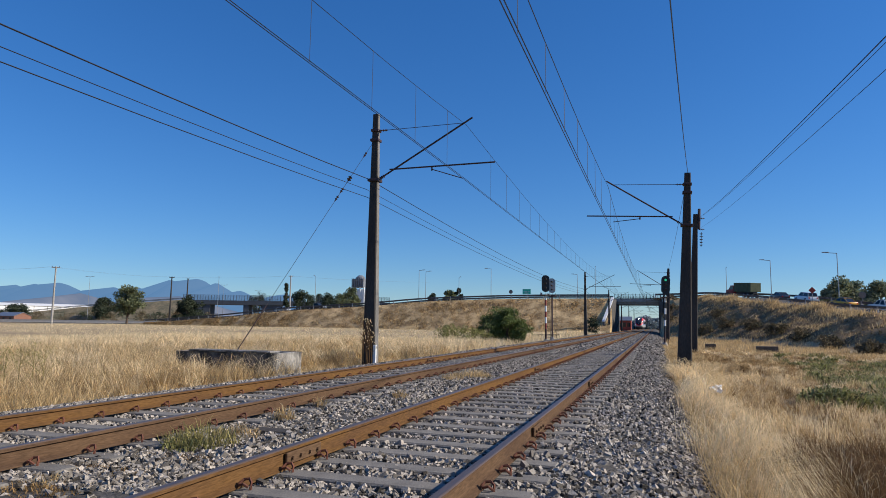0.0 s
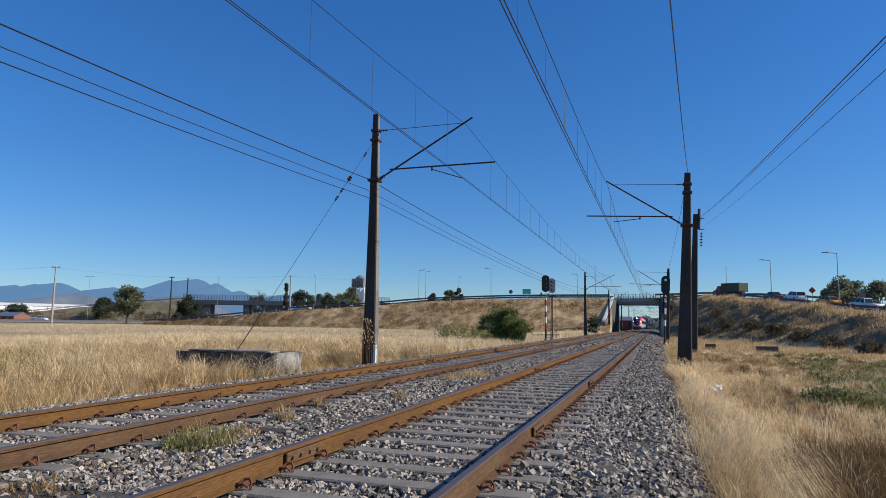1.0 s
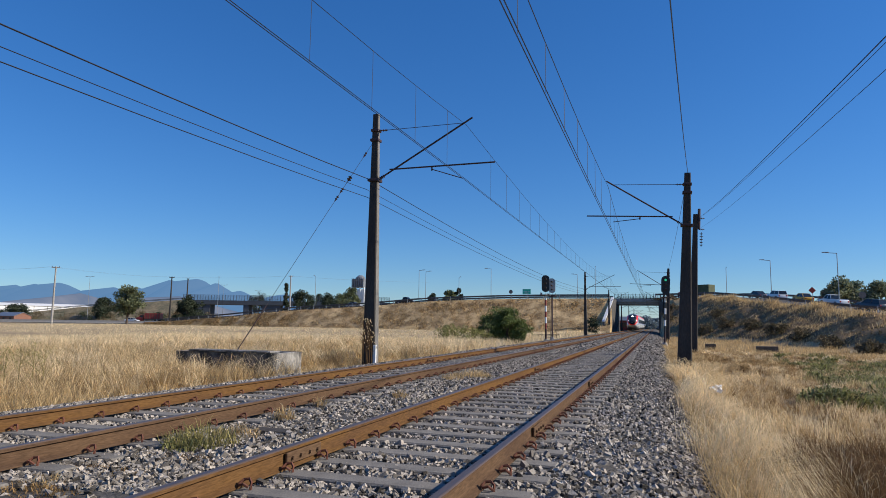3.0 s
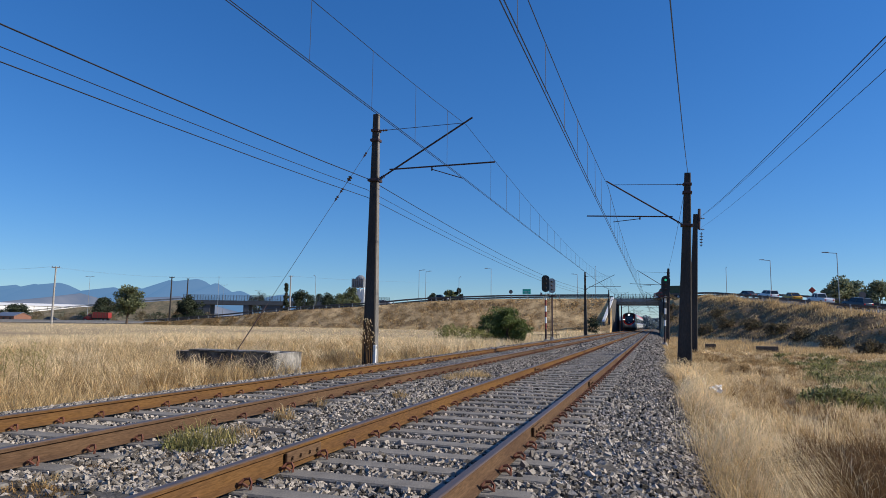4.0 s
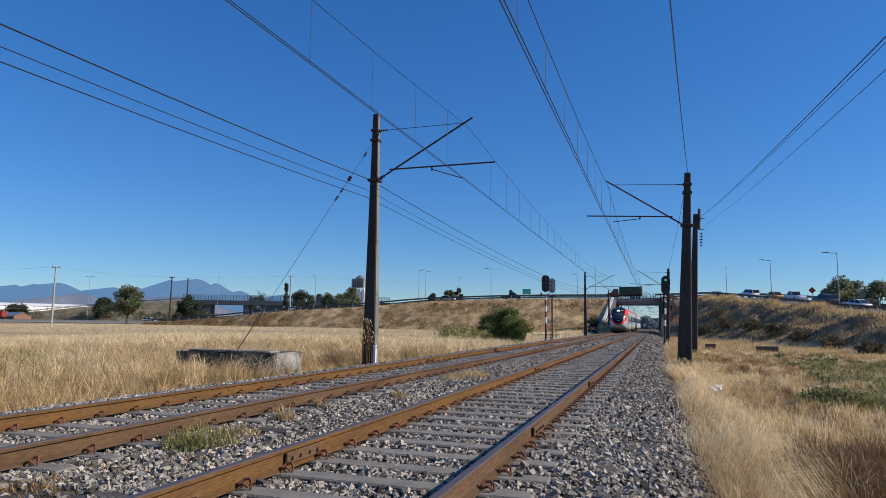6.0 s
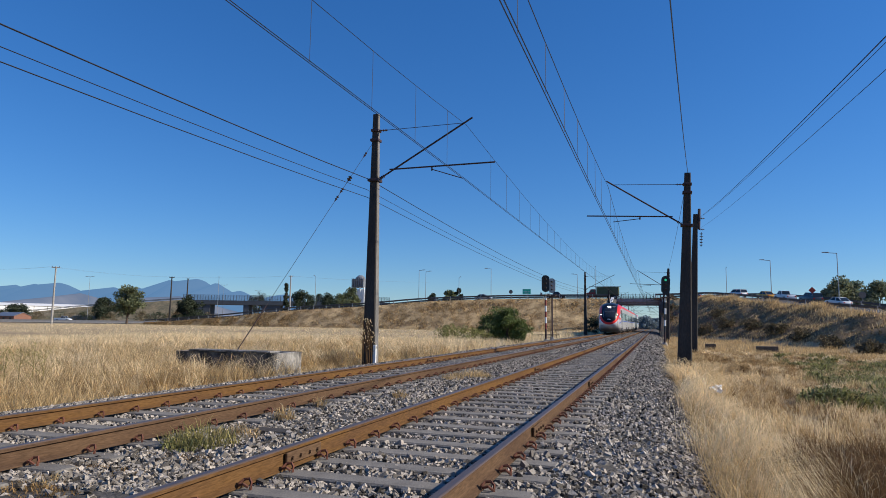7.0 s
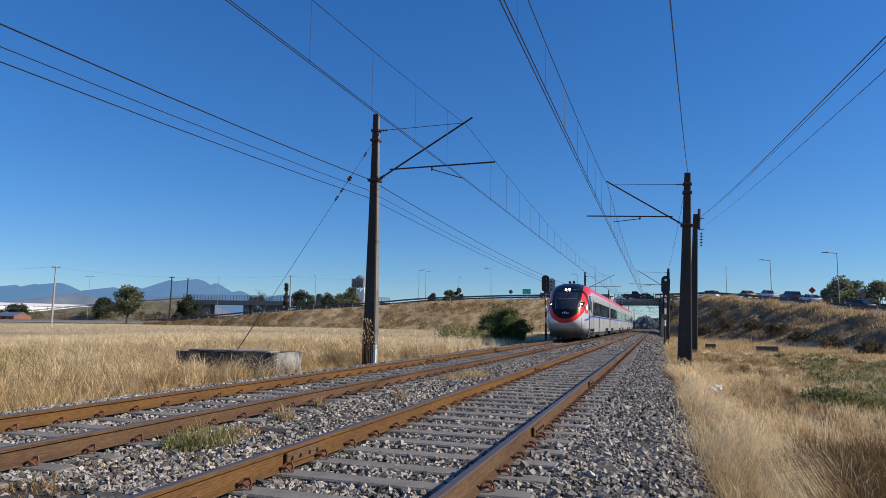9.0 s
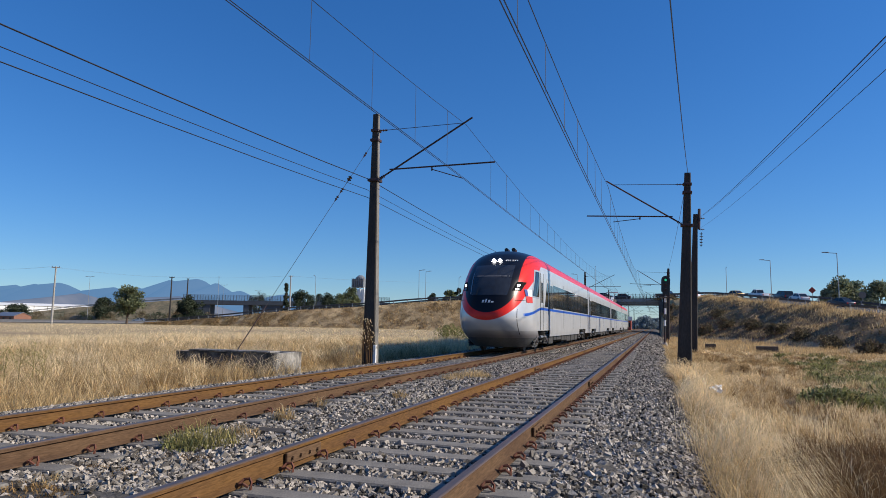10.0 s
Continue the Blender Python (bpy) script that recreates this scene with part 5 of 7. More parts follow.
lamp_post(1286.5, 474, 524, 190, 0.2, "thin grey antenna mast beyond the road")
lamp_post(1054, 472, 525, 230, 0.2, "thin grey antenna mast beyond the road")


def guard_rail(s0, s1, lat, label, post=4.0):
    e = empty("guard_rail", pose(0, 0, 0), label=label, category="guard rail", group="guard rails")
    first = None
    pts = []
    for s in np.arange(s0, s1, post):
        p, a, _ = road_at(s, lat)
        pts.append((p, a))
        m = pose(p.x, p.y, p.z - 0.1, 0, 0, math.degrees(a))
        if first is None:
            bm = bmesh.new()
            box(bm, -0.09, 0.09, -0.09, 0.09, 0, 1.15)
            first = part("post", bm, M["steel"], e)
            first.matrix_basis = m
        else:
            share(first, "post", m, e)
    bm = bmesh.new()
    prof = [(-0.04, 0.62), (-0.09, 0.7), (-0.04, 0.8), (-0.09, 0.92), (-0.04, 1.02), (-0.02, 1.02), (-0.02, 0.62)]
    loft(bm, [[p + Vector((-math.sin(a) * o, math.cos(a) * o, z)) for o, z in prof] for p, a in pts])
    # beam colour holds the shade of its side away from the sun
    part("beam", bm, mat("shaded_guard_rail_steel", (0.10, 0.095, 0.09), 0.7, metal=0.3, var=0.2, scale=0.6, fine=10), e)
    return e


guard_rail(s_of_x(-150), S_ABL - 1, -5.1, "steel guard rail with a shade-dark beam along the embankment road")
guard_rail(S_ABR + 1, s_of_x(70), -5.1, "steel guard rail with a shade-dark beam along the curving road")
guard_rail(s_of_x(-150), S_ABL - 1, 5.1, "steel guard rail with a shade-dark beam on the far side")
guard_rail(S_ABR + 1, s_of_x(70), 5.1, "steel guard rail with a shade-dark beam on the far side of the curve")


def road_sign(px, py0, py1, y, kind, label):
    p, t = ray_point(px, py1, y), ray_point(px, py0, y)
    e = empty("road_sign", pose(p.x, p.y, p.z - 1.2), label=label, category="road sign")
    h = t.z - p.z + 1.2
    face = mat("sign_face_" + kind, {"green": (0.03, 0.55, 0.36), "diamond": (0.42, 0.04, 0.02), "back": (0.12, 0.12, 0.12)}[kind], 0.5, var=0.08)
    if kind == "green":
        w = 2.2
        for s in (-1, 1):
            bm = bmesh.new()
            tube(bm, (s * 0.7, 0.05, 0), (s * 0.7, 0.05, h), 0.05, seg=6)
            part("post", bm, M["steel"], e)
        bm = bmesh.new()
        box(bm, -w / 2, w / 2, -0.03, 0.03, h - 1.35, h, 0.01)
        part("panel", bm, face, e)
        for k, (a, b, z) in enumerate(((-0.8, 0.2, 0.95), (-0.8, 0.5, 0.6), (0.4, 0.8, 0.95))):
            bm = bmesh.new()
            box(bm, a, b, -0.045, -0.03, h - 1.35 + z - 0.4, h - 1.35 + z - 0.25)
            part("lettering_bar", bm, M["white"], e)
    else:
        bm = bmesh.new()
        tube(bm, (0, 0.04, 0), (0, 0.04, h - 0.3), 0.05, seg=6)
        part("post", bm, M["steel"], e)
        bm = bmesh.new()
        if kind == "diamond":
            box(bm, -0.42, 0.42, -0.02, 0.02, -0.42, 0.42, 0.01, m=pose(0, 0, h - 0.6) @ pose(0, 0, 0, 0, 45, 0))
        else:
            tube(bm, (0, -0.02, h - 0.6), (0, 0.02, h - 0.6), 0.55, seg=16)
        part("panel", bm, face, e)
    return e


road_sign(932, 512, 526, 172, "green", "green direction sign with white lettering bars")
road_sign(1438, 508, 527, 128, "diamond", "red-brown diamond warning sign on a post")
road_sign(1527, 516, 530, 125, "back", "dark round sign seen from behind")
road_sign(904, 513, 526, 178, "back", "small dark round sign on a post")
# ---- line-side things ----
def signal(x, y, z0, h, label, lit=None, pale=False, ladder=True, striped=True, band=None):
    """Colour-light signal on a post; lit: index of the lens that glows green."""
    e = empty("railway_signal", pose(x, y, z0, 0, 2.2 if x > 0 else 0, 0), label=label, category="railway signal", group="railway signals")
    hh = 1.55
    n = 8
    for k in range(n):
        bm = bmesh.new()
        a, b = (h - hh - 0.2) * k / n, (h - hh - 0.2) * (k + 1) / n
        tube(bm, (0, 0, a), (0, 0, b), 0.085, seg=10)
        part("post_section", bm, (M["arm"] if not striped or k < 2 else M["white"] if k % 2 else band or STRIPE), e)
    bm = bmesh.new()
    tube(bm, (0, 0, -0.3), (0, 0, 0.12), 0.3, 0.16, seg=10)
    part("base", bm, M["concrete"], e)
    face = M["steel"] if pale else M["black"]
    bm = bmesh.new()
    ring = []
    zc = h - hh / 2
    for i in range(28):
        t = i * math.tau / 28
        ring.append((0.36 * math.cos(t), zc + (hh / 2 - 0.36) * (1 if math.sin(t) >= 0 else -1) + 0.36 * math.sin(t)))
    loft(bm, [[(a, 0.03, b) for a, b in ring], [(a, -0.03, b) for a, b in ring]])
    part("backboard", bm, face, e, "oval backboard")
    bm = bmesh.new()
    box(bm, -0.2, 0.2, 0.03, 0.3, h - hh + 0.15, h - 0.15, 0.04)
    part("lamp_case", bm, face, e)
    for k in range(3):
        z = h - 0.36 - k * 0.41
        bm = bmesh.new()
        tube(bm, (0, -0.03, z), (0, -0.07, z), 0.10, seg=12)
        part("lens", bm, GREEN if lit == k else M["insul"], e)
        bm = bmesh.new()
        R_ = 0.125
        pts = [(R_ * math.cos(t), R_ * math.sin(t)) for t in np.linspace(-0.4, math.pi + 0.4, 10)]
        loft(bm, [[(a, -0.03, z + b) for a, b in pts], [(a, -0.30, z + b - 0.03) for a, b in pts]], closed=False)
        part("hood", bm, face, e)
    bm = bmesh.new()
    box(bm, -0.42, 0.42, -0.4, 0.4, h - hh - 0.32, h - hh - 0.24, 0.01)
    box(bm, -0.42, -0.38, -0.4, 0.4, h - hh - 0.24, h - hh - 0.06)
    part("platform", bm, M["arm"], e)
    if ladder:
        bm = bmesh.new()
        for s in (-1, 1):
            tube(bm, (s * 0.18 + 0.15, 0.6, 0), (s * 0.18 + 0.15, 0.32, h - hh), 0.02, seg=5)
        for k in range(12):
            z = 0.25 + k * (h - hh - 0.3) / 12
            tube(bm, (-0.03, 0.6 - 0.28 * z / (h - hh), z), (0.33, 0.6 - 0.28 * z / (h - hh), z), 0.012, seg=4)
        part("ladder", bm, M["arm"], e)
    return e


GREEN = glow("green_signal_lens", (0.05, 0.7, 0.42), 0.5)
STRIPE = mat("faded_red_paint", (0.28, 0.05, 0.035), 0.7, var=0.15)
signal(-9.6, 59.2, -0.15, 5.95, "railway signal on a red-white striped post, all lamps dark")
signal(-10.4, 68.3, -0.15, 6.3, "railway signal seen with a pale grey backboard", pale=True, striped=False)
signal(0.6, 58.0, -0.2, 5.75, "railway signal on a black and white post showing green", lit=0, band=M["black"])

# second mast behind the near one, with line insulators
p2 = empty("utility_mast", pose(2.4, 49.7, -0.6, 0, 2.6, 0), label="dark concrete mast with wires on insulators", category="mast")
part("pole", mast_body(10.0, 0.6, 0.3), M["pole"], p2)
bm = bmesh.new()
tube(bm, (0.25, 0, 8.9), (0.25, 0, 10.4), 0.1, seg=8)
part("top_bracket", bm, M["arm"], p2)
for z in (8.9, 9.7):
    bm = bmesh.new()
    insulator(bm, (0.2, 0, z), (0.62, -0.05, z), 3, 0.09)
    part("insulator", bm, M["insul"], p2)
bm = bmesh.new()
insulator(bm, (0.42, 0, 8.7), (0.42, 0, 7.6), 5, 0.13)
part("hanging_insulator", bm, M["insul"], p2)

# feeder wires west of the line, on brackets of the first mast; and east ones
fw = empty("feeder_wires", pose(0, 0, 0), label="three dark feeder wires along the western masts", category="wire")
for (x, z), r, sag in (((-10.35, 6.72), 0.016, 0.68), ((-10.45, 6.33), 0.010, 0.62), ((-10.4, 6.02), 0.012, 0.58)):
    bm = bmesh.new()
    span_wire(bm, [(x, y, z) for y in (-29, 22.17, 99, 150)], sag, r, 14)
    part("wire", bm, M["wire"], fw)
ew = empty("eastern_wires", pose(0, 0, 0), label="two dark wires rising overhead east of the line", category="wire")
for (a, b), r in ((((3.05, 49.65, 9.1), ray_point(1568, 40, 8.5)), 0.010), (((3.05, 49.65, 9.05), ray_point(1568, 52, 9.0)), 0.006), (((3.05, 49.65, 8.3), ray_point(1568, 100, 9.0)), 0.006)):
    bm = bmesh.new()
    a, b = Vector(a), Vector(b)
    span_wire(bm, [a, b + (b - a) * 0.25], 0.25, r, 14)
    part("wire", bm, M["wire"], ew)
tw = empty("top_wire", pose(0, 0, 0), label="single thin wire over the near mast", category="wire")
bm = bmesh.new()
span_wire(bm, [(1.5, 82.1, 8.2), (1.5, 30.72, 8.2), ray_point(1183, -30, 9.5)], 0.3, 0.011, 12)
part("wire", bm, M["wire"], tw)

# guy of the first mast, with its strain insulators, down to the old foundation block
guy = empty("guy_wire", pose(0, 0, 0), label="steel guy wire with dark strain insulators", category="guy wire")
g0, g1 = Vector((-10.15, 22.17, 8.25)), ray_point(412, 632, 17.3)
bm = bmesh.new()
tube(bm, g0, g1, 0.008, seg=5)
part("wire", bm, M["wire"], guy)
for k in (0.07, 0.2, 0.26, 0.3):
    bm = bmesh.new()
    c = g0.lerp(g1, k)
    insulator(bm, c, c + (g1 - g0).normalized() * 0.25, 2, 0.05 if k != 0.2 else 0.085)
    part("insulator", bm, M["insul"], guy)
bm = bmesh.new()
tube(bm, g0.lerp(g1, 0.8), g1, 0.016, seg=6)
part("anchor_rod", bm, M["arm"], guy)

# white marker at the foot of the first mast
mk = empty("marker_plate", pose(-9.83, 21.95, -0.3), label="white painted marker at the foot of a mast", category="marker")
bm = bmesh.new()
box(bm, -0.055, 0.055, -0.05, 0.05, 0, 0.75, 0.01)
part("plate", bm, M["white"], mk)

# old concrete foundation trough in the grass
fb = empty("concrete_trough", pose(0, 0, 0), label="old stained concrete trough standing in dry grass", category="concrete block")
stain = mat("stained_concrete", (0.34, 0.32, 0.29), 0.95, var=0.35, scale=2.2, fine=14, bump=0.5, bump_scale=20, col2=(0.07, 0.062, 0.055), mix=0.47)
# front wall: stains, plus the shade of its sunless side put into the colour
front_shade = mat("shaded_stained_concrete", (0.06, 0.052, 0.045), 0.95, var=0.35, scale=2.2, fine=14, bump=0.5, bump_scale=20, col2=(0.22, 0.20, 0.17), mix=0.62)
c0, c1 = Vector((-14.25, 16.75, -0.4)), Vector((-10.74, 16.75, -0.4))
ang = math.degrees(math.atan2(c1.y - c0.y, c1.x - c0.x))
Lb = (c1 - c0).length
mfb = pose(c0.x, c0.y, -0.4, 0, 0, ang)
for nm, bx in (("front_wall", (0, Lb, 0, 0.16)), ("back_wall", (0, Lb, 1.45, 1.6)), ("end_wall", (Lb - 0.16, Lb, 0.165, 1.445)), ("end_wall", (0, 0.16, 0.165, 1.445))):
    bm = bmesh.new()
    box(bm, bx[0], bx[1], bx[2], bx[3], 0, 0.72, 0.015, m=mfb)
    part(nm, bm, front_shade if nm == "front_wall" else stain, fb)
bm = bmesh.new()
box(bm, 0.5, Lb - 0.1, -0.04, 0.5, 0.725, 0.78, 0.01, m=mfb)
part("cover_slab", bm, stain, fb)

# low beams in the grass on both sides
OLD_WOOD = mat("old_grey_timber", (0.13, 0.10, 0.075), 0.9, var=0.3, scale=3, fine=20, bump=0.5, bump_scale=30, col2=(0.07, 0.055, 0.042))
for (pa, pb, y, lab) in (((1338, 609), (1377, 614), 52, "old dark sleeper lying in the dry grass"), ((1248, 613), (1267, 613), 55, "short dark timber lying in dry grass"), ((938, 576), (990, 578), 80, "dark low beam lying beyond the signals")):
    a, b = ray_point(*pa, y), ray_point(*pb, y)
    e = empty("old_sleeper", pose(a.x, a.y, float(ground_h(a.x, a.y)) - 0.05, 0, 0, math.degrees(math.atan2(b.y - a.y, b.x - a.x))), label=lab, category="timber")
    bm = bmesh.new()
    box(bm, 0, (b - a).length, -0.18, 0.18, 0, 0.52, 0.03)
    part("beam", bm, OLD_WOOD, e)

# crumpled white bag in the grass
p = BAG = ray_point(1269, 691, 17.0)
bm = bmesh.new()
bmesh.ops.create_icosphere(bm, subdivisions=3, radius=0.12)
for v in bm.verts:
    v.co *= 1 + 0.9 * noise.noise(v.co * 14)
    v.co.z = max(v.co.z * 0.7, -0.06)
bag = part("plastic_bag", bm, M["white"], None, smooth=False)
bag.matrix_basis = pose(p.x, p.y, float(ground_h(p.x, p.y)) + 0.24) @ Matrix.Diagonal((1.2, 1.2, 1.2, 1))
tagged(bag, "crumpled white plastic bag lying in grass", "bag")
# ---- plants and loose stone ----
GM = dict(
    straw=mat("dry_straw", (0.62, 0.465, 0.25), 0.8, var=0.15, scale=0.6, fine=6, per=0.5, col2=(0.47, 0.325, 0.155), transl=0.4, spec=0.2),
    pale=mat("pale_straw", (0.88, 0.735, 0.48), 0.8, var=0.15, scale=0.35, fine=6, per=0.4, col2=(0.74, 0.57, 0.32), transl=0.4, spec=0.2),
    brown=mat("brown_dead_grass", (0.23, 0.142, 0.064), 0.85, var=0.2, scale=0.5, fine=6, per=0.5, col2=(0.36, 0.232, 0.104), transl=0.35, spec=0.15),
    umber=mat("umber_dead_grass", (0.13, 0.075, 0.035), 0.85, var=0.2, scale=0.8, fine=6, per=0.4, col2=(0.22, 0.13, 0.055), transl=0.25, spec=0.1),
    weed=mat("grey_green_weed", (0.22, 0.23, 0.08), 0.8, var=0.2, scale=1.5, fine=8, per=0.4, col2=(0.30, 0.27, 0.11), transl=0.3, spec=0.2),
    leaf=mat("bush_leaf_green", (0.13, 0.17, 0.05), 0.6, var=0.25, scale=1.0, fine=6, per=0.45, col2=(0.11, 0.14, 0.04), transl=0.3, spec=0.3),
    leaf2=mat("tree_leaf_olive", (0.15, 0.18, 0.095), 0.65, var=0.25, scale=0.6, fine=4, per=0.45, col2=(0.16, 0.17, 0.08), transl=0.38, spec=0.3),
    dark=mat("dark_tree_leaf", (0.055, 0.07, 0.04), 0.7, var=0.25, scale=0.6, fine=4, per=0.4, transl=0.2, spec=0.2),
    scrub=mat("grey_brown_scrub", (0.19, 0.145, 0.09), 0.85, var=0.25, scale=0.5, fine=4, per=0.45, col2=(0.12, 0.105, 0.06), transl=0.2, spec=0.1),
    yellow=mat("yellow_green_weed", (0.36, 0.31, 0.12), 0.8, var=0.2, scale=1.5, fine=8, per=0.3, transl=0.35, spec=0.2),
    green=mat("broad_weed_leaf", (0.20, 0.20, 0.065), 0.6, var=0.25, scale=1.5, fine=8, per=0.6, col2=(0.25, 0.24, 0.10), transl=0.35, spec=0.3),
    gum=mat("grey_green_gum_leaf", (0.20, 0.24, 0.16), 0.6, var=0.25, scale=0.6, fine=4, per=0.45, col2=(0.17, 0.19, 0.11), transl=0.4, spec=0.3),
    # pale bluish leaves: air haze painted into the leaf colour
    hazy=mat("hazy_far_leaf", (0.32, 0.38, 0.40), 0.9, var=0.2, scale=0.4, fine=2, per=0.3, transl=0.2, spec=0.1),
    bark=mat("bark", (0.12, 0.085, 0.06), 0.9, var=0.3, scale=6, fine=30, bump=0.5, bump_scale=25),
)
RNG = np.random.default_rng(11)


def top_h(x, y):
    """Ground or ballast, whichever is higher."""
    g = ground_h(x, y)
    return np.where((x > -11.0) & (x < 0.72), np.maximum(g, bed(x)), g)


def blades(name, x, y, z, h, w, lean, material, label, cat="grass", bend=0.5, wind=(0.25, -0.1)):
    """Bent blades from roots; every array has one value a blade."""
    n = len(x)
    a = RNG.uniform(0, math.tau, n)
    la = RNG.uniform(0, math.tau, n)
    lx = np.cos(la) * lean * h + wind[0] * h * RNG.uniform(0.2, 1, n)
    ly = np.sin(la) * lean * h + wind[1] * h * RNG.uniform(0.2, 1, n)
    ux, uy = np.cos(a) * w / 2, np.sin(a) * w / 2
    r = np.stack([x, y, z], -1)
    u = np.stack([ux, uy, np.zeros(n)], -1)
    mid = r + np.stack([lx * 0.35, ly * 0.35, h * 0.58], -1)
    tip = r + np.stack([lx, ly, h * np.clip(1 - bend * lean, 0.3, 1)], -1)
    v = np.stack([r - u, r + u, mid - u * 0.7, mid + u * 0.7, tip], 1).reshape(-1, 3)
    k = np.arange(n)[:, None] * 5
    f = np.concatenate([k + np.array([[0, 1, 3]]), k + np.array([[0, 3, 2]]), k + np.array([[2, 3, 4]])])
    ob = mesh_np(name, v, f, material)
    return tagged(ob, label, cat, kind="stuff")


def scatter(n, x0, x1, y0, y1, near=0.0, wedge=True):
    """Roots in a strip of the plan, denser towards small y when near > 0."""
    u = RNG.uniform(0, 1, n)
    y = y0 + (y1 - y0) * u ** (1 + near)
    x = RNG.uniform(x0, x1, n)
    if not wedge:
        return x, y
    k = (x > -1.5 * y - 2.5) & (x < 0.33 * y + 1.8)       # the wedge of the plan that lies open to the viewer
    return x[k], y[k]


def meadow(name, n, x0, x1, y0, y1, h, w, lean, material, label, near=0.6, patch=0.35, edge=None, seed=0, wind=(0.15, -0.15)):
    x, y = scatter(n, x0, x1, y0, y1, near)
    n = len(x)
    keep = fnoise(x, y, 0.9, seed) + 0.6 * fnoise(x, y, 2.3, seed + 3) > RNG.uniform(-1.6, 0.6, n) * (1 - patch) - 0.4 * (1 - patch)
    if edge is not None:
        keep &= edge(x, y)
    x, y = x[keep], y[keep]
    m = len(x)
    hh = h * (0.55 + 0.45 * RNG.random(m)) * np.clip(1 + 0.45 * fnoise(x, y, 0.7, seed + 5) + 0.35 * fnoise(x, y, 1.9, seed + 9), 0.25, 2)
    hh = hh * np.clip(1.25 - y / 90.0, 0.75, 1)
    far = np.clip(y / 25.0, 1, 5)
    return blades(name, x, y, top_h(x, y) - 0.02, hh, w * far * (0.7 + 0.6 * RNG.random(m)), lean, material, label, wind=wind)


# west field
west = lambda x, y: x < -10.35 + 0.35 * np.sin(y * 0.9) + 0.2 * np.sin(y * 2.7)
meadow("dry_grass_verge", 36000, -16, -10.3, 4, 34, 0.62, 0.009, 0.85, GM["straw"], "tall dry golden grass beside the ballast", 0.5, 0.2, west)
meadow("dry_grass_field", 75000, -48, -13, 5, 62, 0.66, 0.011, 0.8, GM["pale"], "wide field of pale dry grass", 0.5, 0.3, west, 2)
meadow("brown_grass_field", 26000, -40, -12, 5, 50, 0.45, 0.012, 1.1, GM["brown"], "matted brown dead grass in the field", 0.5, 0.4, west, 4)
meadow("far_grass_field", 42000, -150, -14, 50, 150, 0.55, 0.012, 0.9, GM["pale"], "far field of pale dry grass", 0.1, 0.3, west, 6)
meadow("far_verge_grass", 20000, -17, -10.2, 30, 155, 1.05, 0.010, 0.5, GM["pale"], "dry golden grass along the far ballast edge", 0.3, 0.2, west, 7)
# east verge and meadow
east = lambda x, y: x > 0.50 + 0.10 * fnoise(x * 0, y, 3.0, 1) + 0.12 * fnoise(x * 0, y, 1.1, 2)
def trodden(x, y):
    """The east meadow but for the grassless spots round the bag and the mast's foot."""
    bag_ = (np.abs(x - BAG.x * y / 17.0) < 0.32) & (y > 14.6) & (y < 17.5)
    foot = (np.abs(x - 0.036 * y) < 0.45) & (y > 25.5) & (y < 31.2)
    return east(x, y) & ~bag_ & ~foot


verge = lambda x, y: trodden(x, y) & (x < 0.78 + 0.05 * y + 0.3 * fnoise(x, y, 1.5, 31))
meadow("dry_grass_east_verge", 34000, 0.35, 2.2, 3.0, 60, 0.55, 0.006, 0.6, GM["straw"], "long golden grass leaning over the ballast edge", 0.9, 0.1, verge, 8, (-0.35, -0.15))
meadow("dry_grass_east_meadow", 18000, 1.4, 13, 7.5, 60, 0.30, 0.007, 1.4, GM["straw"], "trampled dry grass meadow", 1.0, 0.4, trodden, 9)
meadow("brown_grass_east", 46000, 1.6, 14, 3.2, 55, 0.32, 0.009, 1.2, GM["brown"], "matted brown grass of the meadow", 1.0, 0.35, trodden, 10)
meadow("pale_stalks_east", 9000, 1.6, 12, 6.5, 30, 0.62, 0.005, 0.35, GM["pale"], "tall pale seed stalks over the meadow", 0.8, 0.3, east, 12)
meadow("far_grass_east", 26000, 1.0, 16, 45, 120, 0.6, 0.010, 0.4, GM["straw"], "golden grass before the dark bank", 0.3, 0.2, east, 13)


def tufts(name, n, box4, h, w, per, material, label, edge, near=0.5, seed=0):
    """Separate tussocks: fans of blades from one root, flattened by wind and feet."""
    x, y = scatter(n, *box4, near)
    k = edge(x, y)
    x, y = x[k], y[k]
    m = len(x)
    size = RNG.uniform(0.5, 1.2, m)
    X, Y, S = np.repeat(x, per), np.repeat(y, per), np.repeat(size, per)
    ang = np.repeat(RNG.uniform(0, math.tau, m), per) + RNG.normal(0, 0.7, m * per)
    q = RNG.random(m * per)
    X = X + np.cos(ang) * q * 0.16 * S
    Y = Y + np.sin(ang) * q * 0.16 * S
    far = np.clip(Y / 22.0, 1, 4)
    return blades(name, X, Y, top_h(X, Y) - 0.02, h * S * RNG.uniform(0.5, 1.05, m * per), w * far * RNG.uniform(0.7, 1.4, m * per), 0.75, material, label, wind=(-0.25, -0.1))


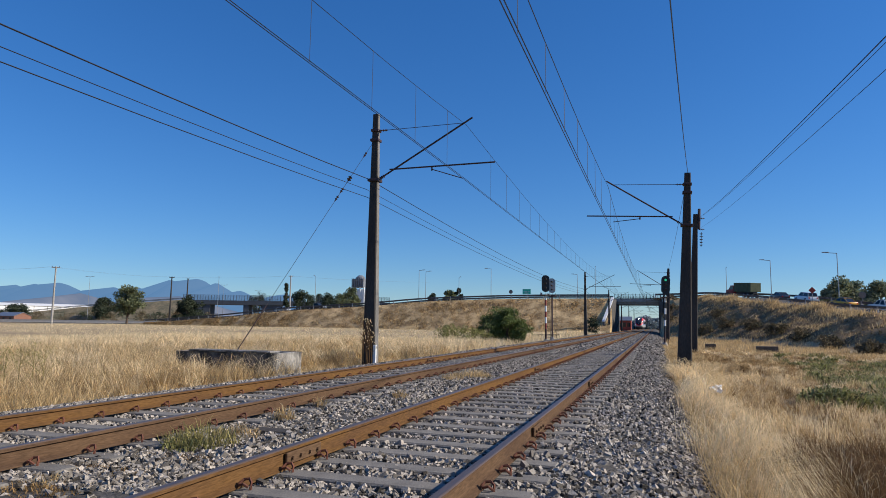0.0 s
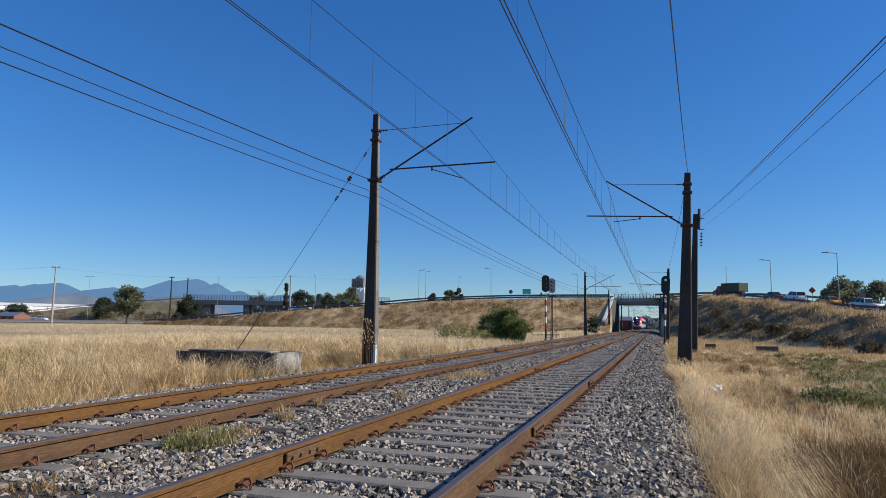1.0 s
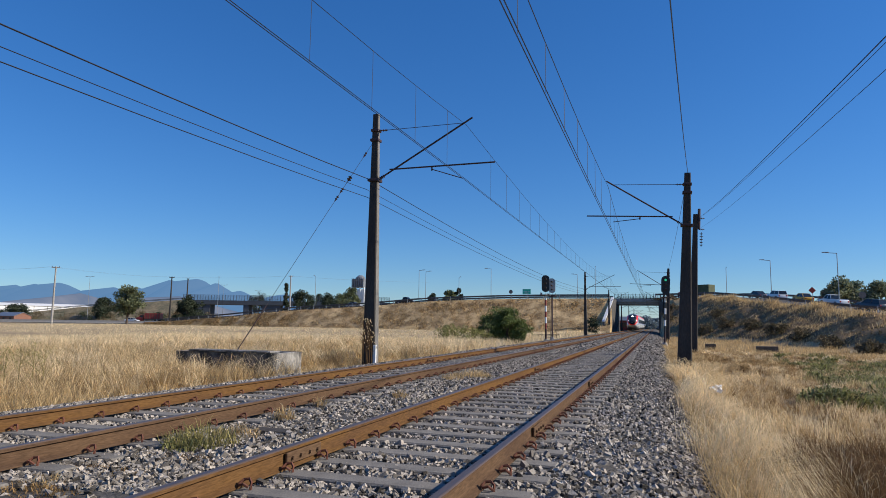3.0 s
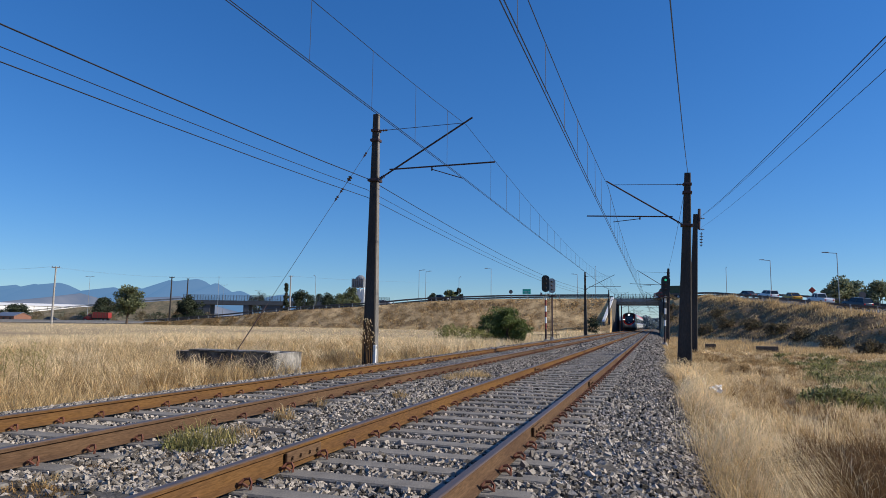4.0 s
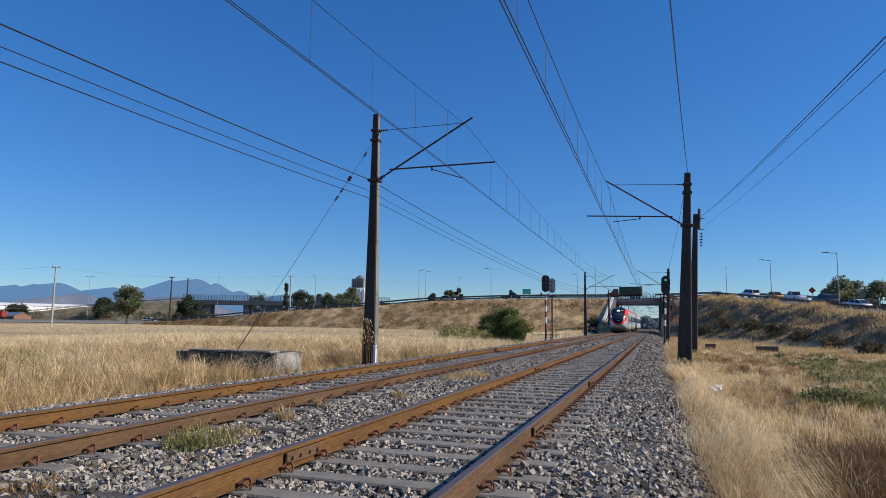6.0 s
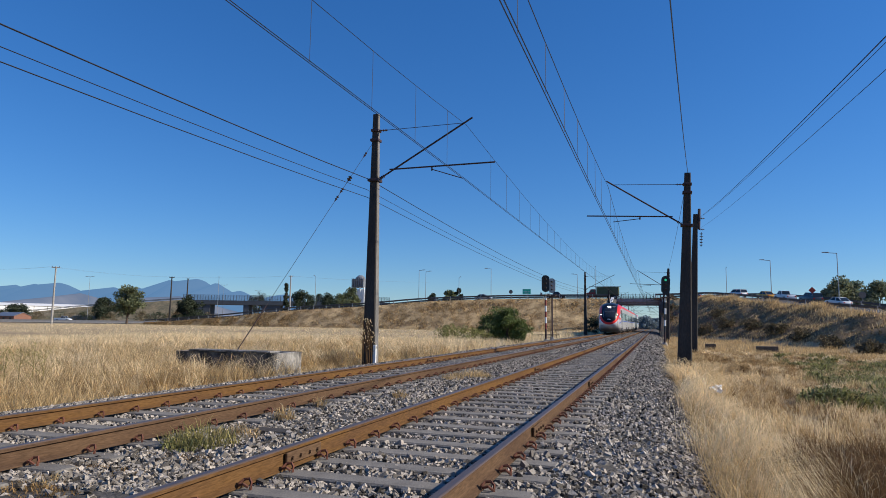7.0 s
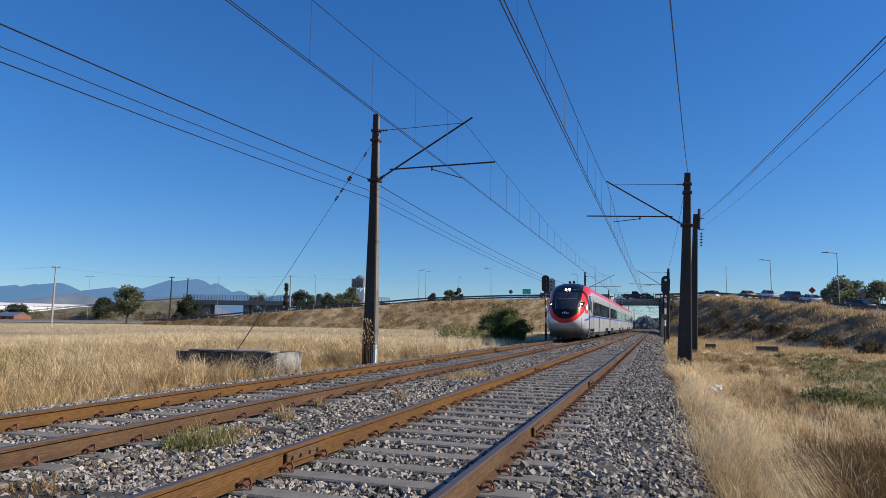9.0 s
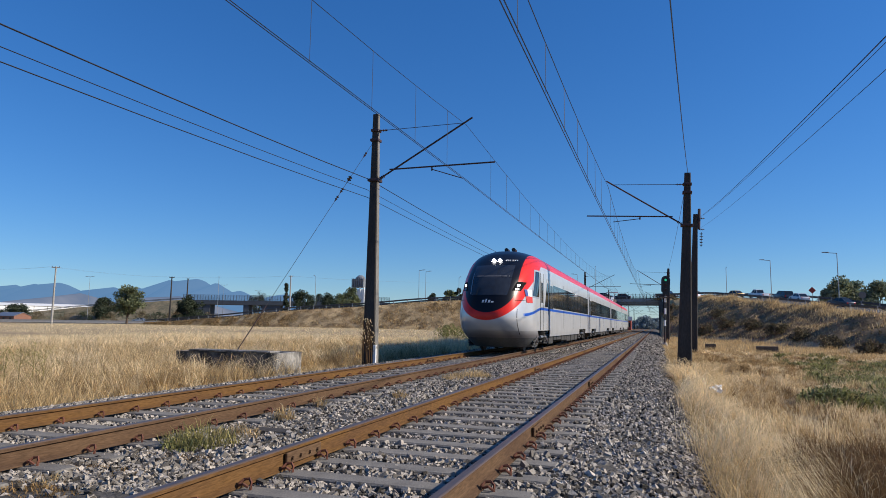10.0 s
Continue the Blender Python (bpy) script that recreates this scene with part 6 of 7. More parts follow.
def swirls(name, n, box4, length, w, per, material, label, edge, near=0.5, seed=0, rise=0.3):
    """Straw laid over by wind and feet: sheaves of long bent stalks that lie the same way, whirling from place to place."""
    x, y = scatter(n, *box4, near)
    k = edge(x, y) & (fnoise(x, y, 1.1, seed + 2) > -0.45)
    x, y = x[k], y[k]
    m = len(x)
    th = np.repeat(fnoise(x, y, 0.8, seed) * 3.0 + RNG.normal(0, 0.35, m), per) + RNG.normal(0, 0.28, m * per)
    S = np.repeat(RNG.uniform(0.55, 1.2, m), per)
    X, Y = np.repeat(x, per) + RNG.normal(0, 0.11, m * per), np.repeat(y, per) + RNG.normal(0, 0.11, m * per)
    N_ = m * per
    L = length * S * RNG.uniform(0.5, 1.1, N_)
    far = np.clip(Y / 13.0, 0.4, 4.5)
    u = np.stack([-np.sin(th), np.cos(th), np.zeros(N_)], -1) * (w * far * RNG.uniform(0.7, 1.3, N_) / 2)[:, None]
    d = np.stack([np.cos(th), np.sin(th), np.zeros(N_)], -1) * L[:, None]
    up = np.array([0, 0, 1.0]) * (L * rise * RNG.uniform(0.5, 1.5, N_))[:, None]
    r = np.stack([X, Y, top_h(X, Y) - 0.02], -1)
    rows = [r, r + d * 0.3 + up * 0.85, r + d * 0.68 + up, r + d + up * 0.55]
    v = np.stack([rows[0] - u, rows[0] + u, rows[1] - u, rows[1] + u, rows[2] - u * 0.8, rows[2] + u * 0.8, rows[3]], 1).reshape(-1, 3)
    b = np.arange(N_)[:, None] * 7
    f = np.concatenate([b + np.array([q]) for q in ((0, 1, 3), (0, 3, 2), (2, 3, 5), (2, 5, 4), (4, 5, 6))])
    return tagged(mesh_np(name, v, f, material), label, "grass", kind="stuff")


swirls("laid_straw_east", 520, (0.9, 13, 9, 46), 0.7, 0.007, 34, GM["pale"], "pale straw laid over in whirls", trodden, 0.7, 3)
swirls("laid_brown_east", 950, (1.3, 13, 7.0, 44), 0.6, 0.006, 34, GM["brown"], "brown dead grass laid over in whirls", trodden, 0.8, 12)
swirls("laid_gold_east", 820, (0.8, 13, 7.5, 40), 0.65, 0.007, 32, GM["straw"], "golden straw laid over in whirls", trodden, 0.7, 5)
swirls("laid_verge_east", 480, (0.42, 1.3, 3.8, 25), 0.75, 0.006, 36, GM["pale"], "long pale grass hanging over the ballast edge", verge, 0.5, 8, 0.6)
swirls("laid_straw_west", 1300, (-30, -10.6, 6, 44), 0.8, 0.007, 30, GM["pale"], "pale straw bent over in the field", west, 0.5, 4, 0.6)
swirls("laid_gold_west", 700, (-22, -10.5, 6, 34), 0.8, 0.007, 30, GM["straw"], "golden straw bent over beside the ballast", west, 0.5, 6, 0.6)
tufts("tussocks_west", 1500, (-34, -10.6, 6, 42), 0.9, 0.006, 34, GM["pale"], "pale tussocks of dry grass in the field", west)
tufts("straw_tussocks_west", 900, (-26, -10.6, 6, 36), 0.95, 0.006, 34, GM["straw"], "golden tussocks of dry grass in the field", west)
tufts("dark_hollows_west", 700, (-28, -10.8, 6, 34), 0.55, 0.012, 24, GM["brown"], "brown dead tussocks in the field", west)
tufts("tussocks_east", 800, (0.7, 11, 8, 40), 0.52, 0.007, 34, GM["straw"], "golden tussocks lying in the meadow", trodden, 0.9)
tufts("pale_tussocks_east", 420, (0.9, 11, 9, 30), 0.55, 0.006, 34, GM["pale"], "pale tussocks lying in the meadow", trodden, 0.9)
tufts("dark_tussocks_east", 900, (1.4, 12, 3.4, 40), 0.42, 0.010, 30, GM["brown"], "dark brown tussocks in the meadow", east, 0.9)
tufts("brown_tussocks_near", 560, (0.9, 3.2, 3.8, 10.5), 0.6, 0.005, 50, GM["umber"], "dark brown tussocks of dead grass", lambda x, y: east(x, y) & (x > 0.17 * y + 0.15), 0.0)
tufts("umber_tussocks_near", 820, (1.0, 3.4, 3.8, 9.0), 0.62, 0.006, 44, GM["umber"], "dark umber dead tussocks in hollows", lambda x, y: east(x, y) & (x > 0.12 * y + 0.35) & (fnoise(x, y, 2.2, 17) > -0.25), 0.0)
tufts("umber_hollows_east", 330, (1.6, 12, 8, 40), 0.4, 0.010, 30, GM["umber"], "dark umber dead grass in hollows", lambda x, y: trodden(x, y) & (fnoise(x, y, 0.9, 21) > 0.15), 0.6)
tufts("orange_tussocks_near", 60, (0.7, 2.6, 3.8, 9.5), 0.6, 0.005, 46, GM["straw"], "golden tussocks at the meadow edge", east, 0.0)


def ground_point(px, py):
    """Where the line of sight through a point of the view meets the ground."""
    y = 3.0
    while y < 200:
        p = ray_point(px, py, y)
        if p.z <= float(top_h(p.x, p.y)):
            return p
        y *= 1.01
    return p


def weeds_patch(name, px, py, dist, rx, ry, n, h, material, label, leafy=False):
    p = ground_point(px, py)
    r, a = np.sqrt(RNG.random(n)), RNG.uniform(0, math.tau, n)
    x, y = p.x + r * np.cos(a) * rx, p.y + r * np.sin(a) * ry
    hh = h * (1 - 0.6 * r) * RNG.uniform(0.5, 1.1, n)
    return blades(name, x, y, top_h(x, y) - 0.01, hh, RNG.uniform(0.006, 0.014, n) * (1.8 if leafy else 1), 0.7, material, label, "weeds")


# green weeds of the east meadow, in broken clumps
wr = random.Random(21)
for k in range(190):
    cy = 17 + 32 * wr.random() ** 1.3
    cx = cy * wr.uniform(0.19, 0.30) if k % 9 else cy * wr.uniform(0.13, 0.2)
    if float(fnoise(cx, cy, 0.7, 4)) < 0.05:
        continue
    m = wr.randint(60, 170)
    q, a = np.sqrt(RNG.random(m)), RNG.uniform(0, math.tau, m)
    rad = wr.uniform(0.2, 0.62)
    x, y = cx + q * np.cos(a) * rad, cy + q * np.sin(a) * rad * 1.3
    blades("green_weeds", x, y, top_h(x, y) - 0.01, wr.uniform(0.4, 0.8) * (1 - 0.4 * q) * RNG.uniform(0.5, 1.1, m), RNG.uniform(0.03, 0.075, m), 0.9, GM["green"], "low grey-green weeds among dry grass", "weeds")
# weeds in the ballast between the tracks
weeds_patch("ballast_weeds", 355, 790, 7.3, 0.42, 0.38, 330, 0.5, GM["yellow"], "green weed growing in the ballast")
weeds_patch("ballast_weeds", 335, 797, 7.3, 0.3, 0.26, 150, 0.3, GM["weed"], "low green weed growing in the ballast", True)
weeds_patch("ballast_weeds", 420, 772, 7.9, 0.3, 0.25, 180, 0.3, GM["straw"], "green weed growing in the ballast")
for px, py, d, r, n, h in ((500, 745, 9.0, 0.16, 130, 0.42), (565, 722, 10.2, 0.1, 60, 0.45), (707, 705, 12.0, 0.14, 90, 0.36), (835, 668, 17.0, 0.5, 420, 0.42), (800, 672, 16.4, 0.3, 160, 0.36), (118, 810, 5.6, 0.06, 30, 0.22),
                           (85, 860, 5.0, 0.12, 60, 0.22), (640, 640, 21.9, 0.35, 420, 0.95), (620, 640, 21.4, 0.4, 300, 0.7), (655, 640, 21.6, 0.25, 300, 1.1), (360, 640, 15.9, 0.5, 300, 0.6), (440, 650, 16.3, 0.6, 260, 0.5)):
    weeds_patch("straw_tuft", px, py, d, r, r, n, h, GM["straw"], "tuft of dry straw-coloured grass")
rt = random.Random(33)
for k in range(9):
    e = empty("dried_thistle", pose(-10.1 + rt.uniform(-0.35, 0.3), 21.75 + rt.uniform(-0.15, 0.1), -0.4), label="tall dried brown thistle at the mast foot", category="weed", group="dried thistles")
    hh_ = rt.uniform(1.0, 1.95)
    bm = bmesh.new()
    tube(bm, (0, 0, 0), (rt.uniform(-0.1, 0.1), 0, hh_), 0.012, 0.006, seg=5)
    tips = [(0, 0, hh_)]
    for q in range(7):
        z_ = hh_ * rt.uniform(0.5, 0.95)
        tip = (rt.uniform(-0.22, 0.22), rt.uniform(-0.15, 0.1), z_ + rt.uniform(0.08, 0.25))
        tube(bm, (0, 0, z_), tip, 0.006, 0.004, seg=4, caps=False)
        tips.append(tip)
    part("stem", bm, GM["umber"], e)
    for tip in tips:
        bm = bmesh.new()
        tube(bm, tip, Vector(tip) + Vector((0, 0, 0.05)), 0.008, 0.02, seg=6)
        part("seed_head", bm, GM["pale"], e)
weeds_patch("straw_tuft", 628, 641, 22, 0.6, 0.4, 420, 1.15, GM["straw"], "tall dry straw beside the mast", True)
for px, py, d in ((180, 835, 5.8), (330, 815, 6.4), (60, 870, 4.9)):
    weeds_patch("dead_grass_mat", px, py, d, 0.55, 0.22, 420, 0.10, GM["brown"], "mat of dead brown grass on ballast")


# tufts on the slopes
def slope_tufts(name, n, s0, s1, material, label, h, side=-1):
    s = RNG.uniform(s0, s1, n)
    j = RNG.uniform(0.0, 1.0, n)
    P = np.stack([np.interp(s, ROADS, ROADC[:, i]) for i in range(3)], -1)
    Q = np.stack([np.interp(s + 0.5, ROADS, ROADC[:, i]) for i in range(3)], -1)
    d = Q - P
    d /= np.linalg.norm(d[:, :2], axis=1)[:, None]
    hgt = np.maximum(P[:, 2] - 0.06 + 0.5, 0.05)
    off = 5.45 + 1.55 * hgt * j
    x, y = P[:, 0] - side * -d[:, 1] * -off, P[:, 1] - side * d[:, 0] * -off
    z = P[:, 2] - 0.06 - hgt * j
    keep = ((x > ABUT_R + 1.0) | (x < ABUT_L - 1.0)) & (fnoise(x, y * 0.4 + z, 0.9, 2) + 0.7 * fnoise(x, z * 2, 2.0, 5) > RNG.uniform(-1.2, 0.8, n))
    x, y, z = x[keep], y[keep], z[keep]
    m = len(x)
    return blades(name, x, y, z - 0.12, h * RNG.uniform(0.4, 1, m), RNG.uniform(0.08, 0.17, m), 0.8, material, label)


slope_tufts("slope_grass_west", 15000, s_of_x(-150), S_ABL - 0.5, GM["brown"], "brown dry grass on the embankment slope", 0.75)
slope_tufts("slope_straw_west", 38000, s_of_x(-150), S_ABL - 0.5, GM["straw"], "golden dry grass on the embankment slope", 0.85)
slope_tufts("slope_grass_east", 14000, S_ABR + 0.5, s_of_x(70), GM["brown"], "brown dry grass on the curving embankment", 0.8)


def mound_tufts(name, n, material, label, h, w, thr, seed):
    y = RNG.uniform(36, 148, n)
    x = RNG.uniform(2, 30, n)
    z = ground_h(x, y)
    keep = (z > 0.0) & (fnoise(x, y, 0.5, seed) + 0.7 * fnoise(x, y, 1.3, seed + 1) > RNG.uniform(thr, thr + 0.8, n))
    x, y, z = x[keep], y[keep], z[keep]
    m = len(x)
    return blades(name, x, y, z - 0.1, h * RNG.uniform(0.4, 1, m), w * RNG.uniform(0.6, 1.3, m), 0.7, material, label)


mound_tufts("mound_brown", 30000, GM["brown"], "brown dry grass on the mound", 0.4, 0.07, -0.9, 8)
mound_tufts("mound_scrub", 56000, GM["scrub"], "grey-brown scrub on the shaded mound", 0.5, 0.08, -1.6, 14)
mound_tufts("mound_straw", 20000, GM["straw"], "golden dry grass in patches on the mound", 0.4, 0.045, 0.1, 3)
# long pale grass along the crest of the mound
yy = RNG.uniform(46, 136, 15000)
cx = np.interp(yy, [30, 49, 55, 68, 80, 90, 100, 112, 135], [27.5, 22.5, 20.5, 18.4, 18.6, 17.2, 14.2, 11, 8]) + RNG.normal(0, 0.9, 15000)
kk = fnoise(cx, yy, 0.5, 6) > RNG.uniform(-0.9, 0.5, 15000)
cx, yy = cx[kk], yy[kk]
blades("mound_crest_grass", cx, yy, ground_h(cx, yy) - 0.1, 1.0 * RNG.uniform(0.4, 1.1, len(cx)), RNG.uniform(0.03, 0.06, len(cx)), 0.5, GM["straw"], "long golden grass along the crest of the mound")


# ---- bushes and trees ----
def leaves_np(centres, radii, per, size, squash=0.8):
    """Small folded leaves scattered through clumps: vertices and faces."""
    C = np.repeat(np.asarray(centres, float), per, axis=0)
    R = np.repeat(np.asarray(radii, float), per)
    n = len(C)
    d = RNG.normal(size=(n, 3))
    d /= np.linalg.norm(d, axis=1)[:, None]
    p = C + d * (R * RNG.random(n) ** 0.45)[:, None] * np.array([1, 1, squash])
    a = RNG.normal(size=(n, 3))
    a /= np.linalg.norm(a, axis=1)[:, None]
    b = np.cross(a, RNG.normal(size=(n, 3)))
    b /= np.linalg.norm(b, axis=1)[:, None]
    s = (size * RNG.uniform(0.6, 1.4, n))[:, None]
    v = np.stack([p - a * s, p + b * s * 0.45, p + a * s, p - b * s * 0.45], 1).reshape(-1, 3)
    k = np.arange(n)[:, None] * 4
    return v, k + np.array([[0, 1, 2, 3]])


def tree(x, y, z, h, spread, material, label, name="tree", trunk=0.3, clumps=26, per=90, size=0.16, narrow=False, cat="tree", seed=1):
    rnd = random.Random(seed)
    e = empty(name, pose(x, y, z), label=label, category=cat, group="trees" if name == "tree" else "bushes")
    bm = bmesh.new()
    th = h * trunk
    if trunk > 0.02:
        tube(bm, (0, 0, -0.4), (0, 0, th), h * 0.028 + 0.04, h * 0.018 + 0.02, seg=8)
    cs, rs = [], []
    for k in range(clumps):
        t = rnd.random()
        a = rnd.uniform(0, math.tau)
        if narrow:
            zz = th + (h - th) * t
            r = spread * (1 - t) ** 0.6 * 0.5 * rnd.uniform(0.3, 1)
        else:
            zz = th + (h - th) * (0.08 + 0.84 * t)
            r = spread * math.sin(math.pi * (0.18 + 0.74 * t)) ** 0.8 * rnd.uniform(0.25, 1.0)
        jut = rnd.choice((0.8, 0.95, 1.0, 1.25))
        c = (math.cos(a) * r * jut, math.sin(a) * r * jut, zz)
        cs.append(c)
        rs.append(spread * rnd.uniform(0.26, 0.46) * (0.55 if narrow else 1))
        if k % 2 == 0:
            tube(bm, (0, 0, th * rnd.uniform(0.5, 1.0)), c, h * 0.010 + 0.015, 0.012, seg=5, caps=False)
    part("trunk", bm, GM["bark"], e)
    v, f = leaves_np(cs, rs, per, size)
    mesh_np("crown", v, f, material, e)
    return e


def place_tree(px, py_top, py_base, dist, width_px, material, label, **k):
    b, t = ray_point(px, py_base, dist), ray_point(px, py_top, dist)
    eye_d = math.hypot(b.x, b.y)
    z = k.pop("z", min(b.z, max(b.z, -0.6)))
    return tree(b.x, b.y, z, t.z - z, width_px / 1143 * eye_d / 2, material, label, **k)


for i, px in enumerate((20, 48, 66, 100, 118, 136, 150, 168, 196, 205, 248, 262, 280, 296, 312, 356, 372)):
    place_tree(px, 549 + (i * 5) % 7, 568, 205 + (i * 13) % 25, 30, GM["scrub"] if i % 3 else GM["dark"], "low scrub bush behind the service road", name="scrub_bush", trunk=0.02, clumps=12, per=70, size=0.22, cat="bush", seed=120 + i, z=-0.5)
# the large green bush by the signals and smaller ones
place_tree(897, 545, 598, 56, 66, GM["leaf"], "dense green bush with drooping twigs beside the line", name="bush", trunk=0.02, clumps=60, per=200, size=0.085, cat="bush", seed=4, z=-0.35)
place_tree(922, 562, 600, 55.5, 34, GM["leaf"], "drooping flank of green twigs beside the line", name="bush", trunk=0.02, clumps=22, per=130, size=0.08, cat="bush", seed=24, z=-0.35)
place_tree(864, 556, 598, 56.5, 46, GM["leaf"], "lower flank bush of dark green leaves", name="bush", trunk=0.02, clumps=24, per=90, size=0.085, cat="bush", seed=14, z=-0.35)
place_tree(795, 578, 600, 52, 60, GM["weed"], "low yellow-green bush in the dry grass", name="bush", trunk=0.02, clumps=24, per=80, size=0.075, cat="bush", seed=5, z=-0.4)
place_tree(835, 575, 600, 53, 50, GM["weed"], "low yellow-green bush in the dry grass", name="bush", trunk=0.02, clumps=20, per=80, size=0.075, cat="bush", seed=6, z=-0.4)
place_tree(1050, 561, 586, 120, 28, GM["dark"], "small dark bush at the foot of the wing wall", name="bush", trunk=0.02, clumps=18, per=70, size=0.16, cat="bush", seed=7, z=-0.4)
# trees in the distance
far_trees = [(224, 507, 572, 150, 46, GM["leaf2"], 0.3, "round olive-green tree at the edge of the field"), (333, 526, 566, 185, 42, GM["dark"], 0.1, "dark green tree beside the road"), (182, 527, 565, 215, 36, GM["dark"], 0.15, "dark trees beyond the road"),
             (535, 515, 560, 210, 50, GM["dark"], 0.12, "dark green tree beside the overpass"), (580, 520, 560, 230, 44, GM["dark"], 0.12, "dark green trees by the overpass"), (622, 507, 556, 200, 34, GM["leaf2"], 0.15, "olive-green tree by the tower"),
             (603, 521, 556, 215, 40, GM["leaf2"], 0.12, "olive-green tree by the tower"), (795, 511, 545, 215, 26, GM["leaf2"], 0.15, "olive tree beyond the embankment"), (765, 518, 545, 225, 24, GM["dark"], 0.15, "dark tree beyond the embankment"), (811, 508, 545, 218, 18, GM["dark"], 0.15, "dark tree beyond the embankment"),
             (1490, 489, 545, 150, 56, GM["gum"], 0.15, "olive-green tree beyond the road"), (1512, 496, 545, 155, 40, GM["gum"], 0.15, "olive-green tree beyond the road"), (1470, 505, 545, 152, 34, GM["gum"], 0.15, "dark tree beyond the road"), (1556, 497, 550, 150, 50, GM["gum"], 0.12, "olive-green tree beyond the road"),
             (30, 540, 566, 200, 40, GM["dark"], 0.1, "low dark tree before the warehouse"), (455, 518, 556, 330, 40, GM["dark"], 0.1, "distant dark tree behind the fence"), (567, 518, 556, 340, 30, GM["dark"], 0.1, "distant dark tree behind the fence")]
for i, (px, t, b, d, w, m, tr, lab) in enumerate(far_trees):
    place_tree(px, t, b, d, w, m, lab, trunk=tr, clumps=44, per=120, size=0.34, seed=20 + i, z=-0.5)
place_tree(505, 502, 556, 195, 26, GM["dark"], "slim dark cypress beside a pale pole", trunk=0.05, clumps=80, per=90, size=0.26, narrow=True, seed=51, z=-0.5)
for i, (px, t, b, d, w) in enumerate(((1128, 565, 586, 330, 26), (1143, 560, 586, 300, 24), (1158, 565, 588, 320, 26), (1148, 570, 588, 300, 22), (1166, 564, 590, 310, 22), (1172, 568, 590, 320, 22), (1115, 570, 586, 360, 20))):
    place_tree(px, t, b, d, w, GM["hazy"], "hazy dark trees beyond the bridge opening", trunk=0.05, clumps=26, per=130, size=0.4, seed=60 + i, z=-0.5)
# scrub on the shaded bank and at the abutment
for i, (px, py, d, w, h) in enumerate(((1190, 590, 118, 26, 3.0), (1188, 575, 132, 20, 4.0), (1250, 590, 97, 36, 1.5), (1290, 588, 94, 40, 1.6), (1330, 590, 88, 44, 1.5), (1270, 570, 103, 40, 1.3), (1375, 582, 80, 40, 1.2), (1470, 598, 62, 50, 1.1), (1540, 605, 55, 50, 1.0), (1420, 596, 70, 44, 1.0))):
    p = ray_point(px, py, d)
    tree(p.x, p.y, float(ground_h(p.x, p.y)) - 0.1, h, w / 1143 * d / 2, GM["scrub"], "grey-brown scrub bush on the shaded bank", name="scrub_bush", trunk=0.02, clumps=16, per=80, size=0.11, cat="bush", seed=80 + i)


# tall weed at the near edge of the field
def tall_weed(px, py, d, h, seed):
    rnd = random.Random(seed)
    p = ray_point(px, py, d)
    e = empty("tall_weed", pose(p.x, p.y, float(top_h(p.x, p.y)) - 0.03), label="tall thin yellow-green weed with fine twigs", category="weed", group="tall weeds")
    bm = bmesh.new()
    cs = []
    for k in range(7):
        a, l = rnd.uniform(0, math.tau), rnd.uniform(0.1, 0.4) * h
        z0 = rnd.uniform(0.2, 0.7) * h
        tip = (math.cos(a) * l, math.sin(a) * l, z0 + rnd.uniform(0.2, 0.35) * h)
        tube(bm, (0, 0, z0), tip, 0.005, 0.003, seg=4, caps=False)
        cs.append(tip)
    tube(bm, (0, 0, 0), (0.02, 0, h * 0.95), 0.008, 0.004, seg=5)
    cs.append((0.02, 0, h * 0.95))
    part("stem", bm, GM["yellow"], e)
    v, f = leaves_np(cs, [0.12] * len(cs), 22, 0.016)
    mesh_np("foliage", v, f, GM["yellow"], e)


for i, (px, py, d, h) in enumerate(((8, 655, 9.5, 0.95), (35, 640, 10.2, 1.0), (60, 630, 10.8, 1.15), (78, 640, 10.4, 1.0), (-12, 650, 9.2, 1.1))):
    tall_weed(px, py, d, h, i)

# ---- loose ballast stones ----
ico_bm = bmesh.new()
bmesh.ops.create_icosphere(ico_bm, subdivisions=1, radius=1)
ICO_V = np.array([v.co[:] for v in ico_bm.verts])
ICO_F = np.array([[v.index for v in f.verts] for f in ico_bm.faces])
ico_bm.free()
CUB_V = np.array([(sx, sy, sz) for sx in (-1, 1) for sy in (-1, 1) for sz in (-1, 1)], float) * 0.72
CUB_F = np.array([(0, 1, 3), (0, 3, 2), (4, 6, 7), (4, 7, 5), (0, 4, 5), (0, 5, 1), (2, 3, 7), (2, 7, 6), (0, 2, 6), (0, 6, 4), (1, 5, 7), (1, 7, 3)])
OCT_V = np.array([(1, 0, 0), (-1, 0, 0), (0, 1, 0), (0, -1, 0), (0, 0, 1), (0, 0, -1)], float)
OCT_F = np.array([(0, 2, 4), (2, 1, 4), (1, 3, 4), (3, 0, 4), (2, 0, 5), (1, 2, 5), (3, 1, 5), (0, 3, 5)])


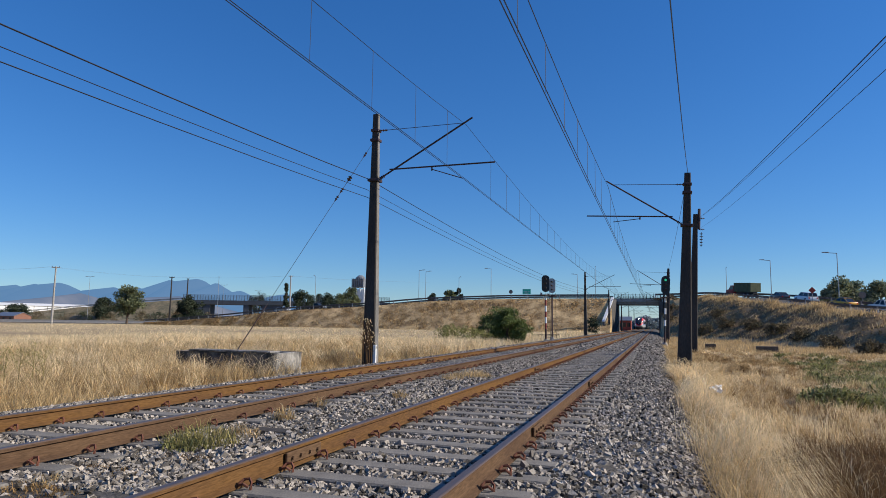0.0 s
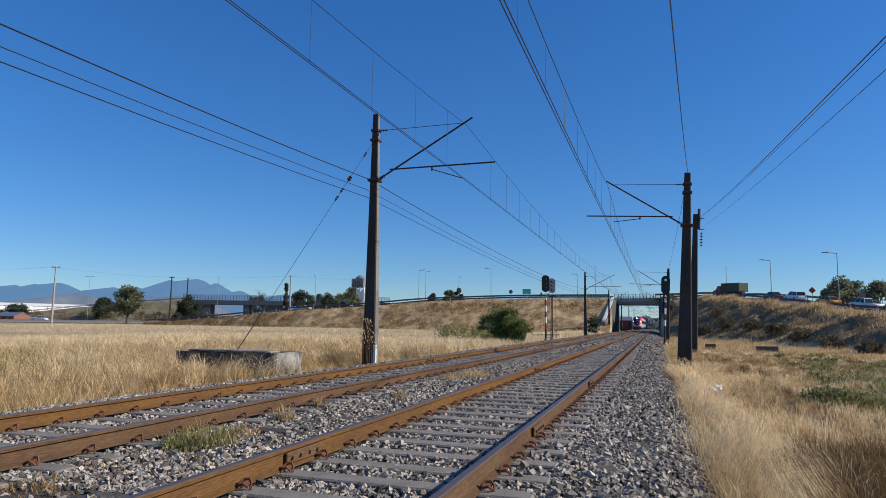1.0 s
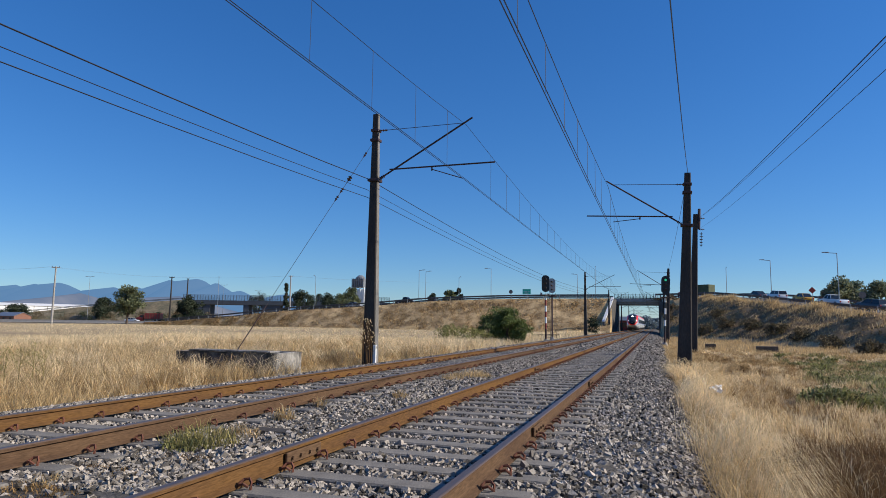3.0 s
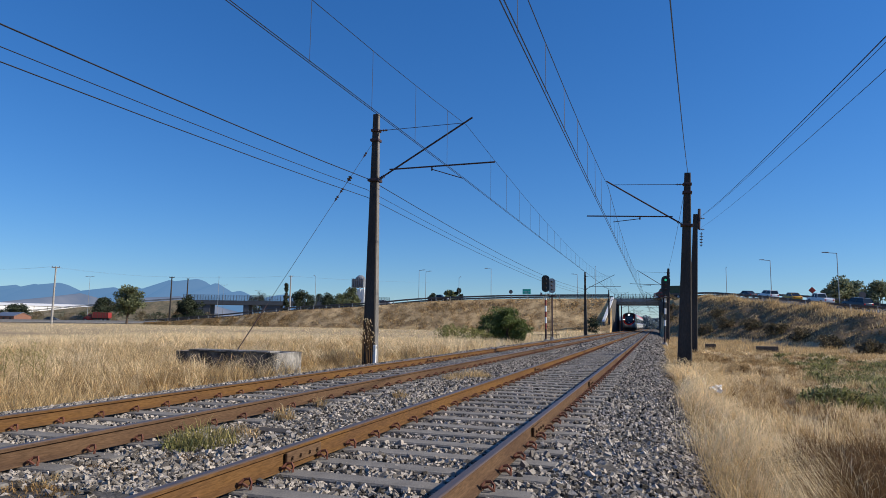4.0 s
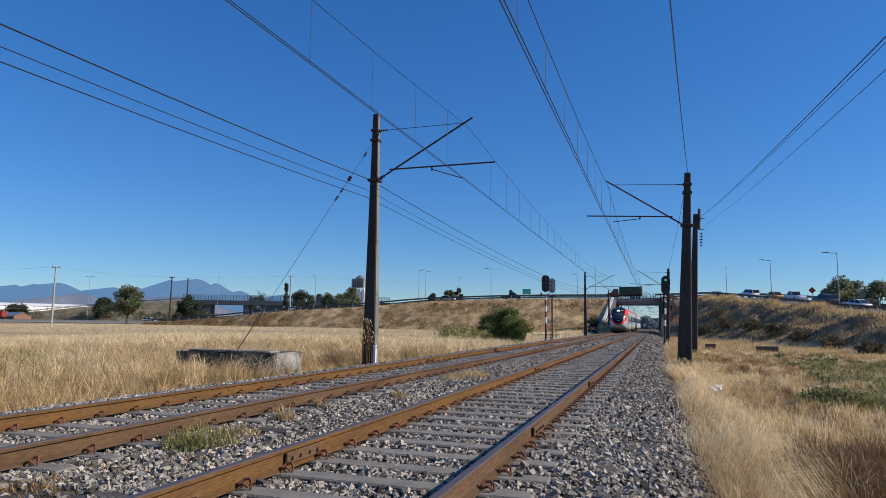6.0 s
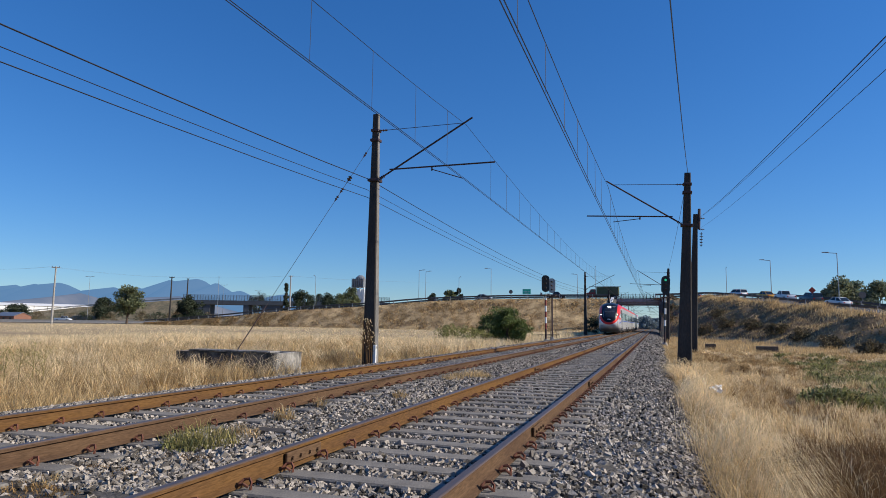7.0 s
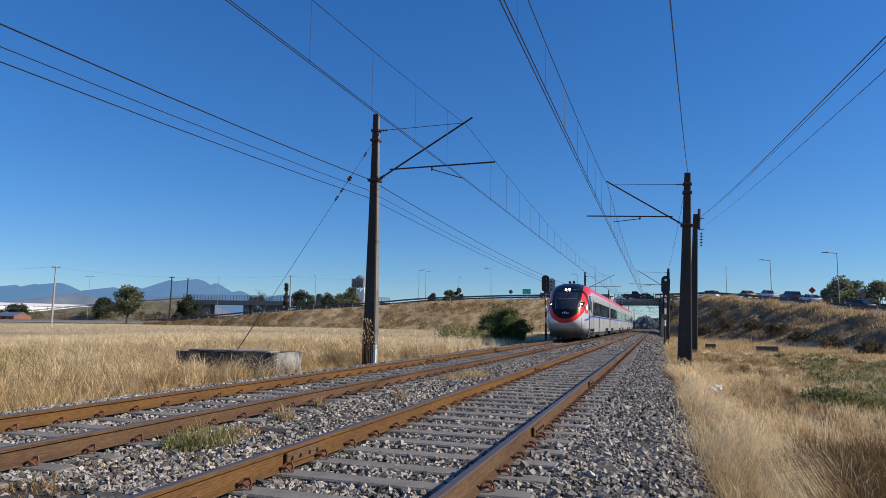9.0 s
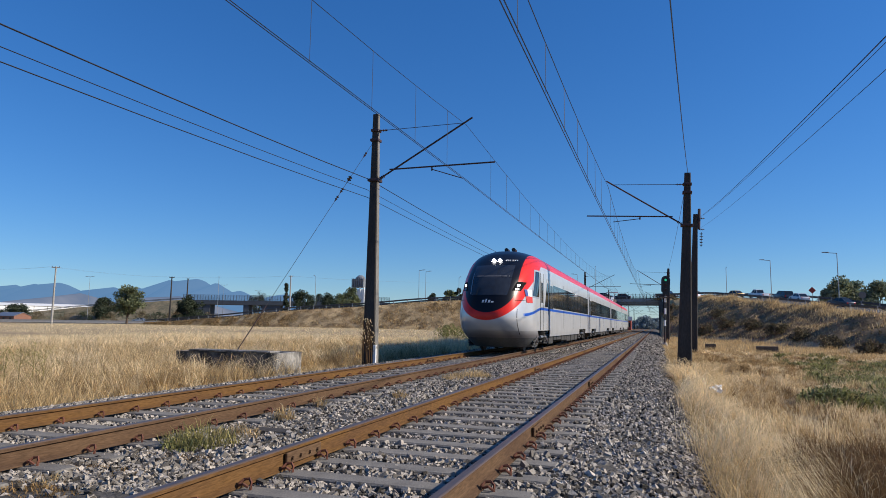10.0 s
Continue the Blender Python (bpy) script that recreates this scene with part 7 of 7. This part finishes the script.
def rock_cloud(x, y, size, V, F):
    """Broken stones of random shape resting on the bed."""
    n = len(x)
    k = len(V)
    P = np.repeat(V[None], n, 0) * RNG.uniform(0.72, 1.18, (n, k, 1))
    P = P * RNG.uniform(0.4, 1.45, (n, 1, 3)) * size[:, None, None]
    q = RNG.normal(size=(n, 4))
    q /= np.linalg.norm(q, axis=1)[:, None]
    w, i, j, l = q.T
    Rm = np.stack([1 - 2 * (j * j + l * l), 2 * (i * j - l * w), 2 * (i * l + j * w), 2 * (i * j + l * w), 1 - 2 * (i * i + l * l), 2 * (j * l - i * w), 2 * (i * l - j * w), 2 * (j * l + i * w), 1 - 2 * (i * i + j * j)], -1).reshape(n, 3, 3)
    P = np.einsum("nij,nkj->nki", Rm, P)
    z = top_h(x, y) + size * RNG.uniform(-0.1, 0.55, n)
    P += np.stack([x, y, z], -1)[:, None, :]
    Fa = (F[None] + (np.arange(n) * k)[:, None, None]).reshape(-1, 3)
    return P.reshape(-1, 3), Fa


def clear_of_track(x, y):
    """True where no rail and (mostly) no sleeper lies."""
    ok = np.ones(len(x), bool)
    ph = np.abs((y - SLEEPER_Y0 + SLEEPER_DY / 2) % SLEEPER_DY - SLEEPER_DY / 2)
    for xc in (X_NEAR, X_FAR):
        for s in (-1, 1):
            ok &= np.abs(x - xc - s * HALF_GAUGE) > 0.085
        on = (ph < 0.135) & (np.abs(x - xc) < 1.36)
        ok &= ~on | (RNG.random(len(x)) < np.where(np.abs(x - xc) > 1.0, 0.35, 0.05))
    return ok


bed_ob = bpy.data.objects["ballast_bed"]
for nm, n, y0, y1, sz, V, F, lab in (("near_ballast_stones", 50000, 4.0, 9.5, 0.0225, CUB_V, CUB_F, "sharp grey crushed stones of the ballast"),
                                     ("ballast_stones", 66000, 9.5, 34, 0.03, OCT_V, OCT_F, "grey crushed stones of the ballast"), ("far_ballast_stones", 21000, 34, 110, 0.06, OCT_V, OCT_F, "grey crushed stones of the far ballast")):
    x, y = scatter(n, -11.0, 0.85, y0, y1, 0.35)
    k = clear_of_track(x, y) & (x > -10.9) & (x < 0.8 + 0.1 * np.sin(y * 2))
    x, y = x[k], y[k]
    v, f = rock_cloud(x, y, sz * RNG.uniform(0.55, 1.35, len(x)), V, F)
    ob = mesh_np(nm, v, f, M["stone"], bed_ob)
    tagged(ob, kind="stuff")
x, y = scatter(8000, -11.0, 0.8, -7, 4.2, 0, False)
k = clear_of_track(x, y)
v, f = rock_cloud(x[k], y[k], 0.036 * RNG.uniform(0.55, 1.35, int(k.sum())), OCT_V, OCT_F)
tagged(mesh_np("rear_ballast_stones", v, f, M["stone"], bed_ob), kind="stuff")
x, y = scatter(9000, 0.7, 7, -7, 3.4, 0, False)
blades("rear_meadow_grass", x, y, top_h(x, y) - 0.02, 0.3 * RNG.uniform(0.4, 1, len(x)), RNG.uniform(0.006, 0.012, len(x)), 0.9, GM["straw"], "dry grass of the meadow beside the ballast")
x, y = scatter(9000, -20, -10.6, -7, 5, 0, False)
blades("rear_verge_grass", x, y, top_h(x, y) - 0.02, 0.6 * RNG.uniform(0.4, 1, len(x)), RNG.uniform(0.008, 0.014, len(x)), 0.8, GM["pale"], "dry grass of the field beside the ballast")
proto = []
for k in range(6):
    v, f = rock_cloud(np.zeros(1), np.full(1, 500.0), np.ones(1), CUB_V, CUB_F)
    v = v - v.mean(0)
    me = bpy.data.meshes.new("stone")
    me.from_pydata(v.tolist(), [], f.tolist())
    me.materials.append(M["stone"])
    proto.append(me)
cnt = 0
rr = random.Random(5)
while cnt < 290:
    x, y = rr.uniform(-4.4, 0.5), rr.uniform(4.4, 7.2)
    if not clear_of_track(np.array([x]), np.array([y]))[0]:
        continue
    o = new("stone", proto[cnt % 6])
    o.parent = bed_ob
    s = rr.uniform(0.022, 0.042)
    o.matrix_basis = pose(x, y, float(bed(np.array(x))) + s * 0.45, rr.uniform(0, 360), rr.uniform(0, 360), rr.uniform(0, 360)) @ Matrix.Diagonal((s, s, s, 1))
    cnt += 1

# short concrete block between the tracks
gp = ground_point(482, 768)
bm = bmesh.new()
box(bm, -0.2, 0.2, -0.1, 0.1, -0.05, 0.05, 0.015)
blk = part("concrete_block", bm, M["pole"])
blk.matrix_basis = pose(gp.x, gp.y, gp.z, 4, 3, 20)
tagged(blk, "short dark weathered block lying between the tracks", "concrete block")


def motions():
    """All that moves: the train along its track, the vehicles along their roads."""
    for k, c in enumerate(TRAIN):
        rows = []
        for t in (0, 5, 10):
            y = NOSE_Y10 + TRAIN_V * (10 - t) + k * (CAR_L + 0.3)
            rows.append((t, pose(X_FAR, y, 0) if k < 3 else pose(X_FAR, y + CAR_L + 0.3, 0, 0, 0, 180)))
        walk(c, rows)
    for thing, rows in TRAFFIC:
        out = []
        for t, s in rows:
            p, a, tilt = road_at(s - S_SHIFT, 2.2)
            out.append((t, Matrix.Translation(p + Vector((0, 0, 0.035))) @ pose(0, 0, 0, 0, 0, math.degrees(a) + 180) @ pose(0, 0, 0, 0, math.degrees(tilt), 0)))
        walk(thing, out)
    for thing, rows in EASTBOUND:
        out = []
        for t, s in rows:
            p, a, tilt = road_at(s - S_SHIFT, -2.2)
            out.append((t, Matrix.Translation(p + Vector((0, 0, 0.035))) @ pose(0, 0, 0, 0, 0, math.degrees(a)) @ pose(0, 0, 0, 0, -math.degrees(tilt), 0)))
        walk(thing, out)
    for thing, lane, rows in LOW_TRAFFIC:
        walk(thing, [(t, low_road(x, lane)) for t, x in rows])


motions()
